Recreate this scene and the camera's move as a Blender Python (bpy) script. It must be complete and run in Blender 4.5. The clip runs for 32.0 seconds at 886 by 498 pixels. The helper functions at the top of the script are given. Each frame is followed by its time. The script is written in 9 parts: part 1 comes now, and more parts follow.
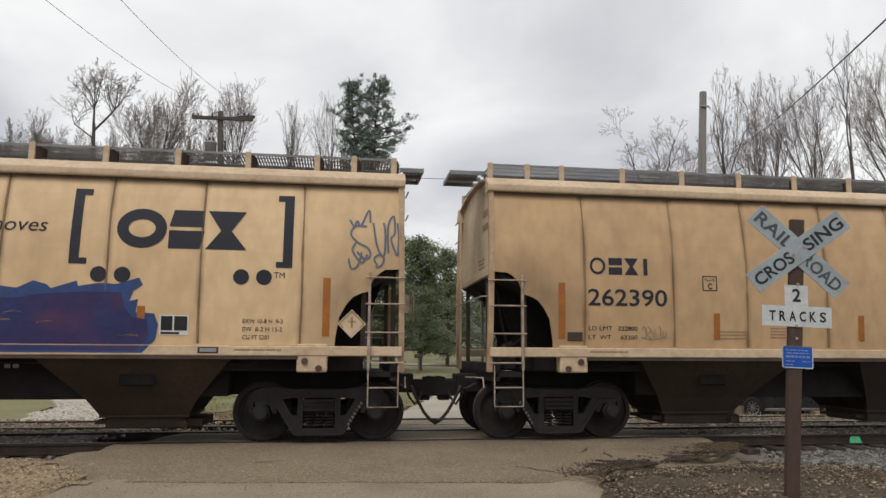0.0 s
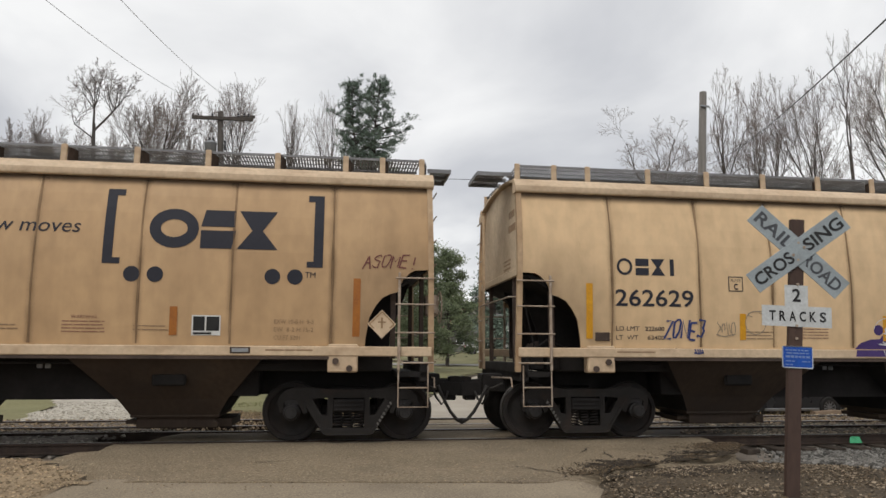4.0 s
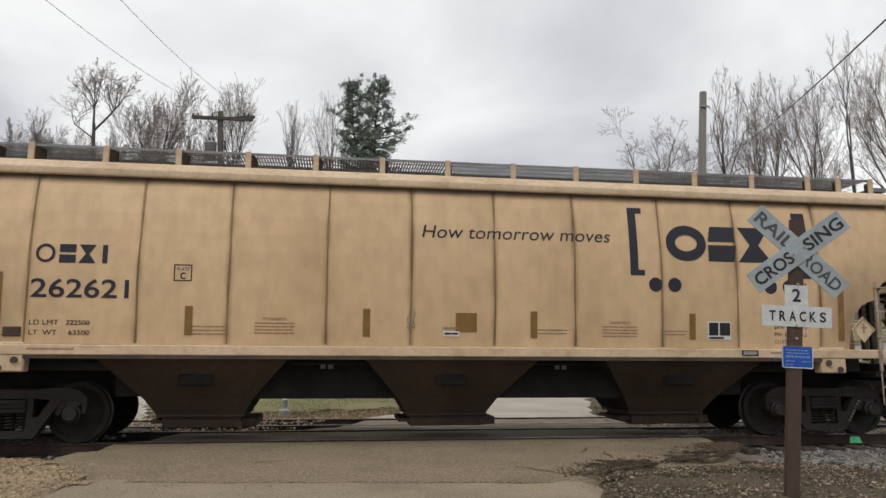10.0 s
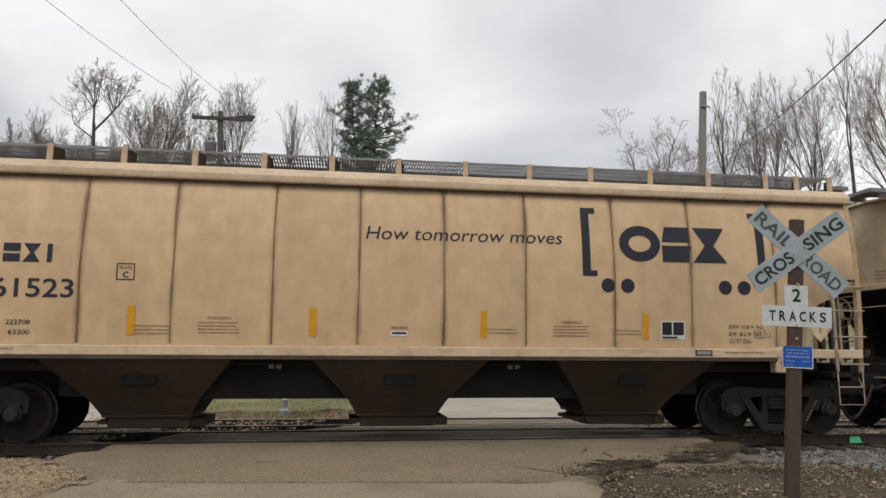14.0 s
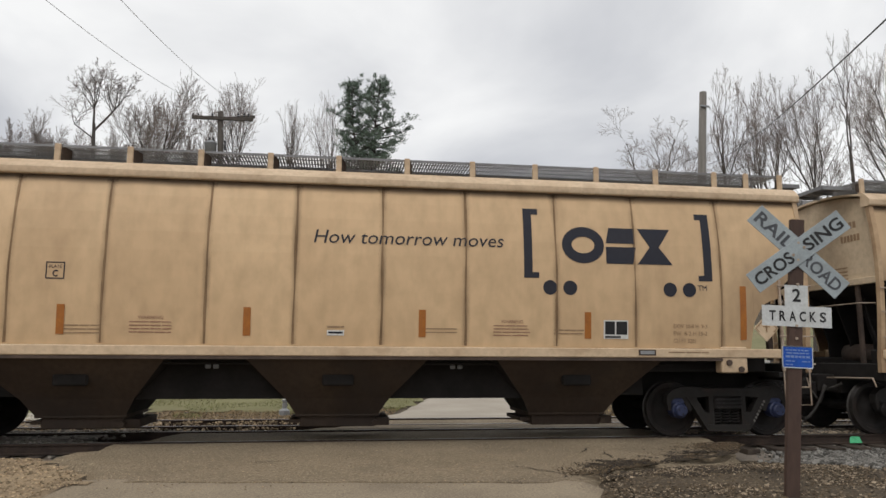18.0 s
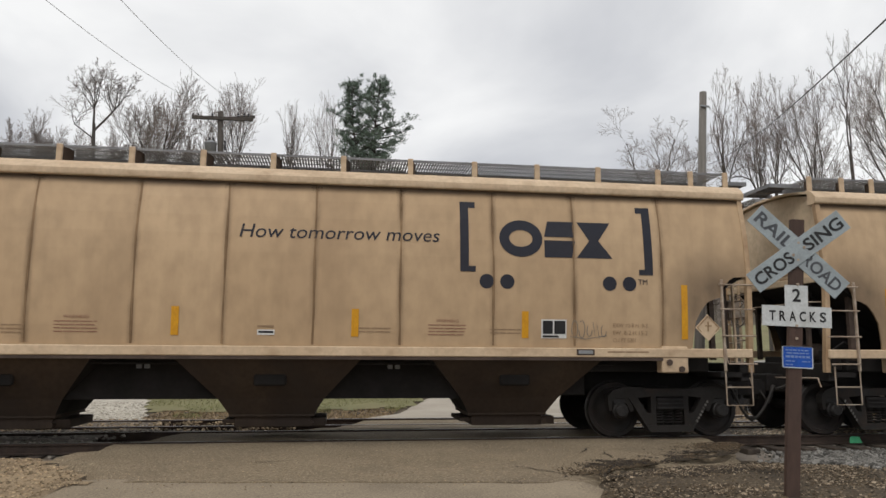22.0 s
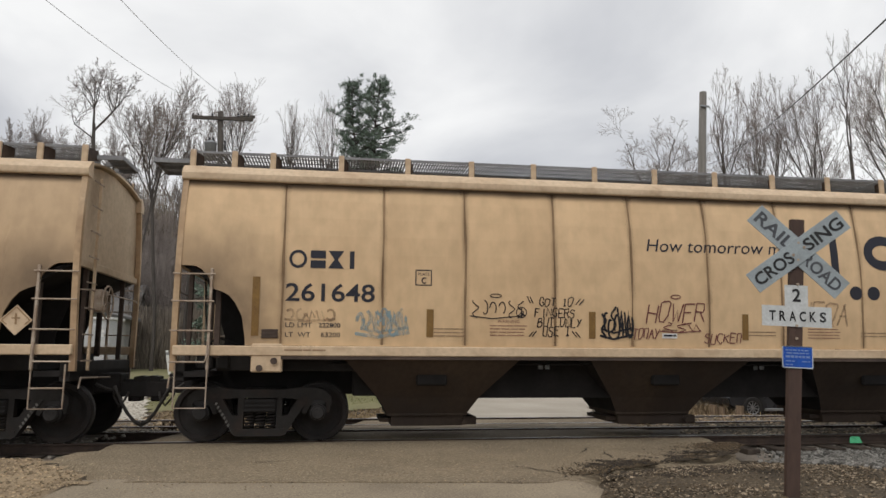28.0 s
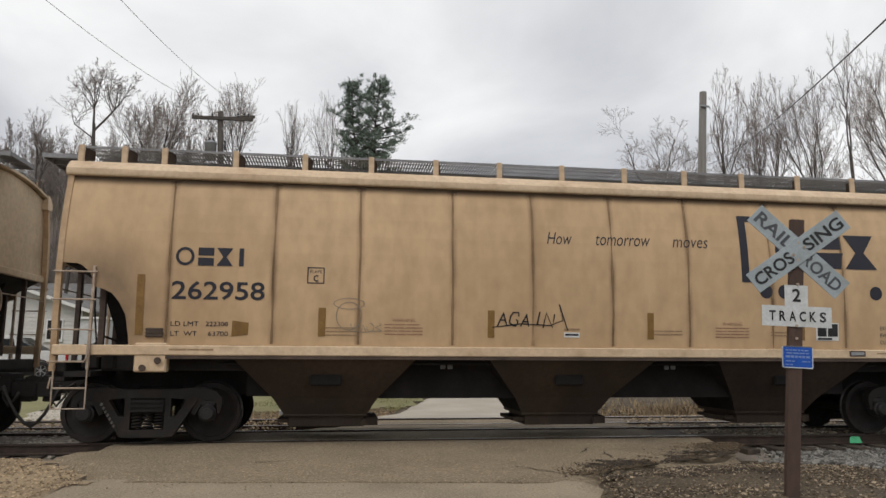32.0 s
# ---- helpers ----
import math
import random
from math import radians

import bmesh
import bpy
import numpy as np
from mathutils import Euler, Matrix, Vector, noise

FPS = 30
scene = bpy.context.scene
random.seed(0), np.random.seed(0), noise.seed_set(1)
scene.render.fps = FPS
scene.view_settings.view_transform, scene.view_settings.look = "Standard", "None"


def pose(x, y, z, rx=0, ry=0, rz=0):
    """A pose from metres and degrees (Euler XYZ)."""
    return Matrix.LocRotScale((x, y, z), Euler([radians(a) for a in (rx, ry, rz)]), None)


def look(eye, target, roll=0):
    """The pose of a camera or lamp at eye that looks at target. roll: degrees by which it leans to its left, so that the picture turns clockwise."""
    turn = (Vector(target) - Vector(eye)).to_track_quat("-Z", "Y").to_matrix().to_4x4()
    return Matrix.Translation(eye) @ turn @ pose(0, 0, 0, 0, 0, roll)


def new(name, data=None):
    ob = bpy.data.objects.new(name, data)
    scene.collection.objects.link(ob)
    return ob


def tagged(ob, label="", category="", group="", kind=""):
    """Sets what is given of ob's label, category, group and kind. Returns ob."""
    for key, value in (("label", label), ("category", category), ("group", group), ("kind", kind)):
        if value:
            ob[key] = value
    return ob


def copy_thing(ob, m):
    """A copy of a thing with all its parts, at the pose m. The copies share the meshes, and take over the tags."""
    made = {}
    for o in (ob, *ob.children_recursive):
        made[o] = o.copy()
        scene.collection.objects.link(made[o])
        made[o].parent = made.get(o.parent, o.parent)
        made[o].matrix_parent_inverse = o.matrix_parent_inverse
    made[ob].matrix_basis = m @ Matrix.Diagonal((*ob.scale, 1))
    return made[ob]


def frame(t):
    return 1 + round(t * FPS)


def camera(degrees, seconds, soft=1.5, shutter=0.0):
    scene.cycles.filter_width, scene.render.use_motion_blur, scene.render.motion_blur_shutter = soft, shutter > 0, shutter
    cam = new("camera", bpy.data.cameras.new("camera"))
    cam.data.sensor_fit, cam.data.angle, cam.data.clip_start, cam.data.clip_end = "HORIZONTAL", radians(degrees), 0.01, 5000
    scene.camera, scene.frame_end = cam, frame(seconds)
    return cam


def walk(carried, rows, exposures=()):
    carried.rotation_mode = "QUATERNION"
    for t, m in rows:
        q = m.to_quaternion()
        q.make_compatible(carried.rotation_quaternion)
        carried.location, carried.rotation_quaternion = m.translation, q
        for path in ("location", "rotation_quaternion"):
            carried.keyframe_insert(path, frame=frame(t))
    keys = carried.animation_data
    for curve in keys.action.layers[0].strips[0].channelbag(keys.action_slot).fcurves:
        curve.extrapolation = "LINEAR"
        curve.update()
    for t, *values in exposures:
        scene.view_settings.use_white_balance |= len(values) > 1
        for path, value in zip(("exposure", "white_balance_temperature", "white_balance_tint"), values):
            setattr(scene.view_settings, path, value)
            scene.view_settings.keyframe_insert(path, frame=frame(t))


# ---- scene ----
# ---- camera ----
EYE = (0.0, -12.625, 1.358)
cam = camera(64.19, 32.0, soft=1.5)
cam_pose = look(EYE, (EYE[0] + 14.047, EYE[1] + 97.885, EYE[2] + 14.870), 0.29)
walk(cam, [(0.0, cam_pose), (32.0, cam_pose)])

# ---- world and sun: a bright overcast sky ----
SUN_ELEV, SUN_AZ = 54.0, 215.0
world = bpy.data.worlds.new("overcast_sky")
scene.world = world
world.use_nodes = True
wn, wl = world.node_tree.nodes, world.node_tree.links
wn.clear()
w_out = wn.new("ShaderNodeOutputWorld")
w_bg = wn.new("ShaderNodeBackground")
w_bg.inputs["Strength"].default_value = 0.1
w_sky = wn.new("ShaderNodeTexSky")
w_sky.sky_type = "NISHITA"
w_sky.sun_disc = False
w_sky.sun_elevation = radians(SUN_ELEV)
w_sky.sun_rotation = radians(SUN_AZ)
w_tc = wn.new("ShaderNodeTexCoord")
w_sep = wn.new("ShaderNodeSeparateXYZ")
wl.new(w_tc.outputs["Generated"], w_sep.inputs[0])
w_add = wn.new("ShaderNodeMath")
w_add.operation = "ADD"
w_add.inputs[1].default_value = 0.22
wl.new(w_sep.outputs["Z"], w_add.inputs[0])
w_max = wn.new("ShaderNodeMath")
w_max.operation = "MAXIMUM"
w_max.inputs[1].default_value = 0.12
wl.new(w_add.outputs[0], w_max.inputs[0])
w_div = wn.new("ShaderNodeVectorMath")
w_div.operation = "DIVIDE"
w_com = wn.new("ShaderNodeCombineXYZ")
for k in range(3):
    wl.new(w_max.outputs[0], w_com.inputs[k])
wl.new(w_tc.outputs["Generated"], w_div.inputs[0])
wl.new(w_com.outputs[0], w_div.inputs[1])
w_map = wn.new("ShaderNodeMapping")
w_map.inputs["Location"].default_value = (0.35, 0.5, 0.0)
w_map.inputs["Scale"].default_value = (1.0, 0.8, 0.3)
wl.new(w_div.outputs[0], w_map.inputs[0])
w_noise = wn.new("ShaderNodeTexNoise")
w_noise.inputs["Scale"].default_value = 1.5
w_noise.inputs["Detail"].default_value = 6.0
w_noise.inputs["Roughness"].default_value = 0.48
w_noise.inputs["Distortion"].default_value = 0.35
wl.new(w_map.outputs[0], w_noise.inputs["Vector"])
w_ramp = wn.new("ShaderNodeValToRGB")
w_ramp.color_ramp.elements[0].position = 0.38
w_ramp.color_ramp.elements[0].color = (0.985, 0.985, 0.98, 1)
w_ramp.color_ramp.elements[1].position = 0.68
w_ramp.color_ramp.elements[1].color = (0.62, 0.63, 0.66, 1)
wl.new(w_noise.outputs["Fac"], w_ramp.inputs[0])
w_gain = wn.new("ShaderNodeVectorMath")
w_gain.operation = "SCALE"
w_gain.inputs["Scale"].default_value = 10.0
wl.new(w_ramp.outputs[0], w_gain.inputs[0])
w_mix = wn.new("ShaderNodeMix")
w_mix.data_type = "RGBA"
w_mix.inputs["Factor"].default_value = 0.93
wl.new(w_sky.outputs[0], w_mix.inputs["A"])
wl.new(w_gain.outputs[0], w_mix.inputs["B"])
wl.new(w_mix.outputs["Result"], w_bg.inputs["Color"])
wl.new(w_bg.outputs[0], w_out.inputs["Surface"])

sun_data = bpy.data.lights.new("sun", "SUN")
sun_data.energy = 1.34
sun_data.angle = radians(25)
sun_data.color = (1.0, 0.95, 0.88)
sun = new("sun", sun_data)
_az = radians(SUN_AZ)
sun.matrix_world = look((40 * math.sin(_az), 40 * math.cos(_az), 40 * math.tan(radians(SUN_ELEV))), (0, 0, 0))
scene.view_settings.exposure = 0.0

# ---- materials ----
def material(name, c1, c2=None, rough=0.8, metal=0.0, scale=3.0, fine=40.0, bump=0.15, stretch=(1, 1, 1),
             dirt=None, dirt_scale=1.2, dirt_amount=0.0, dirt_stretch=(1, 1, 1), rnd=0.0, spec=0.3, bump_dist=0.01, speck=None, streak=0.0, soot=None):
    """Two-scale noise paint: c1 and c2 mixed by a broad noise, darkened a little by a fine one, with stains of colour dirt."""
    m = bpy.data.materials.new(name)
    m.use_nodes = True
    n, l = m.node_tree.nodes, m.node_tree.links
    bs = n["Principled BSDF"]
    bs.inputs["Roughness"].default_value = rough
    bs.inputs["Metallic"].default_value = metal
    bs.inputs["Specular IOR Level"].default_value = spec
    c2 = c2 or tuple(0.78 * v for v in c1)
    tc = n.new("ShaderNodeTexCoord")

    shift = None
    if rnd:
        who = n.new("ShaderNodeObjectInfo")
        shift = n.new("ShaderNodeMath")
        shift.operation = "MULTIPLY"
        shift.inputs[1].default_value = 60.0
        l.new(who.outputs["Random"], shift.inputs[0])

    def noise_at(sc, st, detail):
        mp = n.new("ShaderNodeMapping")
        mp.inputs["Scale"].default_value = st
        if shift is not None:
            l.new(shift.outputs[0], mp.inputs["Location"])
        l.new(tc.outputs["Object"], mp.inputs[0])
        t = n.new("ShaderNodeTexNoise")
        t.inputs["Scale"].default_value = sc
        t.inputs["Detail"].default_value = detail
        l.new(mp.outputs[0], t.inputs["Vector"])
        return t.outputs["Fac"]

    def mixed(fac, a, b):
        x = n.new("ShaderNodeMix")
        x.data_type = "RGBA"
        for slot, v in (("Factor", fac), ("A", a), ("B", b)):
            if isinstance(v, (int, float)):
                x.inputs[slot].default_value = v
            elif isinstance(v, tuple):
                x.inputs[slot].default_value = (*v, 1)
            else:
                l.new(v, x.inputs[slot])
        return x.outputs["Result"]

    def ranged(v, lo, hi, a=0.0, b=1.0):
        r = n.new("ShaderNodeMapRange")
        for slot, q in zip(("From Min", "From Max", "To Min", "To Max"), (lo, hi, a, b)):
            r.inputs[slot].default_value = q
        l.new(v, r.inputs["Value"])
        return r.outputs[0]

    broad = noise_at(scale, stretch, 4.0)
    col = mixed(ranged(broad, 0.32, 0.68), c1, c2)
    grain = noise_at(fine, stretch, 3.0)
    col = mixed(ranged(grain, 0.35, 0.7, 0.0, 0.35), col, tuple(0.6 * v for v in c2))
    if dirt:
        st = noise_at(dirt_scale, dirt_stretch, 5.0)
        col = mixed(ranged(st, 0.5, 0.72, 0.0, dirt_amount), col, dirt)
    if streak:
        sk = noise_at(2.2, (2.2, 1.0, 0.10), 4.0)
        col = mixed(ranged(sk, 0.52, 0.75, 0.0, streak), col, tuple(0.62 * v for v in c2))
        col = mixed(ranged(sk, 0.44, 0.28, 0.0, streak * 0.8), col, tuple(min(1.12 * v, 0.9) for v in c1))
    if speck:
        sp = noise_at(speck[0], (1, 1, 1), 2.0)
        col = mixed(ranged(sp, 0.56, 0.68, 0.0, speck[2]), col, speck[1])
        col = mixed(ranged(sp, 0.44, 0.32, 0.0, speck[2]), col, tuple(0.4 * v for v in c2))
    if soot:
        # brake soot blown out round the end openings
        xyz = n.new("ShaderNodeSeparateXYZ")
        l.new(tc.outputs["Object"], xyz.inputs[0])
        ab = n.new("ShaderNodeMath")
        ab.operation = "ABSOLUTE"
        l.new(xyz.outputs["X"], ab.inputs[0])
        cb = n.new("ShaderNodeCombineXYZ")
        l.new(ab.outputs[0], cb.inputs["X"])
        l.new(xyz.outputs["Z"], cb.inputs["Z"])
        ds = n.new("ShaderNodeVectorMath")
        ds.operation = "DISTANCE"
        ds.inputs[1].default_value = (7.35, 0.0, 2.05)
        l.new(cb.outputs[0], ds.inputs[0])
        pl = n.new("ShaderNodeMath")
        pl.operation = "MULTIPLY"
        l.new(ranged(ds.outputs["Value"], 1.2 + 0.3 * (soot[3] > 0.7), 0.5, 0.0, soot[3]), pl.inputs[0])
        l.new(ranged(noise_at(1.6, (1, 1, 0.7), 5.0), 0.3, 0.65, 0.35, 1.0), pl.inputs[1])
        col = mixed(pl.outputs[0], col, soot[:3])
    if rnd:
        oi = n.new("ShaderNodeObjectInfo")
        hs = n.new("ShaderNodeHueSaturation")
        l.new(ranged(oi.outputs["Random"], 0.0, 1.0, 1.0 - rnd, 1.0 + rnd), hs.inputs["Value"])
        l.new(col, hs.inputs["Color"])
        col = hs.outputs[0]
    l.new(col, bs.inputs["Base Color"])
    if bump:
        bp = n.new("ShaderNodeBump")
        bp.inputs["Strength"].default_value = bump
        bp.inputs["Distance"].default_value = bump_dist
        l.new(grain, bp.inputs["Height"])
        l.new(bp.outputs[0], bs.inputs["Normal"])
    l.new(ranged(broad, 0.3, 0.7, max(rough - 0.08, 0.05), min(rough + 0.08, 1.0)), bs.inputs["Roughness"])
    return m


def islands(m, lo=0.6, hi=1.4):
    """Vary a material's colour from loose piece to loose piece."""
    n, l = m.node_tree.nodes, m.node_tree.links
    bs = n["Principled BSDF"]
    src = bs.inputs["Base Color"].links[0].from_socket
    ge = n.new("ShaderNodeNewGeometry")
    rg = n.new("ShaderNodeMapRange")
    rg.inputs["To Min"].default_value, rg.inputs["To Max"].default_value = lo, hi
    l.new(ge.outputs["Random Per Island"], rg.inputs["Value"])
    hs = n.new("ShaderNodeHueSaturation")
    l.new(rg.outputs[0], hs.inputs["Value"])
    l.new(src, hs.inputs["Color"])
    l.new(hs.outputs[0], bs.inputs["Base Color"])
    return m


def soft_grime(name, colour, amount):
    """A film of dirt, dense along the middle of its strip and fading out to both edges."""
    m = material(name, colour, None, 0.85, scale=2.0, fine=14, bump=0.0)
    n, l = m.node_tree.nodes, m.node_tree.links
    tc = n.new("ShaderNodeTexCoord")
    sx = n.new("ShaderNodeSeparateXYZ")
    l.new(tc.outputs["Generated"], sx.inputs[0])
    pp = n.new("ShaderNodeMath")
    pp.operation = "PINGPONG"
    pp.inputs[1].default_value = 0.5
    l.new(sx.outputs["X"], pp.inputs[0])
    fade = n.new("ShaderNodeMapRange")
    fade.interpolation_type = "SMOOTHSTEP"
    fade.inputs["From Max"].default_value = 0.5
    fade.inputs["To Max"].default_value = amount
    l.new(pp.outputs[0], fade.inputs["Value"])
    who = n.new("ShaderNodeObjectInfo")
    add = n.new("ShaderNodeVectorMath")
    add.operation = "MULTIPLY_ADD"
    add.inputs[1].default_value = (1.0, 1.0, 0.8)
    l.new(tc.outputs["Object"], add.inputs[0])
    mul = n.new("ShaderNodeMath")
    mul.operation = "MULTIPLY"
    mul.inputs[1].default_value = 40.0
    l.new(who.outputs["Random"], mul.inputs[0])
    l.new(mul.outputs[0], add.inputs[2])
    nz = n.new("ShaderNodeTexNoise")
    nz.inputs["Scale"].default_value = 1.8
    nz.inputs["Detail"].default_value = 4.0
    l.new(add.outputs[0], nz.inputs["Vector"])
    rg = n.new("ShaderNodeMapRange")
    rg.inputs["From Min"].default_value, rg.inputs["From Max"].default_value = 0.32, 0.66
    l.new(nz.outputs["Fac"], rg.inputs["Value"])
    al = n.new("ShaderNodeMath")
    al.operation = "MULTIPLY"
    l.new(fade.outputs[0], al.inputs[0])
    l.new(rg.outputs[0], al.inputs[1])
    l.new(al.outputs[0], n["Principled BSDF"].inputs["Alpha"])
    return m


def fading_shade_grime(name, colour, amount):
    """Dirt and painted shade, dense along the top of its strip and thinning downwards in uneven runs."""
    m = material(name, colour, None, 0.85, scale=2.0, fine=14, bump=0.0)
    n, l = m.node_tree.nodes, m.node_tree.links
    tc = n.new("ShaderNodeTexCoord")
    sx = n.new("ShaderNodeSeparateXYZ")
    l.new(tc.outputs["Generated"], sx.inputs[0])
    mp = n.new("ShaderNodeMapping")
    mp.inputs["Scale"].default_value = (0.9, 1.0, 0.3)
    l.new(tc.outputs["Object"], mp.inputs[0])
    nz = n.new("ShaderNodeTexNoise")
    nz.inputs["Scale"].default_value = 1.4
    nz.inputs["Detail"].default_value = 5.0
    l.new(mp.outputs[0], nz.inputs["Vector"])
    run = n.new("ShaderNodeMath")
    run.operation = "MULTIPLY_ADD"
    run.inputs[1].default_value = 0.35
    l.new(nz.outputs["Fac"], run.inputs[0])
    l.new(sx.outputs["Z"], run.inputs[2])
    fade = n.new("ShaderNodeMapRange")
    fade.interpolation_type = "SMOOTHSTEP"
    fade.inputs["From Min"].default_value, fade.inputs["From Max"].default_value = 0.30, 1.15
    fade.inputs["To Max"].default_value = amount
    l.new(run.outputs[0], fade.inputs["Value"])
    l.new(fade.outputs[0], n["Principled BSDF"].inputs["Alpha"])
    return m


M = {}
M["beige"] = material("beige_paint", (0.66, 0.467, 0.276), (0.60, 0.414, 0.24), 0.5, scale=0.5, fine=6.0, bump=0.03,
                      stretch=(0.8, 0.8, 0.5), dirt=(0.33, 0.205, 0.11), dirt_scale=0.55, dirt_amount=0.3,
                      dirt_stretch=(1.5, 1, 0.5), rnd=0.03, spec=0.35, streak=0.15, soot=(0.07, 0.048, 0.035, 0.55))
M["beige_bright"] = material("fresh_beige_paint", (0.755, 0.54, 0.318), (0.69, 0.482, 0.275), 0.5, scale=0.5, fine=6.0, bump=0.03,
                             stretch=(0.8, 0.8, 0.5), dirt=(0.38, 0.24, 0.125), dirt_scale=0.55, dirt_amount=0.25, dirt_stretch=(1.5, 1, 0.5), rnd=0.03, spec=0.35, streak=0.15, soot=(0.07, 0.048, 0.035, 0.55))
M["beige_fair"] = material("pale_beige_paint", (0.725, 0.515, 0.305), (0.655, 0.455, 0.263), 0.5, scale=0.5, fine=6.0, bump=0.03,
                           stretch=(0.8, 0.8, 0.5), dirt=(0.36, 0.225, 0.12), dirt_scale=0.55, dirt_amount=0.3, dirt_stretch=(1.5, 1, 0.5), rnd=0.03, spec=0.35, streak=0.15, soot=(0.07, 0.048, 0.035, 0.80))
M["beige_dark"] = material("old_orange_beige_paint", (0.585, 0.39, 0.213), (0.52, 0.338, 0.18), 0.5, scale=0.5, fine=6.0, bump=0.03,
                           stretch=(0.8, 0.8, 0.5), dirt=(0.27, 0.165, 0.085), dirt_scale=0.55, dirt_amount=0.3, dirt_stretch=(1.5, 1, 0.5), rnd=0.03, spec=0.35, streak=0.15, soot=(0.07, 0.048, 0.035, 0.55))
M["beige_tan"] = material("tan_paint", (0.57, 0.395, 0.232), (0.51, 0.35, 0.20), 0.55, scale=0.5, fine=6.0, bump=0.03,
                          stretch=(0.8, 0.8, 0.5), dirt=(0.30, 0.19, 0.10), dirt_scale=0.55, dirt_amount=0.3, dirt_stretch=(1.5, 1, 0.5), rnd=0.03, spec=0.3, streak=0.15, soot=(0.07, 0.048, 0.035, 0.70))
M["beige_dusty"] = material("dusty_beige_paint", (0.545, 0.388, 0.238), (0.485, 0.340, 0.205), 0.6, scale=0.5, fine=6.0, bump=0.03,
                            stretch=(0.8, 0.8, 0.5), dirt=(0.30, 0.20, 0.12), dirt_scale=0.6, dirt_amount=0.35, dirt_stretch=(1.5, 1, 0.5), rnd=0.03, spec=0.3, streak=0.16, soot=(0.07, 0.048, 0.035, 0.70))
M["beige_trim"] = material("beige_trim_paint", (0.66, 0.51, 0.35), (0.555, 0.41, 0.27), 0.5, scale=1.0, fine=14.0, bump=0.04,
                           dirt=(0.25, 0.15, 0.08), dirt_scale=2.6, dirt_amount=0.4, dirt_stretch=(1, 1, 1.5), spec=0.4)
M["beige_post"] = material("rusty_post_paint", (0.56, 0.41, 0.26), (0.43, 0.29, 0.17), 0.6, scale=1.6, fine=14.0, bump=0.05,
                           dirt=(0.16, 0.085, 0.045), dirt_scale=2.2, dirt_amount=0.75, dirt_stretch=(1, 1, 0.5), spec=0.35)
M["beige_end"] = material("weathered_end_paint", (0.66, 0.535, 0.38), (0.56, 0.445, 0.31), 0.7, scale=0.9, fine=12.0, bump=0.06,
                          dirt=(0.24, 0.155, 0.095), dirt_scale=0.9, dirt_amount=0.6, dirt_stretch=(0.9, 0.9, 0.6))
M["seam"] = material("weld_grime", (0.40, 0.265, 0.15), (0.25, 0.16, 0.09), 0.8, scale=2.5, fine=20, stretch=(1, 1, 0.4))
M["seam_grime"] = soft_grime("seam_grime", (0.16, 0.10, 0.06), 0.42)
M["chord_grime"] = fading_shade_grime("chord_grime", (0.075, 0.05, 0.034), 0.75)
M["grime"] = material("soot_grime", (0.10, 0.07, 0.055), (0.055, 0.042, 0.036), 0.85, scale=2, fine=16)
M["hopper"] = material("dusty_hopper_steel", (0.080, 0.056, 0.039), (0.046, 0.032, 0.024), 0.8, scale=0.8, fine=14,
                       stretch=(1, 1, 0.5), dirt=(0.045, 0.035, 0.03), dirt_scale=1.1, dirt_amount=0.8)
M["dark_steel"] = material("dark_brake_dust_steel", (0.020, 0.017, 0.016), (0.013, 0.0115, 0.011), 0.75, scale=2.5, fine=25, bump=0.2)
M["truck"] = material("cast_truck_steel", (0.023, 0.020, 0.018), (0.015, 0.013, 0.0118), 0.75, scale=3, fine=30, bump=0.25,
                      dirt=(0.055, 0.036, 0.027), dirt_scale=3, dirt_amount=0.5)
M["wheel"] = material("wheel_steel", (0.019, 0.016, 0.0148), (0.013, 0.0112, 0.0105), 0.75, metal=0.0, scale=4, fine=20,
                      dirt=(0.035, 0.022, 0.017), dirt_scale=3, dirt_amount=0.5)
M["tread"] = material("polished_tread", (0.06, 0.056, 0.052), (0.04, 0.036, 0.034), 0.5, metal=0.5, scale=6, fine=30, bump=0.02)
M["cap"] = material("bearing_cap", (0.025, 0.0225, 0.022), (0.017, 0.0155, 0.015), 0.6, metal=0.0, scale=8, fine=40)
M["cap_blue"] = material("blue_bearing_cap", (0.03, 0.04, 0.095), (0.025, 0.032, 0.07), 0.5, scale=8, fine=40)
# near-black that holds the shade of recesses; also used for black trim
M["void"] = material("shade_black", (0.022, 0.019, 0.018), (0.015, 0.0135, 0.013), 0.9, scale=2, fine=15)
M["rung"] = material("worn_rung_steel", (0.50, 0.42, 0.34), (0.30, 0.22, 0.16), 0.5, metal=0.2, scale=6, fine=40)
M["grating"] = material("galvanised_grating", (0.27, 0.27, 0.275), (0.20, 0.20, 0.205), 0.5, metal=0.4, scale=3, fine=20)
M["ink"] = material("dark_blue_lettering", (0.020, 0.022, 0.034), (0.030, 0.030, 0.040), 0.55, scale=2, fine=15, bump=0.0)
M["ink_brown"] = material("brown_stencil", (0.26, 0.125, 0.085), (0.31, 0.17, 0.115), 0.6, scale=3, fine=15, bump=0.0)
M["ink_pale"] = material("faded_stencil", (0.27, 0.18, 0.11), (0.33, 0.22, 0.13), 0.6, scale=3, fine=15, bump=0.0)
M["ink_worn"] = material("worn_white_print", (0.22, 0.205, 0.19), (0.06, 0.055, 0.05), 0.7, scale=14, fine=60, bump=0.0)
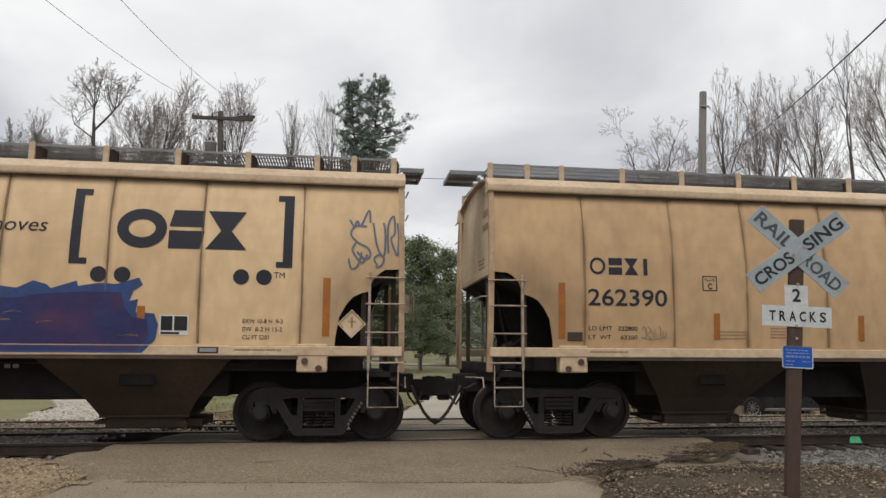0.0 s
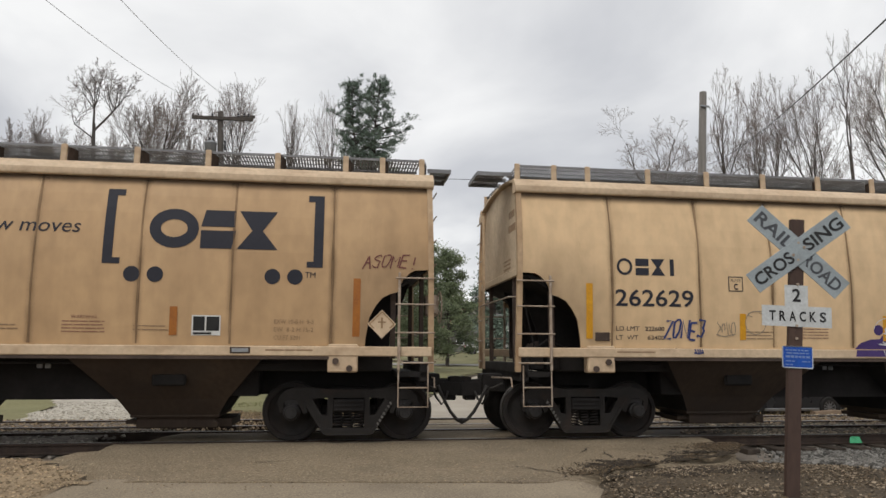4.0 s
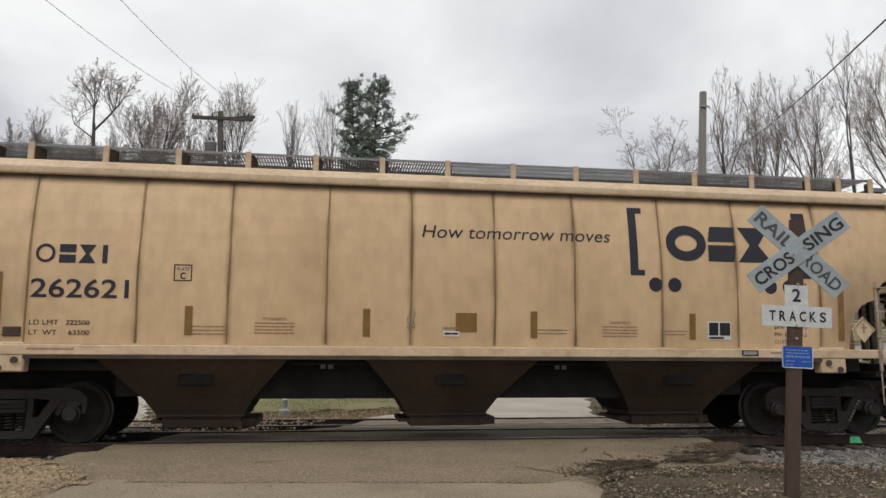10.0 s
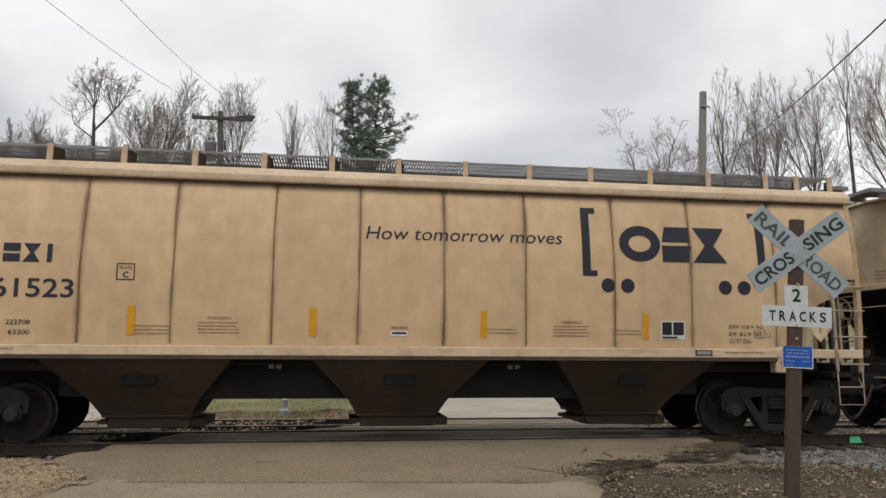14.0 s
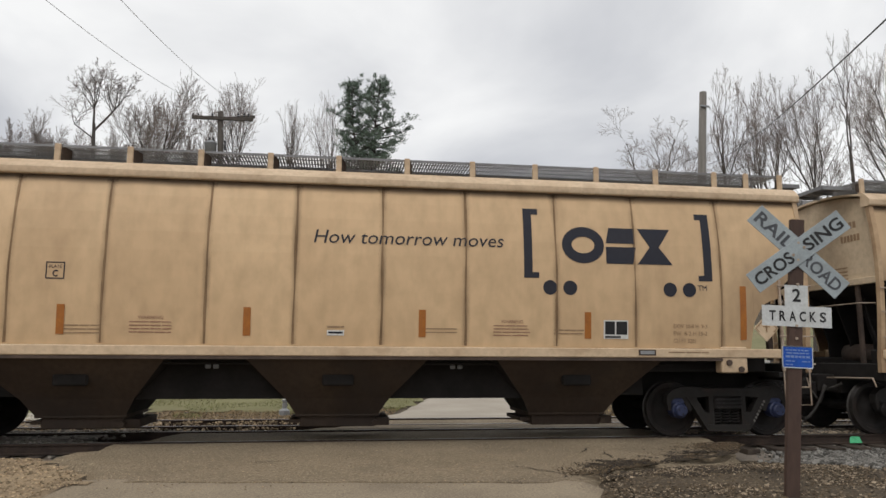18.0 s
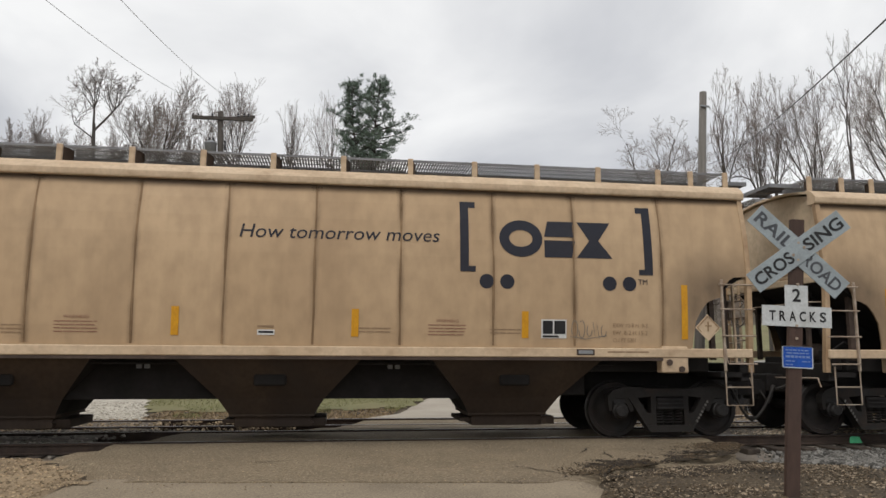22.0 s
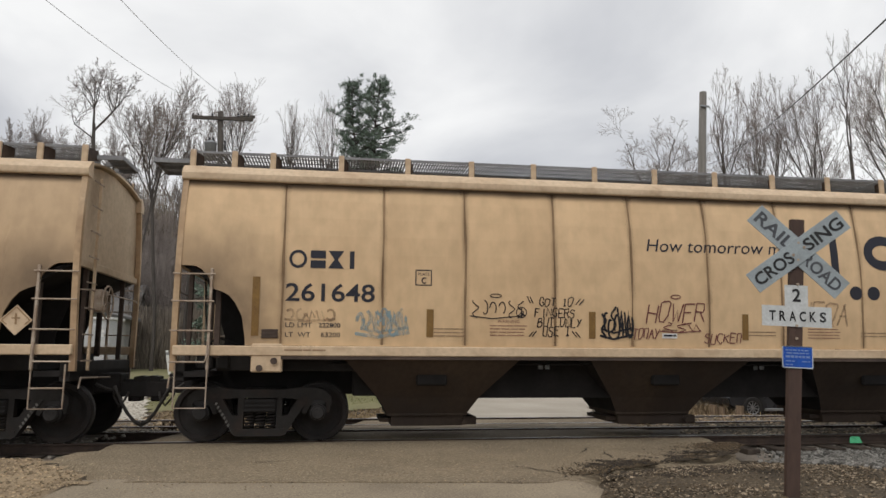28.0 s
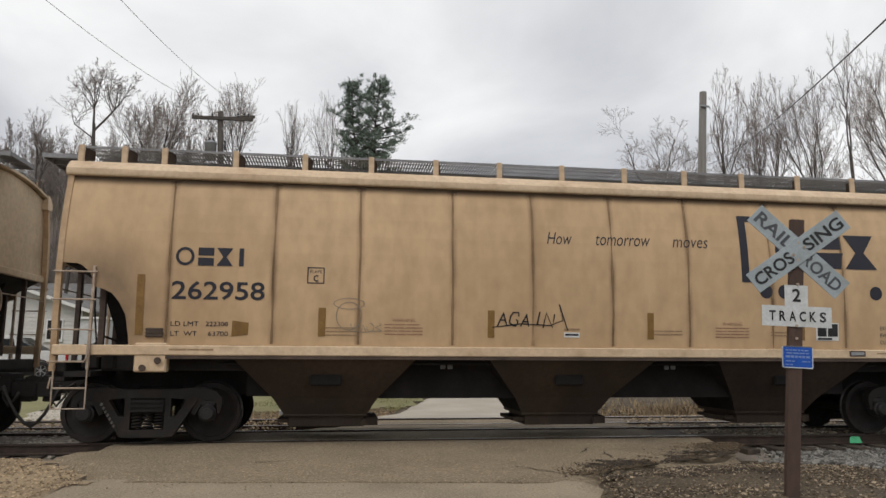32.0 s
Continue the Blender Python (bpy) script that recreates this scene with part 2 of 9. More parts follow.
M["white"] = material("white_paint", (0.74, 0.74, 0.72), (0.66, 0.66, 0.64), 0.5, scale=4, fine=30, bump=0.02)
M["strip_yellow"] = material("yellow_reflector", (0.72, 0.36, 0.02), (0.62, 0.29, 0.02), 0.4, scale=5, fine=40, bump=0.02)
M["strip_orange"] = material("orange_reflector", (0.42, 0.155, 0.03), (0.33, 0.12, 0.03), 0.45, scale=5, fine=40, bump=0.02)
M["strip_brown"] = material("dirty_reflector", (0.26, 0.15, 0.045), (0.19, 0.105, 0.035), 0.5, scale=5, fine=40, bump=0.02)
M["rubber"] = material("rubber_hose", (0.03, 0.028, 0.027), (0.05, 0.045, 0.04), 0.6, scale=8, fine=40)
M["rail_head"] = material("polished_rail_head", (0.34, 0.33, 0.32), (0.22, 0.2, 0.19), 0.3, metal=0.9, scale=5, fine=20, bump=0.02, stretch=(0.2, 3, 1))
M["rail_web"] = material("rusty_rail", (0.060, 0.040, 0.030), (0.035, 0.026, 0.022), 0.85, scale=4, fine=30)
M["green_mark"] = material("green_marking_paint", (0.10, 0.52, 0.25), (0.07, 0.36, 0.18), 0.6, scale=9, fine=40, bump=0.05)
M["tie"] = material("creosoted_timber", (0.09, 0.07, 0.055), (0.05, 0.04, 0.033), 0.9, scale=3, fine=25, stretch=(4, 0.5, 4), bump=0.3, rnd=0.2)
M["ballast_ground"] = material("ballast_bed", (0.25, 0.215, 0.18), (0.16, 0.138, 0.115), 0.95, scale=2.0, fine=22, bump=0.8, bump_dist=0.03,
                               dirt=(0.10, 0.083, 0.068), dirt_scale=0.9, dirt_amount=0.6)
M["soil_stone"] = islands(material("soil_stone", (0.23, 0.185, 0.132), (0.165, 0.132, 0.095), 0.9, scale=8, fine=60, bump=0.3), 0.25, 2.3)
M["stone"] = islands(material("ballast_stone", (0.30, 0.275, 0.24), (0.21, 0.185, 0.155), 0.9, scale=8, fine=60, bump=0.3), 0.35, 1.6)
M["far_ballast"] = material("brown_ballast_bed", (0.19, 0.155, 0.12), (0.125, 0.102, 0.08), 0.95, scale=2.0, fine=20, bump=0.8, bump_dist=0.03, speck=(30.0, (0.36, 0.31, 0.25), 0.7))
M["inner_stone"] = islands(material("tan_ballast_stone", (0.52, 0.43, 0.32), (0.40, 0.325, 0.24), 0.9, scale=8, fine=60, bump=0.3), 0.25, 1.6)
M["grey_stone"] = islands(material("grey_ballast_stone", (0.205, 0.197, 0.18), (0.135, 0.129, 0.118), 0.9, scale=8, fine=60, bump=0.3), 0.25, 1.7)
M["tan_stone"] = islands(material("tan_pebble", (0.36, 0.275, 0.18), (0.25, 0.19, 0.12), 0.9, scale=8, fine=60, bump=0.2), 0.35, 1.7)
M["leaf_litter"] = islands(material("dead_leaf", (0.088, 0.063, 0.038), (0.056, 0.041, 0.026), 0.9, scale=8, fine=60, bump=0.1), 0.25, 2.2)
M["tar_crumb"] = islands(material("dark_soil_crumb", (0.055, 0.043, 0.031), (0.035, 0.028, 0.021), 0.9, scale=8, fine=60, bump=0.1), 0.4, 1.8)
M["crack"] = material("crack_shadow", (0.035, 0.029, 0.022), (0.025, 0.02, 0.016), 0.95, scale=6, fine=40, bump=0.0)
M["verge_leaf"] = islands(material("pale_dead_leaf", (0.24, 0.175, 0.105), (0.17, 0.125, 0.078), 0.9, scale=8, fine=60, bump=0.1), 0.4, 1.6)
M["asphalt"] = material("worn_asphalt", (0.255, 0.203, 0.137), (0.20, 0.158, 0.107), 0.9, scale=0.8, fine=55, bump=0.6, bump_dist=0.012, speck=(38.0, (0.37, 0.30, 0.205), 0.8),
                        dirt=(0.10, 0.078, 0.057), dirt_scale=0.55, dirt_amount=0.6)
M["asphalt_pale"] = material("pale_old_pavement", (0.305, 0.25, 0.178), (0.24, 0.196, 0.14), 0.9, scale=0.9, fine=60, bump=0.4, speck=(42.0, (0.42, 0.355, 0.26), 0.55),
                             dirt=(0.15, 0.12, 0.09), dirt_scale=0.8, dirt_amount=0.6)
M["asphalt_far"] = material("grey_road", (0.43, 0.385, 0.32), (0.34, 0.302, 0.25), 0.9, scale=0.5, fine=40, bump=0.2)
M["ground"] = material("soil_and_litter", (0.092, 0.070, 0.045), (0.060, 0.047, 0.033), 0.95, scale=0.9, fine=14, bump=0.7, bump_dist=0.03, speck=(30.0, (0.23, 0.175, 0.11), 0.7),
                       dirt=(0.035, 0.028, 0.022), dirt_scale=1.1, dirt_amount=1.0)
M["tan_dirt"] = material("tan_dirt", (0.34, 0.26, 0.165), (0.26, 0.195, 0.125), 0.95, scale=1.4, fine=18, bump=0.7, bump_dist=0.03, speck=(45.0, (0.42, 0.32, 0.20), 0.6),
                         dirt=(0.12, 0.09, 0.06), dirt_scale=1.2, dirt_amount=0.7)
M["sign_white"] = material("weathered_sign_white", (0.60, 0.62, 0.62), (0.52, 0.54, 0.54), 0.5, scale=6, fine=50, bump=0.02,
                           dirt=(0.40, 0.40, 0.38), dirt_scale=5, dirt_amount=0.5)
M["blade"] = material("grey_blue_reflective_blade", (0.36, 0.41, 0.43), (0.30, 0.34, 0.36), 0.45, scale=5, fine=50, bump=0.02,
                      dirt=(0.25, 0.27, 0.27), dirt_scale=6, dirt_amount=0.6)
M["sign_black"] = material("sign_black", (0.018, 0.018, 0.02), (0.03, 0.03, 0.03), 0.5, scale=6, fine=50, bump=0.0)
M["sign_worn"] = material("worn_sign_letter", (0.05, 0.055, 0.065), (0.10, 0.105, 0.115), 0.6, scale=9, fine=50, bump=0.0)
M["sign_blue"] = material("blue_sign", (0.012, 0.085, 0.42), (0.012, 0.07, 0.34), 0.4, scale=5, fine=40, bump=0.0)
M["notice_print"] = material("faded_notice_print", (0.22, 0.31, 0.55), (0.16, 0.24, 0.48), 0.5, scale=9, fine=50, bump=0.0)
M["post"] = material("rusty_brown_post", (0.085, 0.052, 0.040), (0.058, 0.037, 0.030), 0.7, scale=3, fine=25, stretch=(1, 1, 0.3), bump=0.15)

M["bark"] = material("grey_bark", (0.105, 0.092, 0.083), (0.07, 0.061, 0.055), 0.9, scale=2, fine=20, stretch=(3, 3, 0.5), bump=0.4)
M["twig"] = material("winter_twig", (0.29, 0.25, 0.23), (0.225, 0.193, 0.177), 0.9, scale=2, fine=20, bump=0.0)
M["needle"] = islands(material("dark_needles", (0.15, 0.19, 0.145), (0.105, 0.142, 0.11), 0.7, scale=0.5, fine=6, bump=0.0), 0.5, 1.7)
M["needle_light"] = islands(material("olive_needles", (0.165, 0.195, 0.10), (0.115, 0.145, 0.076), 0.7, scale=0.5, fine=6, bump=0.0), 0.7, 1.35)
M["woods"] = islands(material("leafless_undergrowth", (0.25, 0.212, 0.172), (0.175, 0.148, 0.122), 0.95, scale=0.8, fine=8, bump=0.3), 0.4, 1.5)
M["grass"] = islands(material("spring_grass", (0.20, 0.20, 0.085), (0.15, 0.155, 0.065), 0.85, scale=2, fine=20, bump=0.0), 0.6, 1.5)
M["dry_grass"] = islands(material("dry_grass", (0.34, 0.255, 0.14), (0.25, 0.185, 0.10), 0.9, scale=2, fine=20, bump=0.0), 0.6, 1.4)
M["lawn"] = material("short_lawn", (0.22, 0.205, 0.10), (0.165, 0.16, 0.078), 0.9, scale=0.35, fine=9, bump=0.4, dirt=(0.18, 0.14, 0.08), dirt_scale=0.25, dirt_amount=0.6)
M["gravel"] = material("pale_limestone_gravel", (0.52, 0.48, 0.41), (0.42, 0.385, 0.325), 0.95, scale=1.2, fine=28, bump=0.6, bump_dist=0.03)
M["pale_stone"] = islands(material("limestone_chip", (0.52, 0.485, 0.415), (0.42, 0.39, 0.33), 0.9, scale=8, fine=60, bump=0.2), 0.6, 1.3)
M["pole"] = material("weathered_pole", (0.10, 0.088, 0.077), (0.066, 0.058, 0.051), 0.9, scale=2, fine=20, stretch=(4, 4, 0.3), bump=0.3)
M["grey_pole"] = material("grey_weathered_pole", (0.21, 0.195, 0.178), (0.145, 0.133, 0.12), 0.9, scale=2, fine=20, stretch=(4, 4, 0.3), bump=0.3)
M["galv"] = material("galvanised_steel", (0.34, 0.35, 0.36), (0.26, 0.27, 0.28), 0.5, metal=0.4, scale=4, fine=30)
M["porcelain"] = material("dark_insulator", (0.05, 0.05, 0.055), (0.03, 0.03, 0.035), 0.3, scale=4, fine=30, bump=0)
M["cable"] = material("black_cable", (0.02, 0.02, 0.022), (0.03, 0.03, 0.03), 0.6, scale=4, fine=30, bump=0)
M["pale_cable"] = material("bare_aluminium_cable", (0.60, 0.60, 0.61), (0.52, 0.52, 0.53), 0.6, scale=4, fine=30, bump=0)
M["siding"] = material("white_siding", (0.62, 0.61, 0.58), (0.55, 0.54, 0.51), 0.6, scale=1, fine=14, bump=0.05, dirt=(0.4, 0.38, 0.34), dirt_scale=0.7, dirt_amount=0.5)
M["shingle"] = material("grey_shingle", (0.20, 0.195, 0.19), (0.15, 0.146, 0.142), 0.9, scale=1.5, fine=20, bump=0.4)
M["shingle_red"] = material("red_brown_shingle", (0.24, 0.12, 0.09), (0.18, 0.09, 0.07), 0.9, scale=1.5, fine=20, bump=0.4)
M["house_grey"] = material("grey_wall", (0.20, 0.19, 0.18), (0.15, 0.145, 0.14), 0.8, scale=1, fine=14, bump=0.1)
M["cabinet"] = material("pale_grey_cabinet", (0.56, 0.57, 0.57), (0.49, 0.50, 0.50), 0.5, scale=1, fine=20, bump=0.03, dirt=(0.35, 0.33, 0.3), dirt_scale=1.5, dirt_amount=0.4)
M["glass"] = material("dark_glass", (0.025, 0.028, 0.032), (0.02, 0.022, 0.025), 0.08, scale=2, fine=10, bump=0.0, spec=0.6)
M["car_white"] = material("white_car_paint", (0.70, 0.70, 0.69), (0.64, 0.64, 0.63), 0.25, scale=1, fine=10, bump=0.0, spec=0.5)
M["car_dark"] = material("charcoal_car_paint", (0.022, 0.023, 0.026), (0.03, 0.03, 0.033), 0.25, scale=1, fine=10, bump=0.0, spec=0.5)
M["car_grey"] = material("grey_lower_paint", (0.13, 0.13, 0.13), (0.10, 0.10, 0.10), 0.4, scale=1, fine=10, bump=0.0)
M["tyre"] = material("tyre_rubber", (0.022, 0.021, 0.021), (0.03, 0.028, 0.027), 0.85, scale=5, fine=40, bump=0.2)
M["alloy"] = material("alloy_rim", (0.42, 0.42, 0.43), (0.34, 0.34, 0.35), 0.35, metal=0.7, scale=5, fine=30, bump=0.0)
M["tail_red"] = material("red_lamp_glass", (0.42, 0.02, 0.025), (0.34, 0.015, 0.02), 0.25, scale=5, fine=30, bump=0.0)
M["stump"] = material("weathered_wood", (0.24, 0.175, 0.12), (0.16, 0.115, 0.08), 0.9, scale=3, fine=25, stretch=(4, 4, 0.4), bump=0.4)
M["road_pale"] = material("pale_drive", (0.36, 0.34, 0.31), (0.30, 0.285, 0.26), 0.9, scale=0.6, fine=16, bump=0.2)


# ---- building helpers ----
def part(name, bm, mat_, parent=None, label="", smooth=False):
    """Link a bmesh as one mesh object, under a thing or a part where one is given."""
    me = bpy.data.meshes.new(name)
    bm.to_mesh(me)
    bm.free()
    me.materials.append(mat_)
    if smooth:
        for p in me.polygons:
            p.use_smooth = True
    ob = new(name, me)
    ob.parent = parent
    return tagged(ob, label)


def again(name, src, parent, m=None):
    """One more object on the mesh of src."""
    ob = new(name, src.data)
    ob.parent = parent
    if m is not None:
        ob.matrix_basis = m
    return ob


def thing(name, label, category, group="", kind="", m=None):
    ob = new(name)
    ob.empty_display_size = 0.1
    if m is not None:
        ob.matrix_basis = m
    return tagged(ob, label, category, group, kind)


def box(bm, x0, x1, y0, y1, z0, z1, bevel=0.0, m=None):
    r = bmesh.ops.create_cube(bm, size=1.0, matrix=Matrix.LocRotScale(
        ((x0 + x1) / 2, (y0 + y1) / 2, (z0 + z1) / 2), None, (x1 - x0, y1 - y0, z1 - z0)))
    vs = r["verts"]
    if bevel:
        es = {e for v in vs for e in v.link_edges}
        q = bmesh.ops.bevel(bm, geom=list(es), offset=bevel, segments=1, affect="EDGES")
        vs = list({v for f in q["faces"] for v in f.verts} | {v for v in vs if v.is_valid})
    if m is not None:
        bmesh.ops.transform(bm, matrix=m, verts=vs)
    return bm


def tube(bm, pts, radii, sides=8, caps=True):
    """A tapered tube through points."""
    pts = [Vector(p) for p in pts]
    if isinstance(radii, (int, float)):
        radii = [radii] * len(pts)
    rings = []
    ref = None
    for i, p in enumerate(pts):
        d = (pts[min(i + 1, len(pts) - 1)] - pts[max(i - 1, 0)]).normalized()
        if ref is None:
            ref = d.orthogonal().normalized()
        u = (ref - d * ref.dot(d))
        u = u.normalized() if u.length > 1e-5 else d.orthogonal().normalized()
        ref = u
        w = d.cross(u)
        rings.append([bm.verts.new(p + radii[i] * (math.cos(6.28319 * k / sides) * u + math.sin(6.28319 * k / sides) * w)) for k in range(sides)])
    for a, b in zip(rings, rings[1:]):
        for k in range(sides):
            bm.faces.new((a[k], a[(k + 1) % sides], b[(k + 1) % sides], b[k]))
    if caps:
        bm.faces.new(rings[0][::-1])
        bm.faces.new(rings[-1])
    return bm


def lathe(bm, prof, axis="Y", seg=28, centre=(0, 0, 0)):
    """Turn a profile of (radius, along) about an axis through centre."""
    rings = []
    for r, a in prof:
        ring = []
        for k in range(seg):
            c, s = math.cos(6.28319 * k / seg), math.sin(6.28319 * k / seg)
            v = {"Y": (r * c, a, r * s), "Z": (r * c, r * s, a), "X": (a, r * c, r * s)}[axis]
            ring.append(bm.verts.new(Vector(v) + Vector(centre)))
        rings.append(ring)
    for a, b in zip(rings, rings[1:]):
        for k in range(seg):
            bm.faces.new((a[k], a[(k + 1) % seg], b[(k + 1) % seg], b[k]))
    bm.faces.new(rings[0])
    bm.faces.new(rings[-1][::-1])
    bmesh.ops.recalc_face_normals(bm, faces=bm.faces)
    return bm


def prism(bm, outline, y0, y1):
    """A flat outline of (x, z) extruded from y0 to y1."""
    a = [bm.verts.new((x, y0, z)) for x, z in outline]
    b = [bm.verts.new((x, y1, z)) for x, z in outline]
    n = len(outline)
    fs = [bm.faces.new(a), bm.faces.new(b[::-1])]
    for i in range(n):
        fs.append(bm.faces.new((a[i], b[i], b[(i + 1) % n], a[(i + 1) % n])))
    bmesh.ops.recalc_face_normals(bm, faces=fs)
    return bm


LETTERS = {}


def prepare_letters(words):
    """Turn words of the built-in font into flat triangles once: word -> (verts, faces), fitted to a unit box."""
    made = []
    for wd in words:
        cu = bpy.data.curves.new("word", "FONT")
        cu.body = wd
        cu.resolution_u = 3
        cu.fill_mode = "FRONT"
        cu.offset = -0.006 if wd in ("How", "tomorrow", "moves") else 0.022 if wd in ("RAIL", "ROAD", "CROS", "SING", "T", "R", "A", "C", "K", "S", "2") else 0.012 if wd.isdigit() and len(wd) == 6 else 0.0
        made.append((wd, new("word", cu)))
    dg = bpy.context.evaluated_depsgraph_get()
    for wd, ob in made:
        me = bpy.data.meshes.new_from_object(ob.evaluated_get(dg))
        vs = np.array([v.co[:2] for v in me.vertices])
        lo, hi = vs.min(0), vs.max(0)
        LETTERS[wd] = ((vs - lo) / (hi - lo), [tuple(p.vertices) for p in me.polygons])
        cu = ob.data
        bpy.data.objects.remove(ob)
        bpy.data.curves.remove(cu)
        bpy.data.meshes.remove(me)
M["g_pink"] = material("spray_pink", (0.66, 0.13, 0.12), (0.6, 0.11, 0.1), 0.5, scale=2.0, fine=9, bump=0.0)
M["g_pink_light"] = material("spray_pink_light", (0.66, 0.24, 0.22), (0.6, 0.2, 0.19), 0.5, scale=2.0, fine=9, bump=0.0)
M["g_black"] = material("spray_black", (0.014, 0.013, 0.016), (0.02, 0.02, 0.024), 0.5, scale=2.0, fine=9, bump=0.0)
M["g_purple"] = material("spray_purple", (0.075, 0.042, 0.17), (0.06, 0.035, 0.14), 0.5, scale=2.0, fine=9, bump=0.0)
M["g_blue"] = material("spray_blue", (0.035, 0.07, 0.21), (0.04, 0.05, 0.17), 0.5, scale=2.0, fine=9, bump=0.0)
M["g_white"] = material("spray_white", (0.7, 0.7, 0.72), (0.62, 0.62, 0.64), 0.5, scale=2.0, fine=9, bump=0.0)
M["g_brown"] = material("spray_brown", (0.16, 0.05, 0.045), (0.2, 0.08, 0.07), 0.6, scale=2.0, fine=9, bump=0.0)
M["g_grey"] = material("spray_grey", (0.22, 0.2, 0.17), (0.27, 0.23, 0.18), 0.6, scale=2.0, fine=9, bump=0.0)
M["g_steelblue"] = material("spray_steelblue", (0.11, 0.14, 0.2), (0.15, 0.17, 0.22), 0.6, scale=2.0, fine=9, bump=0.0)


def spray(name, c1, c2, alpha_lo, alpha_hi, scale=3.0, c3=None, stretch=(1, 1, 1)):
    """Thin paint from a can: patches of two or three colours, uneven and partly see-through."""
    m = material(name, c1, c2, 0.55, scale=scale, fine=9, bump=0.0, stretch=stretch, dirt=c3, dirt_scale=scale * 0.8, dirt_amount=0.85 if c3 else 0.0, dirt_stretch=stretch)
    n, l = m.node_tree.nodes, m.node_tree.links
    tc = n.new("ShaderNodeTexCoord")
    nz = n.new("ShaderNodeTexNoise")
    nz.inputs["Scale"].default_value = 5.0
    nz.inputs["Detail"].default_value = 5.0
    l.new(tc.outputs["Object"], nz.inputs["Vector"])
    rg = n.new("ShaderNodeMapRange")
    for slot, q in zip(("From Min", "From Max", "To Min", "To Max"), (0.35, 0.62, alpha_lo, alpha_hi)):
        rg.inputs[slot].default_value = q
    l.new(nz.outputs["Fac"], rg.inputs["Value"])
    l.new(rg.outputs[0], n["Principled BSDF"].inputs["Alpha"])
    return m


M["g_wash"] = spray("spray_blue_wash", (0.030, 0.085, 0.23), (0.045, 0.06, 0.17), 0.85, 1.0, 1.6)
M["g_indigo"] = spray("spray_indigo", (0.050, 0.032, 0.105), (0.030, 0.040, 0.135), 0.9, 1.0, 1.4, (0.12, 0.045, 0.085), (0.7, 1, 1.6))
M["g_faded"] = spray("faded_spray", (0.24, 0.155, 0.095), (0.30, 0.2, 0.125), 0.15, 0.6, 3.0)
M["g_ghost"] = spray("ghost_of_spray", (0.24, 0.165, 0.105), (0.30, 0.2, 0.125), 0.0, 0.36, 3.0)
M["g_cyan"] = spray("faded_cyan_spray", (0.20, 0.36, 0.46), (0.30, 0.40, 0.42), 0.1, 0.65, 3.0)
M["g_olive"] = spray("olive_spray", (0.17, 0.17, 0.115), (0.22, 0.20, 0.13), 0.5, 0.95, 4.0)
# ---- ground, road and tracks ----
def smooth(a, b, t):
    t = min(max((t - a) / (b - a), 0.0), 1.0)
    return t * t * (3 - 2 * t)


def road_mid(y):
    return 1.75 + 0.33 * y


def flare(y):
    """Half widths of the asphalt, west and east of the road's line."""
    k = abs(y + 0.4)
    return 3.0 + 2.3 * (1 - smooth(1.0, 4.6, k)), 2.75 + (2.5 if y < 0 else 1.6) * (1 - smooth(1.9, 4.1, k))


def apron(x, y):
    """1 on the crossing's asphalt, 0 beside it."""
    d = x - road_mid(y)
    d = abs(d) - flare(y)[0 if d < 0 else 1]
    return 1 - smooth(-0.35, 0.35, d + 0.3 * noise.noise((x * 0.9, y * 0.9, 3.0)))


def ground_z(x, y):
    """Height of the land, rail tops at 0."""
    west = smooth(-2.4, -3.3, x)
    off = -0.30 + 0.29 * (smooth(-1.3, -4.6, y) * (1 - west) + smooth(-0.9, -2.6, y) * west) - 0.15 * smooth(1.8, 3.0, y)
    far = -0.45 - 0.08 * smooth(6, 9, y) * smooth(3, 9, x) + 0.35 * smooth(9, 17, y) + 0.35 * smooth(16, 24, y) + 1.7 * smooth(30, 95, y)
    z = off if y < 2.5 else off + (far - off) * smooth(2.5, 6.5, y)
    z += 0.035 * noise.noise((x * 0.7, y * 0.7, 0.0)) * (1 if abs(y) > 2.0 else 0.4)
    hill = smooth(40, 78, y) * smooth(-6, -24, x) * 17.0 + smooth(120, 230, y) * 17.0 + smooth(30, 75, x) * smooth(15, 60, y) * 5
    return z + hill


def road_z(x, y):
    near = -0.02 + 0.02 * smooth(-2.5, -6.5, y)
    far = -0.02 - 0.16 * smooth(1.0, 3.4, y) - 0.16 * smooth(5.2, 9.0, y) + 0.30 * smooth(9, 17, y) + 0.30 * smooth(16, 24, y) + 1.5 * smooth(30, 95, y)
    return (near if y < 0 else far)


def spaced(a, b, fine_a, fine_b, fine, coarse):
    out, v = [], a
    while v < b:
        out.append(v)
        v += fine if fine_a <= v < fine_b else min(coarse, max(fine, 0.12 * min(abs(v - fine_a), abs(v - fine_b)) + fine))
    return out + [b]


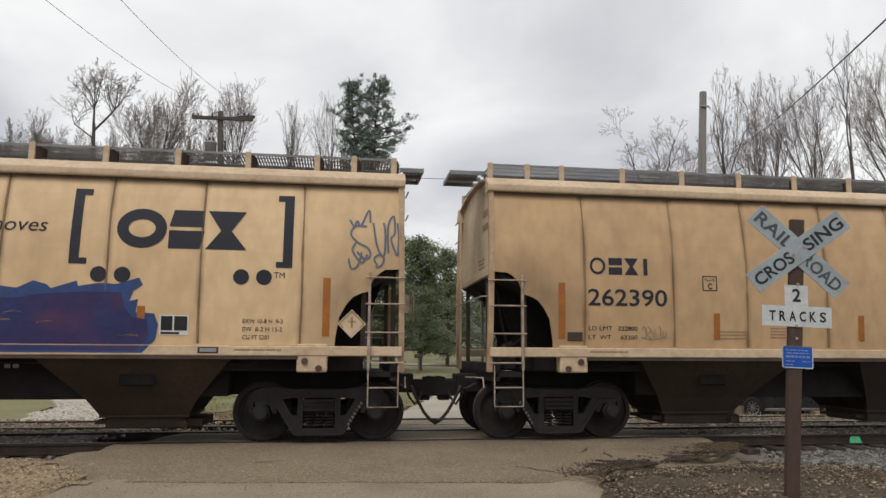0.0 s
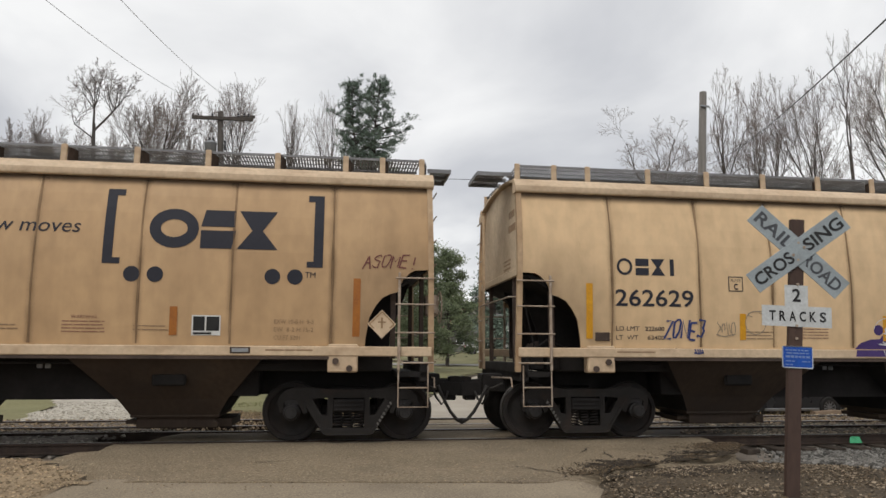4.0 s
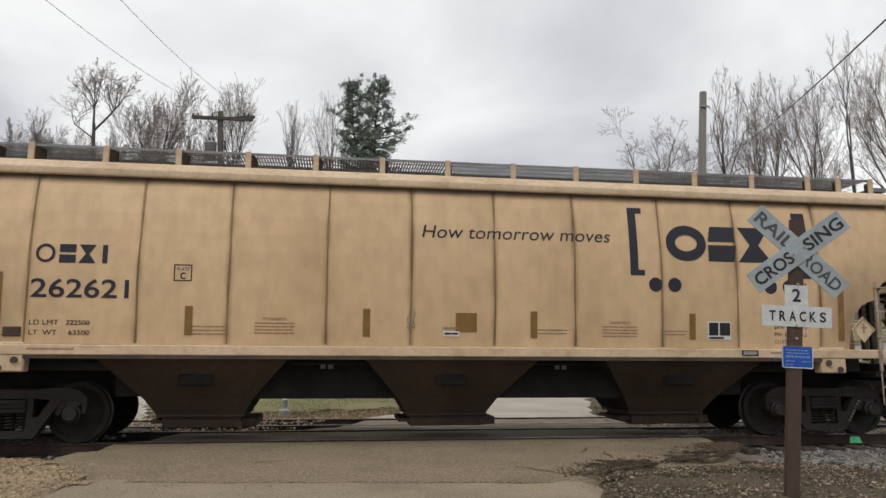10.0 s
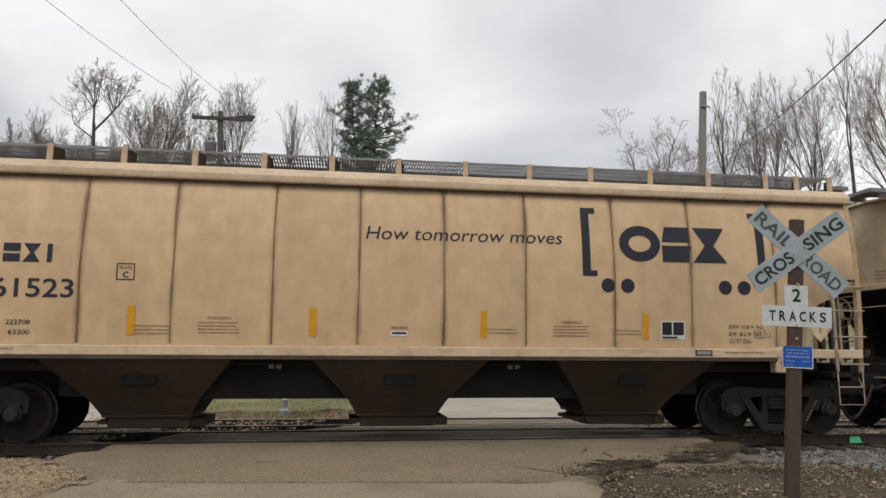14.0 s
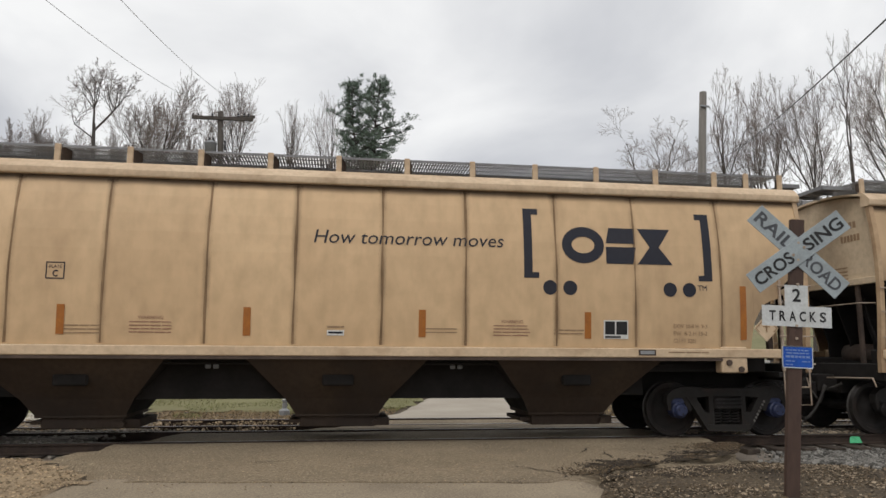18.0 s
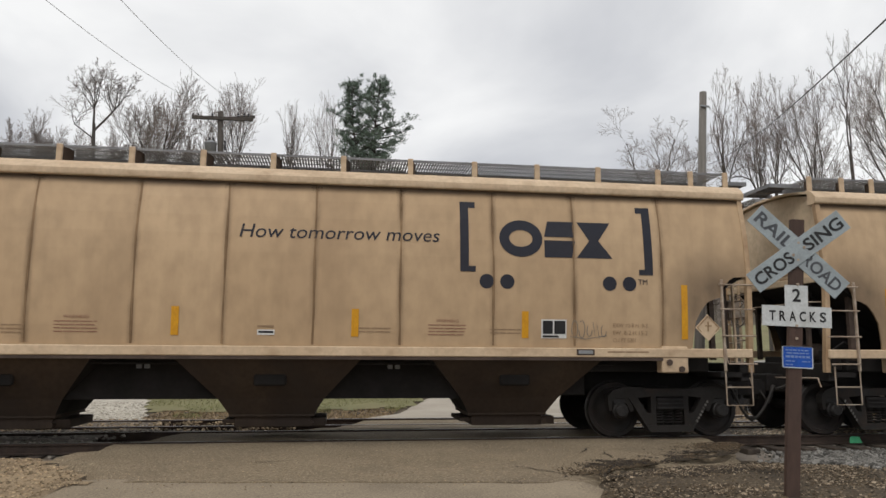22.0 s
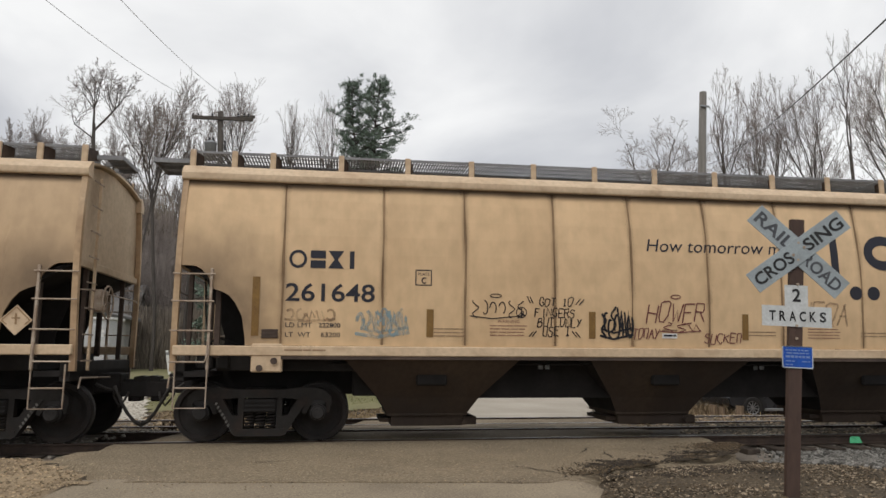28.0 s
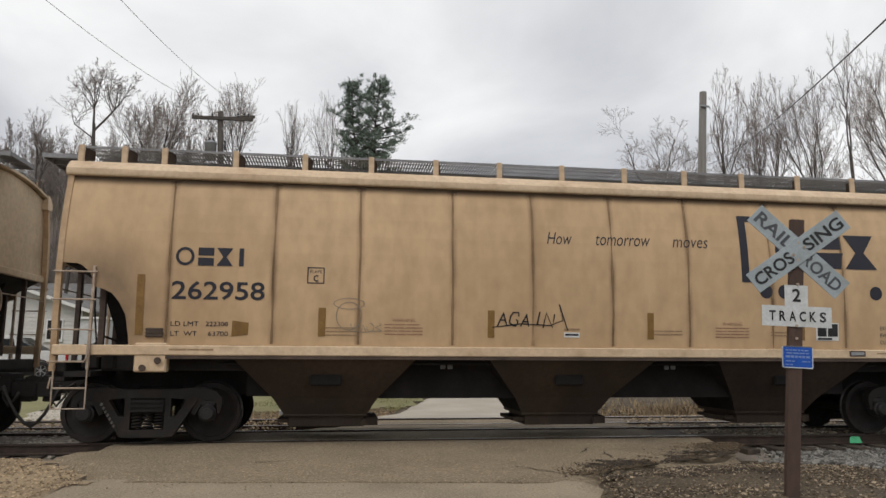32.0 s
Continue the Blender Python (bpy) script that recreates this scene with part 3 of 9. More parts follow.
def ground_sheet():
    xs = spaced(-900, 900, -9, 16, 0.35, 60)
    ys = spaced(-120, 1400, -8, 14, 0.3, 60)
    vs, fs = [], []
    for y in ys:
        for x in xs:
            a = apron(x, y) if -60 < y < 140 else 0
            z = ground_z(x, y)
            on_road = abs(x - road_mid(y)) < 4.4 and -60 < y < 140
            if a > 0 or on_road:
                z = z + (min(z, road_z(x, y) - 0.12) - z) * max(a, 1.0 if abs(x - road_mid(y)) < 3.0 else 0.0)
            vs.append((x, y, z))
    w = len(xs)
    for j in range(len(ys) - 1):
        for i in range(w - 1):
            k = j * w + i
            fs.append((k, k + 1, k + w + 1, k + w))
    me = bpy.data.meshes.new("ground")
    me.from_pydata(vs, [], fs)
    me.materials.append(M["ground"])
    for p in me.polygons:
        p.use_smooth = True
    return tagged(new("ground", me), "brown soil with leaf litter and sparse grass", "ground", kind="structure")


ground_sheet()


def strip(name, label, y0, y1, step, half, z_of, mat_, drop=0.10, over=0.45, thick=0.1):
    """A road slab along the road's line, with a ragged edge and real thickness."""
    bm = bmesh.new()
    rows = []
    y = y0
    n = 40
    while y <= y1 + 1e-6:
        w = half(y)
        mid = road_mid(y)
        jl, jr = 0.22 * noise.noise((y * 1.1, 1.0, 0)), 0.3 * noise.noise((y * 1.3, 5.0, 0))
        row = []
        for i in range(n + 1):
            f = i / n
            x = mid - w[0] - jl + f * (w[0] + w[1] + jl + jr)
            edge = min(f, 1 - f) * (w[0] + w[1])
            z = z_of(x, y) - drop * (1 - smooth(0.0, over * (1 + 0.6 * noise.noise((x * 1.7, y * 1.7, 11))), edge)) ** 1.5 + 0.006 * noise.noise((x * 2, y * 2, 7))
            sl = smooth(-2.0, -4.5, y) if y < 0 else 0.0
            row.append(bm.verts.new((x, y - sl * 0.12 * (x - 0.3) + sl * smooth(-5.6, -4.5, y) * 0.09 * noise.noise((x * 2.2, 0, 3)), z)))
        rows.append(row)
        y += step if y < 20 else step * 6
    for a, b in zip(rows, rows[1:]):
        for i in range(n):
            bm.faces.new((a[i], a[i + 1], b[i + 1], b[i]))
    r = bmesh.ops.extrude_face_region(bm, geom=list(bm.faces))
    bmesh.ops.translate(bm, verts=[v for v in r["geom"] if isinstance(v, bmesh.types.BMVert)], vec=(0, 0, -thick))
    bmesh.ops.recalc_face_normals(bm, faces=bm.faces)
    ob = part(name, bm, mat_, smooth=False)
    return tagged(ob, label, "road", kind="structure")


strip("road_near", "worn brown asphalt approach to the crossing", -4.6, -0.86, 0.22, lambda y: (flare(y)[0] + 0.40, flare(y)[1] + 0.3), road_z, M["asphalt"], 0.42, 1.1)
strip("road_near_old", "pale older pavement of the road", -40.0, -4.35, 0.4, lambda y: (6.5, 2.65), lambda x, y: road_z(x, y) - 0.014, M["asphalt_pale"])
strip("road_between_rails", "asphalt filling between the rails", -0.64, 0.64, 0.16, lambda y: (5.0, 4.2), lambda x, y: -0.022, M["asphalt"])
strip("road_between_tracks", "asphalt filling between the two tracks", 0.86, 3.46, 0.2, lambda y: (3.1, 3.9), road_z, M["asphalt"])
strip("road_between_far_rails", "asphalt filling between the far rails", 3.66, 4.94, 0.2, lambda y: (3.1, 3.6), lambda x, y: -0.2, M["asphalt"])
strip("road_far", "grey asphalt road running off to the distance", 5.16, 135.0, 0.4, lambda y: (3.1, 3.1), road_z, M["asphalt_far"])


def rail_mesh(length):
    bm = bmesh.new()
    prof = [(-0.07, 0.0), (0.07, 0.0), (0.07, 0.012), (0.012, 0.03), (0.012, 0.125), (0.036, 0.135), (0.036, 0.163),
            (0.026, 0.17), (-0.026, 0.17), (-0.036, 0.163), (-0.036, 0.135), (-0.012, 0.125), (-0.012, 0.03), (-0.07, 0.012)]
    a = [bm.verts.new((-length / 2, y, z)) for y, z in prof]
    b = [bm.verts.new((length / 2, y, z)) for y, z in prof]
    n = len(prof)
    for i in range(n):
        f = bm.faces.new((a[i], a[(i + 1) % n], b[(i + 1) % n], b[i]))
        f.material_index = 1 if i in (6, 7, 8) else 0
    bm.faces.new(a), bm.faces.new(b[::-1])
    bmesh.ops.recalc_face_normals(bm, faces=bm.faces)
    return bm


def track(y, z_top, label, length=240.0):
    tr = thing("railway_track", label, "railway track", kind="structure", m=pose(0, y, z_top))
    first = part("rail", rail_mesh(length), M["rail_web"], tr, "rusty steel rail with a polished head")
    first.data.materials.append(M["rail_head"])
    first.matrix_basis = pose(0, -0.755, -0.17)
    again("rail", first, tr, pose(0, 0.755, -0.17))
    tie = None
    rng = random.Random(5)
    x = -17.0
    while x < 24:
        m = pose(x + rng.uniform(-0.03, 0.03), rng.uniform(-0.04, 0.04), -0.30, 0, 0, rng.uniform(-1, 1))
        if tie is None:
            tie = part("railroad_tie", box(bmesh.new(), -0.115, 0.115, -1.3, 1.3, 0.0, 0.125, 0.01), M["tie"], tr)
            tie.matrix_basis = m
        else:
            again("railroad_tie", tie, tr, m)
        x += 0.52
    return tr


main_track = track(0.0, 0.0, "main railway track with rusty rails in ballast")
bm = bmesh.new()
ring = [bm.verts.new((9.16 + 0.13 * c * w, -0.828 + 0.045 * (z < -0.14 and -0.2 or 1) , z)) for c, w, z in ((-1, 1, -0.152), (1, 0.9, -0.152), (0.85, 1, -0.05), (-0.3, 1, -0.04), (-0.6, 1, -0.06))]
bm.faces.new(ring)
part("paint_mark", bm, M["green_mark"], main_track, "bright green paint mark on the rail web")
track(4.3, -0.17, "second railway track beyond the main one")
# ---- the hopper cars ----
SILL, EAVE = 1.49, 4.04
SEAMS = (-7.86, -6.31, -4.78, -3.47, -2.00, -0.69, 0.65, 1.98, 3.47, 4.81, 6.32, 7.86)
AXLES = (-7.513, -5.735, 5.735, 7.513)
WHEEL_R = 0.457


def half_width(z):
    z = min(max(z, 1.3), 4.05)
    if z < 2.82:
        return 1.62 - 0.07 * ((2.82 - z) / 1.28) ** 2
    return 1.62 - 0.13 * ((z - 2.82) / 1.18) ** 2


CUT = ((6.84, 1.49), (6.85, 1.62), (6.90, 1.93), (7.00, 2.12), (7.10, 2.24), (7.22, 2.30), (7.36, 2.34), (7.38, 2.45), (7.42, 2.53),
       (7.52, 2.63), (7.60, 2.675), (7.87, 2.69))


def cut_z(x):
    """Lower edge of the side sheet at x: it rises over the end openings."""
    x = abs(x)
    if x <= CUT[0][0]:
        return SILL
    for (a, za), (b, zb) in zip(CUT, CUT[1:]):
        if x <= b:
            return za + (zb - za) * (x - a) / (b - a)
    return CUT[-1][1]


def side_panel(x0, x1, sgn):
    bm = bmesh.new()
    xs = sorted({x0, x1, *[s * c[0] for c in CUT for s in (-1, 1) if x0 < s * c[0] < x1]})
    n = 9
    cols = []
    for x in xs:
        lo = cut_z(x)
        belly = 0.010 * math.sin(math.pi * (x - x0) / (x1 - x0)) ** 2 if abs(x) < 6.4 else 0
        cols.append([bm.verts.new((x, sgn * (half_width(lo + (EAVE - lo) * j / n) - belly), lo + (EAVE - lo) * j / n)) for j in range(n + 1)])
    for a, b in zip(cols, cols[1:]):
        for j in range(n):
            bm.faces.new((a[j], b[j], b[j + 1], a[j + 1]) if sgn < 0 else (a[j], a[j + 1], b[j + 1], b[j]))
    r = bmesh.ops.extrude_face_region(bm, geom=list(bm.faces))
    for v in r["geom"]:
        if isinstance(v, bmesh.types.BMVert):
            v.co.y -= sgn * 0.03
    bmesh.ops.recalc_face_normals(bm, faces=bm.faces)
    return bm


def seam_bead(x, sgn):
    bm = bmesh.new()
    n = 9
    lo = cut_z(x) + 0.02
    pts = [(x, sgn * (half_width(lo + (EAVE - lo) * j / n) + 0.001), lo + (EAVE - lo) * j / n) for j in range(n + 1)]
    tube(bm, pts, 0.007, 5)
    rows = [[bm.verts.new((x + d, sgn * (half_width(z) + (0.0 if abs(d) > 0.02 else 0.004)), z)) for d in (-0.016 - 0.008 * math.sin(5 * z + x), 0.0, 0.016 + 0.008 * math.sin(3 * z + 2 * x))] for _, _, z in pts]
    for a, b in zip(rows, rows[1:]):
        for k in range(2):
            bm.faces.new((a[k], a[k + 1], b[k + 1], b[k]))
    return bm


def grime_strip(x, sgn):
    bm = bmesh.new()
    lo, n = cut_z(x) + 0.02, 9
    rows = []
    for j in range(n + 1):
        z = lo + (EAVE - 0.04 - lo) * j / n
        rows.append([bm.verts.new((x + d, sgn * (half_width(z) + 0.006 - abs(d) * 0.03), z)) for d in (-0.085, 0.0, 0.085)])
    for a, b in zip(rows, rows[1:]):
        for k in range(2):
            bm.faces.new((a[k], a[k + 1], b[k + 1], b[k]))
    return bm


def wheelset(parent, x):
    ws = part("wheelset", tube(bmesh.new(), [(0, -0.98, 0), (0, -0.6, 0), (0, 0.6, 0), (0, 0.98, 0)], [0.075, 0.09, 0.09, 0.075], 12), M["wheel"], parent, "dark steel axle with two wheels")
    ws.matrix_basis = pose(x, 0, WHEEL_R)
    for s in (-1, 1):
        prof = [(0.10, -0.09), (0.13, -0.09), (0.16, -0.05), (0.30, -0.015), (0.375, -0.035), (0.385, -0.065), (0.452, -0.065), (0.457, -0.055)]
        w = part("wheel", lathe(bmesh.new(), [(r, s * (0.75 - a)) for r, a in prof] + [(0.460, s * 0.715), (0.485, s * 0.70), (0.478, s * 0.685), (0.39, s * 0.68), (0.3, s * 0.72), (0.1, s * 0.66)],
                                "Y", 36), M["wheel"], ws, "steel wheel with a worn tread", smooth=False)
        w.data.materials.append(M["tread"])
        for p in w.data.polygons:
            c = p.center
            rr = math.hypot(c.x, c.z)
            p.use_smooth = rr < 0.3
            if rr > 0.448 and len(p.vertices) == 4:
                p.material_index = 1
        holes = bmesh.new()
        for k in range(3):
            a = 2.0944 * k + 0.4
            cx, cz = 0.055 * math.cos(a), 0.055 * math.sin(a)
            lathe(holes, [(0.014, s * 1.19), (0.014, s * 1.215)], "Y", 6, (cx, 0, cz))
        part("cap_bolts", holes, M["dark_steel"], ws)
    return ws


FRAME_TOP = ((-1.08, 0.60), (-1.09, 0.70), (-1.02, 0.80), (-0.85, 0.86), (-0.6, 0.855), (-0.3, 0.82), (0.3, 0.82), (0.6, 0.855), (0.85, 0.86), (1.02, 0.80), (1.09, 0.70), (1.08, 0.60))


def sideframe(bm, cx, y0, y1):
    """A cast side frame: bowed top chord, pedestals over the bearings, solid slanting legs with a window, spring seat."""
    def pr(o, inset=0.0):
        prism(bm, [(cx + x, z) for x, z in o], y0 + inset, y1 - inset)
    pr([(-1.10, 0.56), (-1.09, 0.70), (-1.0, 0.79), (-0.84, 0.845), (-0.62, 0.845), (-0.36, 0.815), (0.36, 0.815), (0.62, 0.845), (0.84, 0.845), (1.0, 0.79), (1.09, 0.70),
        (1.10, 0.56), (1.02, 0.60), (0.96, 0.655), (0.82, 0.66), (0.62, 0.66), (0.36, 0.685), (-0.36, 0.685), (-0.62, 0.66), (-0.82, 0.66), (-0.96, 0.655), (-1.02, 0.60)])
    for s in (-1, 1):
        def q(o, inset=0.0):
            pr([(s * x, z) for x, z in o], inset)
        q([(1.02, 0.66), (1.095, 0.62), (1.07, 0.46), (1.03, 0.45), (1.015, 0.56)], 0.01)
        q([(0.83, 0.66), (0.70, 0.66), (0.64, 0.46), (0.70, 0.43), (0.76, 0.55)], 0.01)
        q([(0.74, 0.665), (0.575, 0.67), (0.42, 0.42), (0.25, 0.40), (0.25, 0.15), (0.39, 0.13)], 0.0)
        q([(0.335, 0.70), (0.25, 0.70), (0.25, 0.38), (0.335, 0.40)], 0.01)
        # raised rib along the leg
        prism(bm, [(cx + s * x, z) for x, z in [(0.735, 0.66), (0.69, 0.665), (0.355, 0.14), (0.39, 0.125)]], y0 - 0.018, y1 + 0.018)
    pr([(-0.40, 0.13), (-0.33, 0.105), (0.33, 0.105), (0.40, 0.13), (0.38, 0.215), (-0.38, 0.215)], -0.02)
    return bm


def bogie(parent, cx):
    out = []
    for s in (-1, 1):
        y0, y1 = (-1.09, -0.94) if s < 0 else (0.94, 1.09)
        sf = part("side_frame", sideframe(bmesh.new(), cx, y0, y1), M["truck"], parent, "cast steel truck side frame")
        out.append(sf)
        bm = bmesh.new()
        box(bm, cx - 0.245, cx + 0.245, min(s * 0.86, s * 1.12), max(s * 0.86, s * 1.12), 0.47, 0.665, 0.015)
        for z in (0.48, 0.545, 0.61):
            box(bm, cx - 0.235, cx + 0.235, min(s * 1.10, s * 1.14), max(s * 1.10, s * 1.14), z, z + 0.03, 0.006)
        part("bolster_end", bm, M["dark_steel"], sf)
        for k in (-1, 0, 1):
            bm = bmesh.new()
            pts = [(cx + 0.165 * k + 0.07 * math.cos(a), s * 1.01 + 0.07 * math.sin(a), 0.225 + 0.047 * a / 6.2832) for a in [j * 0.6283 for j in range(52)]]
            tube(bm, pts, 0.0155, 5)
            part("coil_spring", bm, M["wheel"], sf, smooth=True)
        for k in (-0.889, 0.889):
            bm = bmesh.new()
            box(bm, cx + k - 0.12, cx + k + 0.12, min(s * 0.95, s * 1.08), max(s * 0.95, s * 1.08), 0.56, 0.665, 0.02)
            lathe(bm, [(0.06, s * 0.9), (0.135, s * 0.93), (0.135, s * 1.12), (0.115, s * 1.135), (0.105, s * 1.19), (0.085, s * 1.21), (0.03, s * 1.21)], "Y", 20, (cx + k, 0, WHEEL_R))
            part("bearing", bm, M["cap"], sf, "round roller bearing cap")
        # worn white print along the outer leg
        e = 1 if cx > 0 else -1
        bm = bmesh.new()
        for k in range(7):
            f = 0.12 + 0.1 * k
            x, z = cx + e * (0.70 - 0.33 * f), 0.66 - 0.53 * f
            box(bm, -0.022, 0.022, -0.0015, 0.0015, -0.016, 0.016, 0.0, pose(x, s * 1.111, z, 0, e * 58, 0))
        part("leg_print", bm, M["ink_worn"], sf, "worn white print")["kind"] = "stuff"
    bm = bmesh.new()
    box(bm, cx - 0.22, cx + 0.22, -0.88, 0.88, 0.50, 0.76, 0.03)
    box(bm, cx - 0.35, cx + 0.35, -0.35, 0.35, 0.72, 0.84, 0.02)
    part("bolster", bm, M["dark_steel"], parent)
    for s in (-1, 1):
        bm = bmesh.new()
        box(bm, cx + s * 0.36 - 0.05, cx + s * 0.36 + 0.05, -0.7, 0.7, 0.36, 0.44, 0.01)
        for e in (-0.75, 0.75):
            box(bm, cx + s * 0.38 - 0.05, cx + s * 0.38 + 0.05, e - 0.05, e + 0.05, 0.28, 0.55, 0.015)
        part("brake_beam", bm, M["dark_steel"], parent)
    return out


def grating(bm, x0, x1, y0, y1, z, pitch=0.046, bar=0.028):
    """Flat cross bars on two runners, with a rim along both long edges."""
    n = max(int((x1 - x0) / pitch), 1)
    step = (x1 - x0) / n
    for i in range(n):
        a = x0 + (i + 0.5) * step - bar / 2
        box(bm, a, a + bar, y0, y1, z - 0.006, z)
    for k in (1, 2):
        y = y0 + (y1 - y0) * k / 3
        box(bm, x0, x1, y - 0.005, y + 0.005, z - 0.012, z + 0.002)
    for y in (y0, y1):
        box(bm, x0, x1, y - 0.008, y + 0.008, z - 0.034, z + 0.004)
    return bm


WALK_X = (-7.80, -7.16, -6.56, -5.47, -4.38, -3.31, -2.24, -1.16, -0.07, 1.05, 2.15, 3.23, 4.31, 5.39, 6.48, 7.08, 7.73)


def hopper_car():
    """One covered hopper car, lettering aside, about its middle at rail height."""
    car = thing("hopper_car", "beige steel covered hopper car rolling on the main track", "hopper car", group="train of hopper cars")
    # side panels and their welds
    for s in (-1, 1):
        for a, b in zip(SEAMS, SEAMS[1:]):
            pn = part("side_panel", side_panel(a, b, s), M["beige"], car)
            for p in pn.data.polygons:
                p.use_smooth = False
        for x in SEAMS[1:-1]:
            part("weld_seam", seam_bead(x, s), M["seam"], car)
            if s < 0:
                part("seam_grime", grime_strip(x, s), M["seam_grime"], car, "soft dark streak along the weld")
        # top chord, side sill
        bm = bmesh.new()
        prism_pts = [(1.47, 4.03), (1.52, 4.03), (1.545, 4.04), (1.553, 4.06), (1.556, 4.10), (1.556, 4.14), (1.53, 4.175), (1.47, 4.235), (1.40, 4.285), (1.34, 4.295), (1.34, 4.03)]
        a = [bm.verts.new((-7.9, s * y, z)) for y, z in prism_pts]
        b = [bm.verts.new((7.9, s * y, z)) for y, z in prism_pts]
        for i in range(len(a)):
            bm.faces.new((a[i], a[(i + 1) % len(a)], b[(i + 1) % len(a)], b[i]))
        bm.faces.new(a), bm.faces.new(b)
        bmesh.ops.recalc_face_normals(bm, faces=bm.faces)
        part("top_chord", bm, M["beige_trim"], car)
        # the chord's shadow line is painted on the side along with dirt
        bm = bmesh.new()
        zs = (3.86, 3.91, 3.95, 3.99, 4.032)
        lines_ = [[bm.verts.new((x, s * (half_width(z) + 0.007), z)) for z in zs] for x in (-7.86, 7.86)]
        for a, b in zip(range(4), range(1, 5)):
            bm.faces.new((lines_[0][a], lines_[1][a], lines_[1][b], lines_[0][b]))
        part("chord_grime", bm, M["chord_grime"], car, "painted soft shade and dirt under the top chord")
        bm = bmesh.new()
        box(bm, -7.88, 7.88, min(s * 1.50, s * 1.60), max(s * 1.50, s * 1.60), 1.335, 1.486, 0.014)
        part("side_sill", bm, M["beige_trim"], car)
        # added dark strip that draws the dark line under the sill
        bm = bmesh.new()
        box(bm, -6.3, 6.3, min(s * 1.46, s * 1.585), max(s * 1.46, s * 1.575), 1.285, 1.334)
        part("sill_lip", bm, M["grime"], car)
    # roof
    bm = bmesh.new()
    rows = []
    for x in [-7.88 + 15.76 * i / 12 for i in range(13)]:
        rows.append([bm.verts.new((x, y, 4.43 - 0.16 * (abs(y) / 1.4) ** 2)) for y in [-1.4 + 2.8 * j / 8 for j in range(9)]])
    for a, b in zip(rows, rows[1:]):
        for j in range(8):
            bm.faces.new((a[j], b[j], b[j + 1], a[j + 1]))
    r = bmesh.ops.extrude_face_region(bm, geom=list(bm.faces))
    bmesh.ops.translate(bm, verts=[v for v in r["geom"] if isinstance(v, bmesh.types.BMVert)], vec=(0, 0, -0.04))
    bmesh.ops.recalc_face_normals(bm, faces=bm.faces)
    part("roof", bm, M["beige_end"], car)
    bm = bmesh.new()
    box(bm, -7.3, 7.3, -0.2, 0.2, 4.38, 4.52, 0.03)
    part("hatch_cover", bm, M["grating"], car, "long dark roof hatch cover")
    # running boards on brackets
    br = None
    for s in (-1, 1):
        for a, b in zip(WALK_X, WALK_X[1:]):
            part("running_board", grating(bmesh.new(), a + 0.004, b - 0.004, min(s * 1.25, s * 0.50), max(s * 1.25, s * 0.50), 4.565), M["grating"], car)["kind"] = "stuff"
        for x in WALK_X:
            if br is None:
                bm = bmesh.new()
                box(bm, -0.045, 0.045, -1.305, -1.262, 4.30, 4.578, 0.008)
                box(bm, -0.02, 0.02, -1.262, -1.20, 4.25, 4.33)
                br = part("board_bracket", bm, M["beige_trim"], car)
                br.matrix_basis = pose(x, 0, 0)
            else:
                again("board_bracket", br, car, pose(x, 0, 0, 0, 0, 0 if s < 0 else 180))
            # small gusset, its dark colour also painting the shadow beside the bracket
            bm = bmesh.new()
            vs = [(0.045, -1.262, 4.32), (0.045, -1.262, 4.545), (0.10, -1.0, 4.545), (0.10, -1.0, 4.40)]
            lo = [bm.verts.new((x + px, s * -py, pz)) for px, py, pz in vs]
            hi = [bm.verts.new((x + px + 0.012, s * -py, pz)) for px, py, pz in vs]
            bm.faces.new(lo), bm.faces.new(hi[::-1])
            for k in range(4):
                bm.faces.new((lo[k], hi[k], hi[(k + 1) % 4], lo[(k + 1) % 4]))
            bmesh.ops.recalc_face_normals(bm, faces=bm.faces)
            part("bracket_gusset", bm, M["grime"], car)
        bm = bmesh.new()
        box(bm, -7.75, 7.7, min(s * 0.46, s * 0.50), max(s * 0.46, s * 0.50), 4.38, 4.545)
        part("hatch_coaming", bm, M["grating"], car, "dark hatch coaming behind the running board")
    for s, xo in ((-1, 8.42), (1, 8.22)):
        bm = grating(bmesh.new(), min(s * 7.92, s * xo), max(s * 7.92, s * xo), -1.08, -0.25, 4.465, 0.05, 0.043)
        box(bm, min(s * xo, s * (xo + 0.03)), max(s * xo, s * (xo + 0.03)), -1.10, -0.23, 4.41, 4.475)
        for y in (-1.09, -0.66, -0.24):
            box(bm, min(s * 7.85, s * (xo + 0.03)), max(s * 7.85, s * (xo + 0.03)), y - 0.012, y + 0.012, 4.40, 4.47)
        part("end_platform", bm, M["grating"], car, "dark end crossover platform")["kind"] = "stuff"
    # ends
    for s in (-1, 1):
        bm = bmesh.new()
        zs = [2.72 + (4.2 - 2.72) * j / 6 for j in range(7)]
        out, inn = [], []
        for z in zs:
            w = half_width(z) - 0.04
            out.append([bm.verts.new((s * 7.80, y, z)) for y in (-w, -w / 2, 0, w / 2, w)])
        top = [bm.verts.new((s * 7.80, y, 4.38 - 0.19 * (abs(y) / 1.4) ** 2)) for y in (-1.45, -0.72, 0, 0.72, 1.45)]
        out.append(top)
        for a, b in zip(out, out[1:]):
            for j in range(4):
                bm.faces.new((a[j], a[j + 1], b[j + 1], b[j]))
        r = bmesh.ops.extrude_face_region(bm, geom=list(bm.faces))
        bmesh.ops.translate(bm, verts=[v for v in r["geom"] if isinstance(v, bmesh.types.BMVert)], vec=(-s * 0.04, 0, 0))
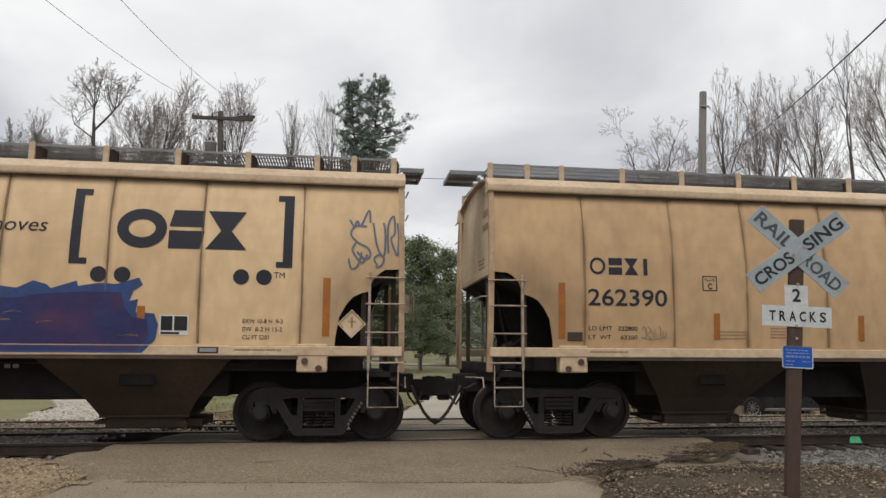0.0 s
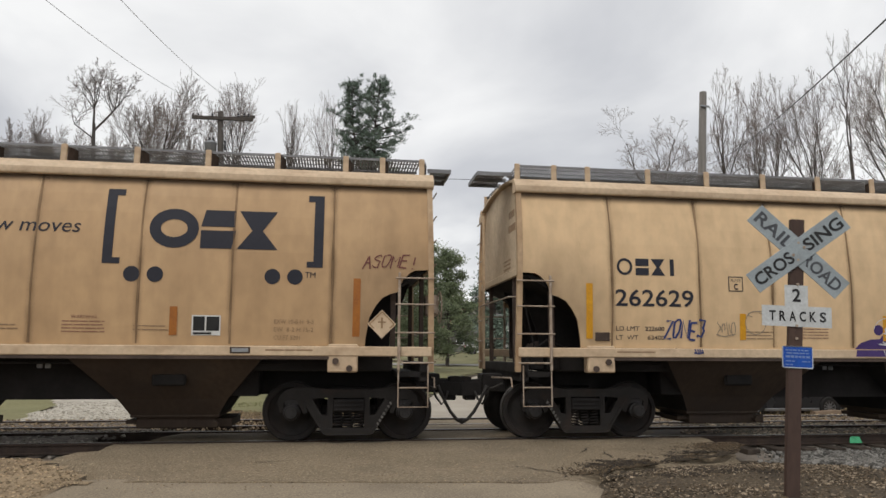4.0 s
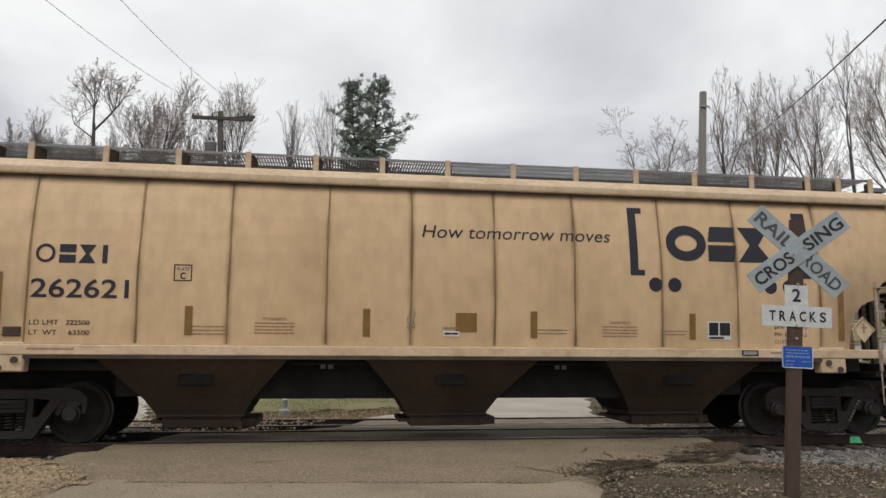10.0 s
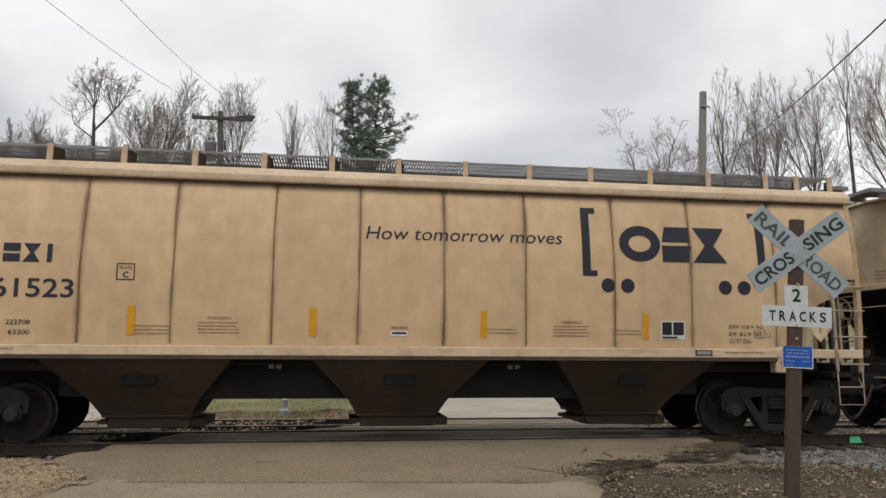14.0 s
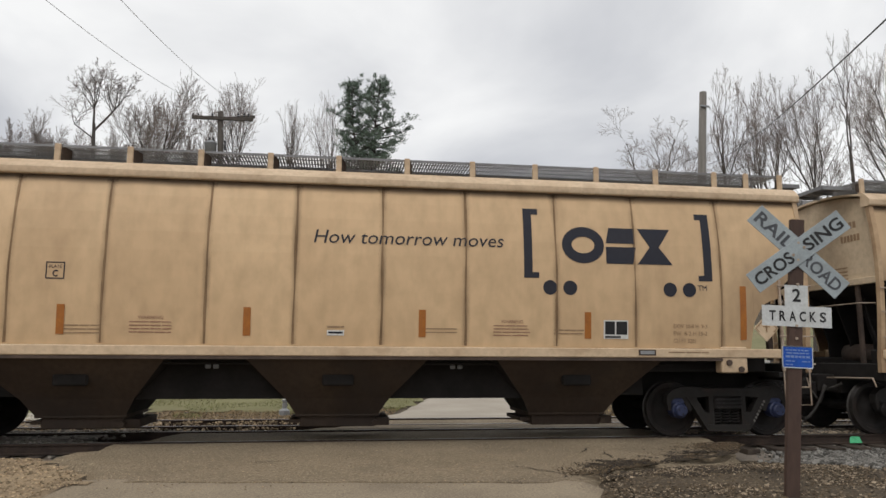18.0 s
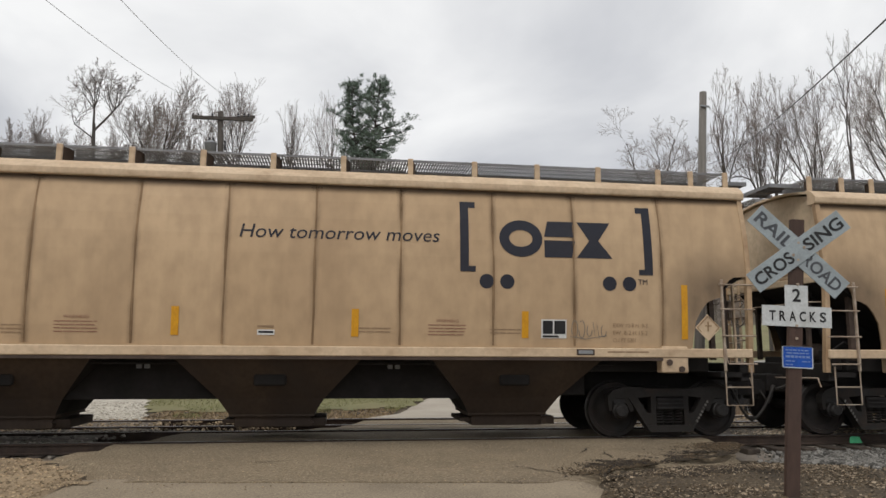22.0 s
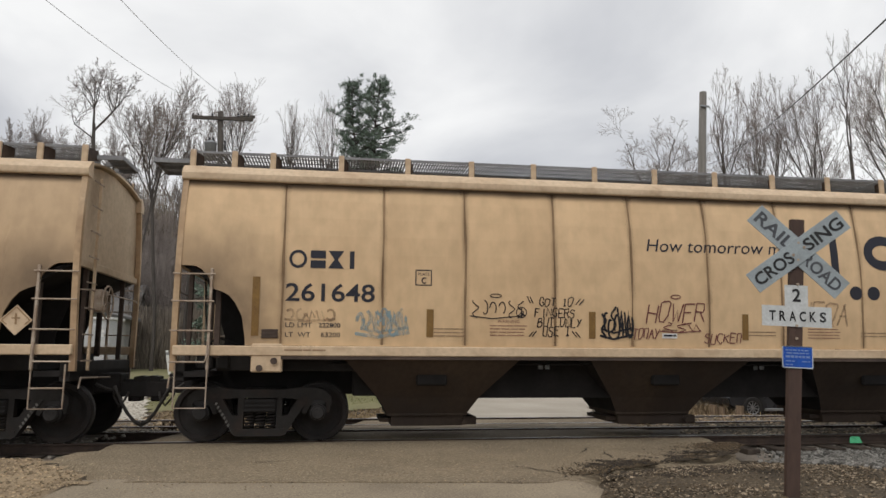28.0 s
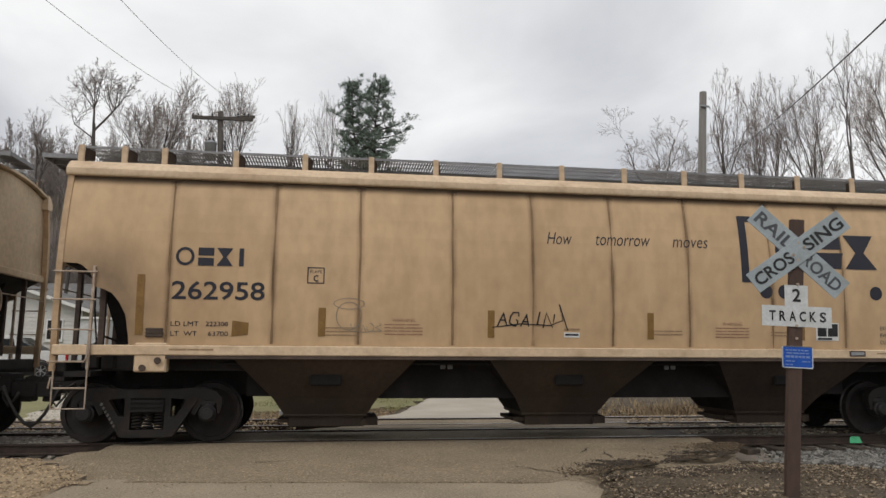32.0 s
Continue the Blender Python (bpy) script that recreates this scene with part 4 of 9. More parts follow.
        bmesh.ops.recalc_face_normals(bm, faces=bm.faces)
        part("end_sheet", bm, M["beige_end"], car, "weathered beige end sheet")
        bm = bmesh.new()
        box(bm, min(s * 7.80, s * 7.86), max(s * 7.80, s * 7.86), -1.55, 1.55, 2.66, 2.78, 0.01)
        part("end_beam", bm, M["beige_end"], car)
        # the end recess's shade is put into the slope sheet's colour
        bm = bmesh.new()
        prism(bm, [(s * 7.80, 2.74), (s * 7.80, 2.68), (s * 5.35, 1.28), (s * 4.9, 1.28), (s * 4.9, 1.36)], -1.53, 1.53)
        part("slope_sheet", bm, M["void"], car, "end slope sheet with the recess shade painted in")
        # gusset plates under the slope, with a round cut-out, near-black for the recess shade
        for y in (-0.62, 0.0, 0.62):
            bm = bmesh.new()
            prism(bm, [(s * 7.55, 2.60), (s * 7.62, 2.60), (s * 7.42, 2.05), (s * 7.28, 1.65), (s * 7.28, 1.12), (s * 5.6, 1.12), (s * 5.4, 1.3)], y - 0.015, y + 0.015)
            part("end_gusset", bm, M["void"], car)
        # corner posts and inner posts
        for y in (-1.53, 1.53):
            bm = bmesh.new()
            pts = [(1.10 + 0.254 * k, 0) for k in range(13)]
            sy = -1 if y < 0 else 1
            rings = []
            for z, _ in pts:
                tp = 0.042 * (z - 1.1) / 3.05
                rings.append([bm.verts.new((s * (dx - tp), sy * (half_width(z) + 0.014 + dy), z)) for dx, dy in ((7.835, 0.0), (7.92, 0.0), (7.92, -0.09), (7.835, -0.09))])
            for lo, hi in zip(rings, rings[1:]):
                for k in range(4):
                    bm.faces.new((lo[k], lo[(k + 1) % 4], hi[(k + 1) % 4], hi[k]))
            bm.faces.new(rings[0]), bm.faces.new(rings[-1])
            bmesh.ops.recalc_face_normals(bm, faces=bm.faces)
            part("corner_post", bm, M["beige_post"], car)
            bm = bmesh.new()
            box(bm, s * 7.28 - 0.04, s * 7.28 + 0.04, y * 0.9 - 0.04, y * 0.9 + 0.04, 1.3, 2.5)
            part("inner_post", bm, M["grime"], car)
        for y in (-0.95, 0.95):
            bm = bmesh.new()
            box(bm, s * 7.78 - 0.035, s * 7.78 + 0.035, y - 0.035, y + 0.035, 1.1, 2.7, 0.006)
            part("end_post", bm, M["grime"], car)
        for z in (2.3,):
            part("end_handrail", tube(bmesh.new(), [(s * 7.9, -1.5, z), (s * 7.95, -1.2, z + 0.02), (s * 7.95, 1.2, z + 0.02), (s * 7.9, 1.5, z)], 0.012, 6), M["rung"], car)
        # end sill, draft gear and coupler
        bm = bmesh.new()
        box(bm, min(s * 7.35, s * 7.85), max(s * 7.35, s * 7.85), -1.5, 1.5, 1.02, 1.10)
        box(bm, min(s * 7.7, s * 7.85), max(s * 7.7, s * 7.85), -1.5, 1.5, 0.95, 1.25, 0.015)
        part("end_sill", bm, M["dark_steel"], car)
        bm = bmesh.new()
        box(bm, min(s * 7.75, s * 8.2), max(s * 7.75, s * 8.2), -0.24, 0.24, 0.72, 1.04, 0.02)
        part("draft_gear_pocket", bm, M["dark_steel"], car)
        bm = bmesh.new()
        box(bm, min(s * 8.15, s * 8.42), max(s * 8.15, s * 8.42), -0.09, 0.09, 0.78, 0.94, 0.02)
        prism(bm, [(s * 8.38, 0.70), (s * 8.38, 0.98), (s * 8.50, 1.0), (s * 8.64, 0.97), (s * 8.66, 0.74), (s * 8.5, 0.70)], -0.16 if s > 0 else -0.14, 0.06 if s > 0 else 0.17)
        part("coupler", bm, M["dark_steel"], car, "rusty dark knuckle coupler")
        bm = bmesh.new()
        tube(bm, [(s * 8.14, -0.36, 0.84), (s * 8.20, -0.36, 0.72), (s * 8.28, -0.36, 0.56), (s * 8.37, -0.34, 0.40), (s * 8.48, -0.32, 0.27), (s * 8.59, -0.30, 0.215)], [0.036, 0.029, 0.027, 0.027, 0.030, 0.038], 8)
        part("brake_hose", bm, M["rubber"], car, "sagging black air brake hose", smooth=True)
        bm = bmesh.new()
        tube(bm, [(s * 8.08, -0.2, 0.80), (s * 8.12, -0.26, 0.66), (s * 8.22, -0.3, 0.52), (s * 8.3, -0.3, 0.62), (s * 8.34, -0.24, 0.74)], 0.02, 6)
        tube(bm, [(s * 7.9, -0.5, 0.88), (s * 8.05, -0.42, 0.80), (s * 8.12, -0.36, 0.78)], 0.024, 6)
        part("air_pipe", bm, M["rubber"], car, smooth=True)
        bm = bmesh.new()
        box(bm, min(s * 8.2, s * 8.6), max(s * 8.2, s * 8.6), -0.2, -0.17, 0.66, 0.9, 0.01)
        box(bm, min(s * 8.3, s * 8.5), max(s * 8.3, s * 8.5), -0.14, 0.12, 0.58, 0.74, 0.02)
        part("coupler_carrier", bm, M["dark_steel"], car)
        bm = bmesh.new()
        tube(bm, [(s * 8.05, -0.3, 0.98), (s * 7.95, -1.35, 1.0), (s * 7.95, -1.42, 0.85)], 0.014, 6)
        part("uncoupling_lever", bm, M["rung"], car)
        # side ladders, both corners of the end
        for y in (-1.60, 1.60):
            sy = -1 if y < 0 else 1
            bm = bmesh.new()
            box(bm, s * 7.36 - 0.02, s * 7.36 + 0.02, min(y, y + sy * 0.05), max(y, y + sy * 0.05), 1.12, 2.64, 0.006)
            part("ladder_stile", bm, M["rung"], car)
            for z in (2.55, 2.14, 1.70):
                part("ladder_rung", tube(bmesh.new(), [(s * 7.30, y + sy * 0.055, z), (s * 7.92, y + sy * 0.055, z)], 0.013, 6), M["rung"], car)
            bm = bmesh.new()
            tube(bm, [(s * 7.37, y + sy * 0.03, 1.60), (s * 7.37, y + sy * 0.07, 1.30), (s * 7.40, y + sy * 0.07, 1.24), (s * 7.90, y + sy * 0.07, 1.24)], 0.014, 6)
            part("grab_iron", bm, M["rung"], car)
            bm = bmesh.new()
            tube(bm, [(s * 7.36, y + sy * 0.02, 1.2), (s * 7.36, y + sy * 0.02, 0.57), (s * 7.82, y + sy * 0.02, 0.57), (s * 7.82, y + sy * 0.02, 1.2)], 0.013, 6)
            tube(bm, [(s * 7.36, y + sy * 0.02, 0.86), (s * 7.82, y + sy * 0.02, 0.86)], 0.013, 6)
            part("stirrup_step", bm, M["rung"], car)
        # end ladder
        ye = -1.42 if s > 0 else 1.42
        yi = -1.0 if s > 0 else 1.0
        bm = bmesh.new()
        box(bm, s * 7.92 - 0.02, s * 7.92 + 0.02, yi - 0.025, yi + 0.025, 1.1, 4.1, 0.004)
        part("end_ladder_stile", bm, M["beige_trim"], car)
        for k in range(8):
            part("end_ladder_rung", tube(bmesh.new(), [(s * 7.96, ye, 1.25 + 0.39 * k), (s * 7.96, yi, 1.25 + 0.39 * k)], 0.012, 6), M["rung"], car)
        # jacking plates under the sill
        for y in (-1.585, 1.585):
            sy = -1 if y < 0 else 1
            bm = bmesh.new()
            box(bm, s * 6.51 - 0.23, s * 6.51 + 0.23, min(y, y - sy * 0.22), max(y, y + sy * 0.03) if y > 0 else max(y, y + 0.22), 1.09, 1.52, 0.02)
            jp = part("jacking_plate", bm, M["beige_trim"], car, "beige jacking plate with dark holes")
            for dx, dz in ((-0.11, 0.17), (0.10, 0.06)):
                part("jacking_hole", lathe(bmesh.new(), [(0.05, y + sy * 0.008), (0.05, y + sy * 0.034), (0.03, y + sy * 0.034)], "Y", 12, (s * (6.51 + dx * 1.0), 0, 1.09 + dz)), M["grime"], jp)
    # brake wheel and gear at one end, reservoir and valve at the other
    bm = bmesh.new()
    pts = [(8.10, -0.85 + 0.26 * math.cos(a), 2.15 + 0.26 * math.sin(a)) for a in [6.28319 * j / 20 for j in range(21)]]
    tube(bm, pts, 0.014, 6)
    for k in range(5):
        a = 6.28319 * k / 5
        tube(bm, [(8.06, -0.85, 2.15), (8.10, -0.85 + 0.26 * math.cos(a), 2.15 + 0.26 * math.sin(a))], 0.011, 5)
    box(bm, 7.85, 8.06, -1.0, -0.7, 2.0, 2.35, 0.03)
    part("brake_wheel", bm, M["rung"], car, "spoked hand brake wheel")
    bm = bmesh.new()
    lathe(bm, [(0.06, -0.45), (0.19, -0.40), (0.20, 0.0), (0.19, 0.40), (0.06, 0.45)], "Y", 14, (-7.15, -0.2, 1.42))
    part("air_reservoir", bm, M["grime"], car, smooth=True)
    bm = bmesh.new()
    box(bm, -7.6, -7.35, -1.2, -0.9, 1.12, 1.5, 0.03)
    box(bm, -7.3, -7.1, -1.25, -0.95, 1.12, 1.36, 0.03)
    tube(bm, [(-7.5, -1.1, 1.45), (-7.3, -1.2, 1.62), (-7.0, -1.1, 1.5), (-6.8, -0.9, 1.2)], 0.02, 6)
    tube(bm, [(-7.45, -1.0, 1.45), (-7.55, -0.9, 2.0), (-7.6, -0.8, 2.6)], 0.015, 6)
    part("brake_valve", bm, M["dark_steel"], car)
    # hoppers, gates, centre sill
    for i, cx in enumerate((-3.95, 0.01, 3.90)):
        bm = bmesh.new()
        lv = ((1.335, 1.43, 1.52), (0.66, 0.83, 0.86), (0.40, 0.67, 0.66))
        rings = []
        for z, hx, hy in lv:
            rings.append([bm.verts.new((cx + sx * hx, sy * hy, z)) for sx, sy in ((-1, -1), (1, -1), (1, 1), (-1, 1))])
        side, slope = [], []
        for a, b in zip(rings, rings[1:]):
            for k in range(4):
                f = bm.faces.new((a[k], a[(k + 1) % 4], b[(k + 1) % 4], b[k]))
                # slope faces get the near-black: their shade is painted in
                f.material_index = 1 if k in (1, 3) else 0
        bmesh.ops.recalc_face_normals(bm, faces=bm.faces)
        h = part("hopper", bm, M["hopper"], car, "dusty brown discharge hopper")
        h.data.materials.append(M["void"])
        bm = bmesh.new()
        box(bm, cx - 0.68, cx + 0.68, -0.66, 0.66, 0.36, 0.42, 0.01)
        box(bm, cx - 0.60, cx + 0.62, -0.58, 0.58, 0.19, 0.365, 0.01)
        box(bm, cx + 0.45, cx + 0.86, -0.52, 0.52, 0.20, 0.33, 0.008)
        box(bm, cx - 0.78, cx - 0.6, -0.5, 0.5, 0.25, 0.31)
        g = part("outlet_gate", bm, M["hopper"], h, "sliding outlet gate")
        bm = bmesh.new()
        tube(bm, [(cx + 0.62, -0.70, 0.26), (cx + 0.62, 0.70, 0.26)], 0.03, 8)
        lathe(bm, [(0.05, -0.72), (0.05, -0.66)], "Y", 8, (cx + 0.62, 0, 0.26))
        part("gate_shaft", bm, M["hopper"], h)
        for sy in (-1, 1):
            bm = bmesh.new()
            box(bm, cx - 0.25, cx + 0.25, min(sy * 1.16, sy * 1.25), max(sy * 1.16, sy * 1.25), 0.87, 1.07, 0.03)
            part("vibrator_bracket", bm, M["dark_steel"], h)
    bm = bmesh.new()
    box(bm, -7.8, 7.8, -0.33, 0.33, 0.70, 1.08)
    part("centre_sill", bm, M["dark_steel"], car, "dark centre sill")
    # sheets closing the gap between hoppers, its shade painted in, with two pale slots
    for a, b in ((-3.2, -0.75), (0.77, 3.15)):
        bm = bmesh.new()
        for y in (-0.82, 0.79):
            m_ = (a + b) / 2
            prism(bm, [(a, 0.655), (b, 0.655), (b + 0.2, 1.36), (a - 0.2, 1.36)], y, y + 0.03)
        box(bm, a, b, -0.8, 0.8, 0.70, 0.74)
        part("hopper_saddle", bm, M["void"], car, "near-black sheets painting the shade between two hoppers")
        # pale plates paint the daylight that leaks through two small holes
        for dx in (-0.06, 0.06):
            part("saddle_slot", box(bmesh.new(), m_ + dx - 0.05, m_ + dx + 0.04, -0.842, -0.82, 1.13, 1.20, 0.012), M["galv"], car, "pale plate painting the daylight through a slot")
    # added near-black blocks fill in the shade over the trucks
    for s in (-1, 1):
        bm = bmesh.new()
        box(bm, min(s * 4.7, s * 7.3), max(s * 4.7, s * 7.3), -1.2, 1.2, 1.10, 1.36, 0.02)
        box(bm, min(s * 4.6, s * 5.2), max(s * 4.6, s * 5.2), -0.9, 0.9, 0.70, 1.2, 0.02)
        part("end_hopper_frame", bm, M["void"], car, "near-black block painting the shade over the truck")
    bm = bmesh.new()
    tube(bm, [(-7.0, -0.9, 1.2), (-5.0, -1.32, 1.22), (5.0, -1.32, 1.22), (7.0, -0.9, 1.2)], 0.016, 6)
    part("brake_pipe", bm, M["dark_steel"], car)
    for cx in (-6.624, 6.624):
        bogie(car, cx)
    return car


# decals on the near side: flat shapes laid along the curved side
def on_side(verts, faces, box4, lift, shear=0.0):
    """(verts in a unit box, faces) -> bmesh on the near side over box4 = x0, z0, x1, z1."""
    x0, z0, x1, z1 = box4
    bm = bmesh.new()
    bv = []
    for u, v in verts:
        z = z0 + v * (z1 - z0)
        x = x0 + u * (x1 - x0) + shear * v * (z1 - z0)
        bv.append(bm.verts.new((x, -half_width(z) - lift, z)))
    for f in faces:
        try:
            bm.faces.new([bv[k] for k in f])
        except ValueError:
            pass
    for f in bm.faces:
        f.normal_update()
        if f.normal.y > 0:
            f.normal_flip()
    return bm


def word(car, name, txt, box4, mat_, lift=0.006, shear=0.0, label=""):
    vs, fs = LETTERS[txt]
    return part(name, on_side(vs, fs, box4, lift, shear), mat_, car, label)


def clipped(o, z, above):
    """The part of an outline above or below the height z."""
    out = []
    for (xa, za), (xb, zb) in zip(o, o[1:] + o[:1]):
        ina, inb = (za >= z) == above, (zb >= z) == above
        if ina:
            out.append((xa, za))
        if ina != inb:
            f = (z - za) / (zb - za)
            out.append((xa + f * (xb - xa), z))
    return out if len(out) > 2 else []


def shape(car, name, outlines, mat_, lift=0.006, label=""):
    """Outlines in car metres (x, z), each cut into a fan of strips no taller than 0.3 m where convex."""
    bm = bmesh.new()
    low = []
    for o in outlines:
        up = clipped(list(o), 1.495, True) if min(z for _, z in o) < 1.495 else o
        if up is not o:
            low.append(clipped(list(o), 1.48, False))
        if len(up) > 2:
            bm.faces.new([bm.verts.new((x, -half_width(z) - lift, z)) for x, z in up])
    bm.normal_update()
    bmesh.ops.triangulate(bm, faces=bm.faces, ngon_method="EAR_CLIP")
    for _ in range(2):
        es = [e for e in bm.edges if e.calc_length() > 0.35]
        if es:
            bmesh.ops.subdivide_edges(bm, edges=es, cuts=1)
    for v in bm.verts:
        v.co.y = -half_width(v.co.z) - lift
    flat = [bm.faces.new([bm.verts.new((x, -1.601 - lift * 0.5, max(z, 1.37))) for x, z in o]) for o in low if len(o) > 2]
    if flat:
        for f in flat:
            f.normal_update()
        bmesh.ops.triangulate(bm, faces=flat, ngon_method="EAR_CLIP")
    for f in bm.faces:
        f.normal_update()
        if f.normal.y > 0:
            f.normal_flip()
    return part(name, bm, mat_, car, label)


def stroke_quads(pts, w):
    """A painted line of width w as quads with mitred joins."""
    out = []
    left, right = [], []
    for i, (x, z) in enumerate(pts):
        a, b = pts[max(i - 1, 0)], pts[min(i + 1, len(pts) - 1)]
        dx, dz = b[0] - a[0], b[1] - a[1]
        ln = math.hypot(dx, dz) or 1
        nx, nz = -dz / ln * w / 2, dx / ln * w / 2
        left.append((x + nx, z + nz))
        right.append((x - nx, z - nz))
    for i in range(len(pts) - 1):
        out.append([left[i], left[i + 1], right[i + 1], right[i]])
    return out


def disc(cx, cz, r, n=20, ry=None):
    return [(cx + r * math.cos(6.28319 * k / n), cz + (ry or r) * math.sin(6.28319 * k / n)) for k in range(n)]


def ring_quads(cx, cz, rx, rz, t, n=24, a0=0.0, a1=6.28319):
    p = [a0 + (a1 - a0) * k / n for k in range(n + 1)]
    return [[(cx + rx * math.cos(a), cz + rz * math.sin(a)), (cx + rx * math.cos(b), cz + rz * math.sin(b)),
             (cx + (rx - t) * math.cos(b), cz + (rz - t) * math.sin(b)), (cx + (rx - t) * math.cos(a), cz + (rz - t) * math.sin(a))]
            for a, b in zip(p, p[1:])]


def rect(x0, z0, x1, z1):
    return [(x0, z0), (x1, z0), (x1, z1), (x0, z1)]


CARS = (
    # fleet number, load limit, light weight, reflector strip, slogan spread, extra bearing colour
    dict(no="262345", ld="222600", lt="63400", strip="orange", seen=False, lift=0.07, slogan=(-0.5, 0.06), paint="bright"),
    dict(paint="dark", no="262390", ld="222800", lt="63200", strip="orange", slogan=(-0.50, 0.06), lift=0.085),
    dict(no="262629", ld="222600", lt="63400", strip="yellow", slogan=(-0.56, 0.14), lift=0.09, paint="bright"),
    dict(no="262621", ld="222500", lt="63500", strip="brown", slogan=(-0.53, 0.13), lift=0.08),
    dict(no="261523", ld="222700", lt="63300", strip="yellow", slogan=(-0.60, 0.08), lift=0.05, dx=0.05),
    dict(no="261621", ld="222800", lt="63200", strip="orange"),
    dict(no="261430", ld="222900", lt="63100", strip="yellow", paint="dusty", slogan=(-0.50, 0.06), lift=0.08),
    dict(no="261389", ld="222900", lt="63100", strip="yellow", slogan=(-0.45, 0.12), lift=0.08, dx=0.03, paint="dusty"),
    dict(no="261648", ld="222800", lt="63200", strip="brown", paint="fair"),
    dict(no="262958", ld="222300", lt="63700", strip="brown", paint="tan"),
)
WORDS = ["How tomorrow moves", "How", "tomorrow", "moves", "TM", "EXW 10-8 H  9-3", "EW  8-2 H 15-2", "CU FT 5201", "PLATE", "C", "WARNING", "LD LMT", "LT  WT",
         "GOT 10", "FINGERS", "BUT ONLY", "USE 1", "TODAY", "SUCKED", "RAIL", "ROAD", "CROS", "SING", "2", "T", "R", "A", "C", "K", "S"]
prepare_letters(WORDS + [d[k] for d in CARS for k in ("no", "ld", "lt")])


def logo(car, dz):
    """The railway's mark as plain shapes: brackets, a ring, two slabs, an hourglass and four dots."""
    ink = M["ink"]

    def up(o):
        return [(x, z + dz) for x, z in o]
    shape(car, "logo_bracket", [up(rect(2.93, 2.60, 3.07, 3.75)), up(rect(3.07, 3.65, 3.18, 3.75)), up(rect(3.07, 2.60, 3.18, 2.69))], ink)
    shape(car, "logo_bracket", [up(rect(6.02, 2.60, 6.165, 3.75)), up(rect(5.92, 3.65, 6.02, 3.75)), up(rect(5.92, 2.60, 6.02, 2.69))], ink)
    shape(car, "logo_ring", [up(q) for q in ring_quads(3.93, 3.16, 0.36, 0.305, 0.165)], ink)
    shape(car, "logo_slab", [up([(4.32, 3.20), (4.82, 3.20), (4.82, 3.46), (4.38, 3.46)]), up([(4.32, 2.86), (4.78, 2.86), (4.84, 3.14), (4.32, 3.14)])], ink)
    shape(car, "logo_hourglass", [up([(4.86, 2.86), (5.47, 2.86), (5.24, 3.15), (5.08, 3.15)]), up([(5.08, 3.15), (5.24, 3.15), (5.45, 3.46), (4.88, 3.46)])], ink)
    for x in (3.36, 3.695, 5.41, 5.75):
        shape(car, "logo_dot", [up(disc(x, 2.45, 0.118))], ink)


def reporting_marks(car, dx):
    """The owner's mark over the fleet number, as plain shapes of its size."""
    ink = M["ink"]
    z0, z1 = 2.68, 2.955
    shape(car, "owner_mark", ring_quads(-6.15 + dx, (z0 + z1) / 2, 0.135, 0.14, 0.042), ink)
    shape(car, "owner_mark", [rect(-5.96 + dx, 2.835, -5.73 + dx, 2.955), rect(-5.96 + dx, 2.68, -5.73 + dx, 2.80)], ink)
    shape(car, "owner_mark", [[(-5.69 + dx, z0), (-5.45 + dx, z0), (-5.545 + dx, 2.818), (-5.595 + dx, 2.818)], [(-5.595 + dx, 2.818), (-5.545 + dx, 2.818), (-5.45 + dx, z1), (-5.69 + dx, z1)]], ink)
    shape(car, "owner_mark", [rect(-5.36 + dx, z0, -5.29 + dx, z1)], ink)


def lines(x0, z0, x1, rows, gap, h, rng):
    """Bars for small stencilled print that cannot be read."""
    out = []
    for k in range(rows):
        x = x0
        z = z0 - gap * k
        while x < x1 - 0.04:
            w = min(rng.uniform(0.08, 0.3), x1 - x)
            out.append(rect(x, z, x + w, z + h))
            x += w + 0.014
    return out


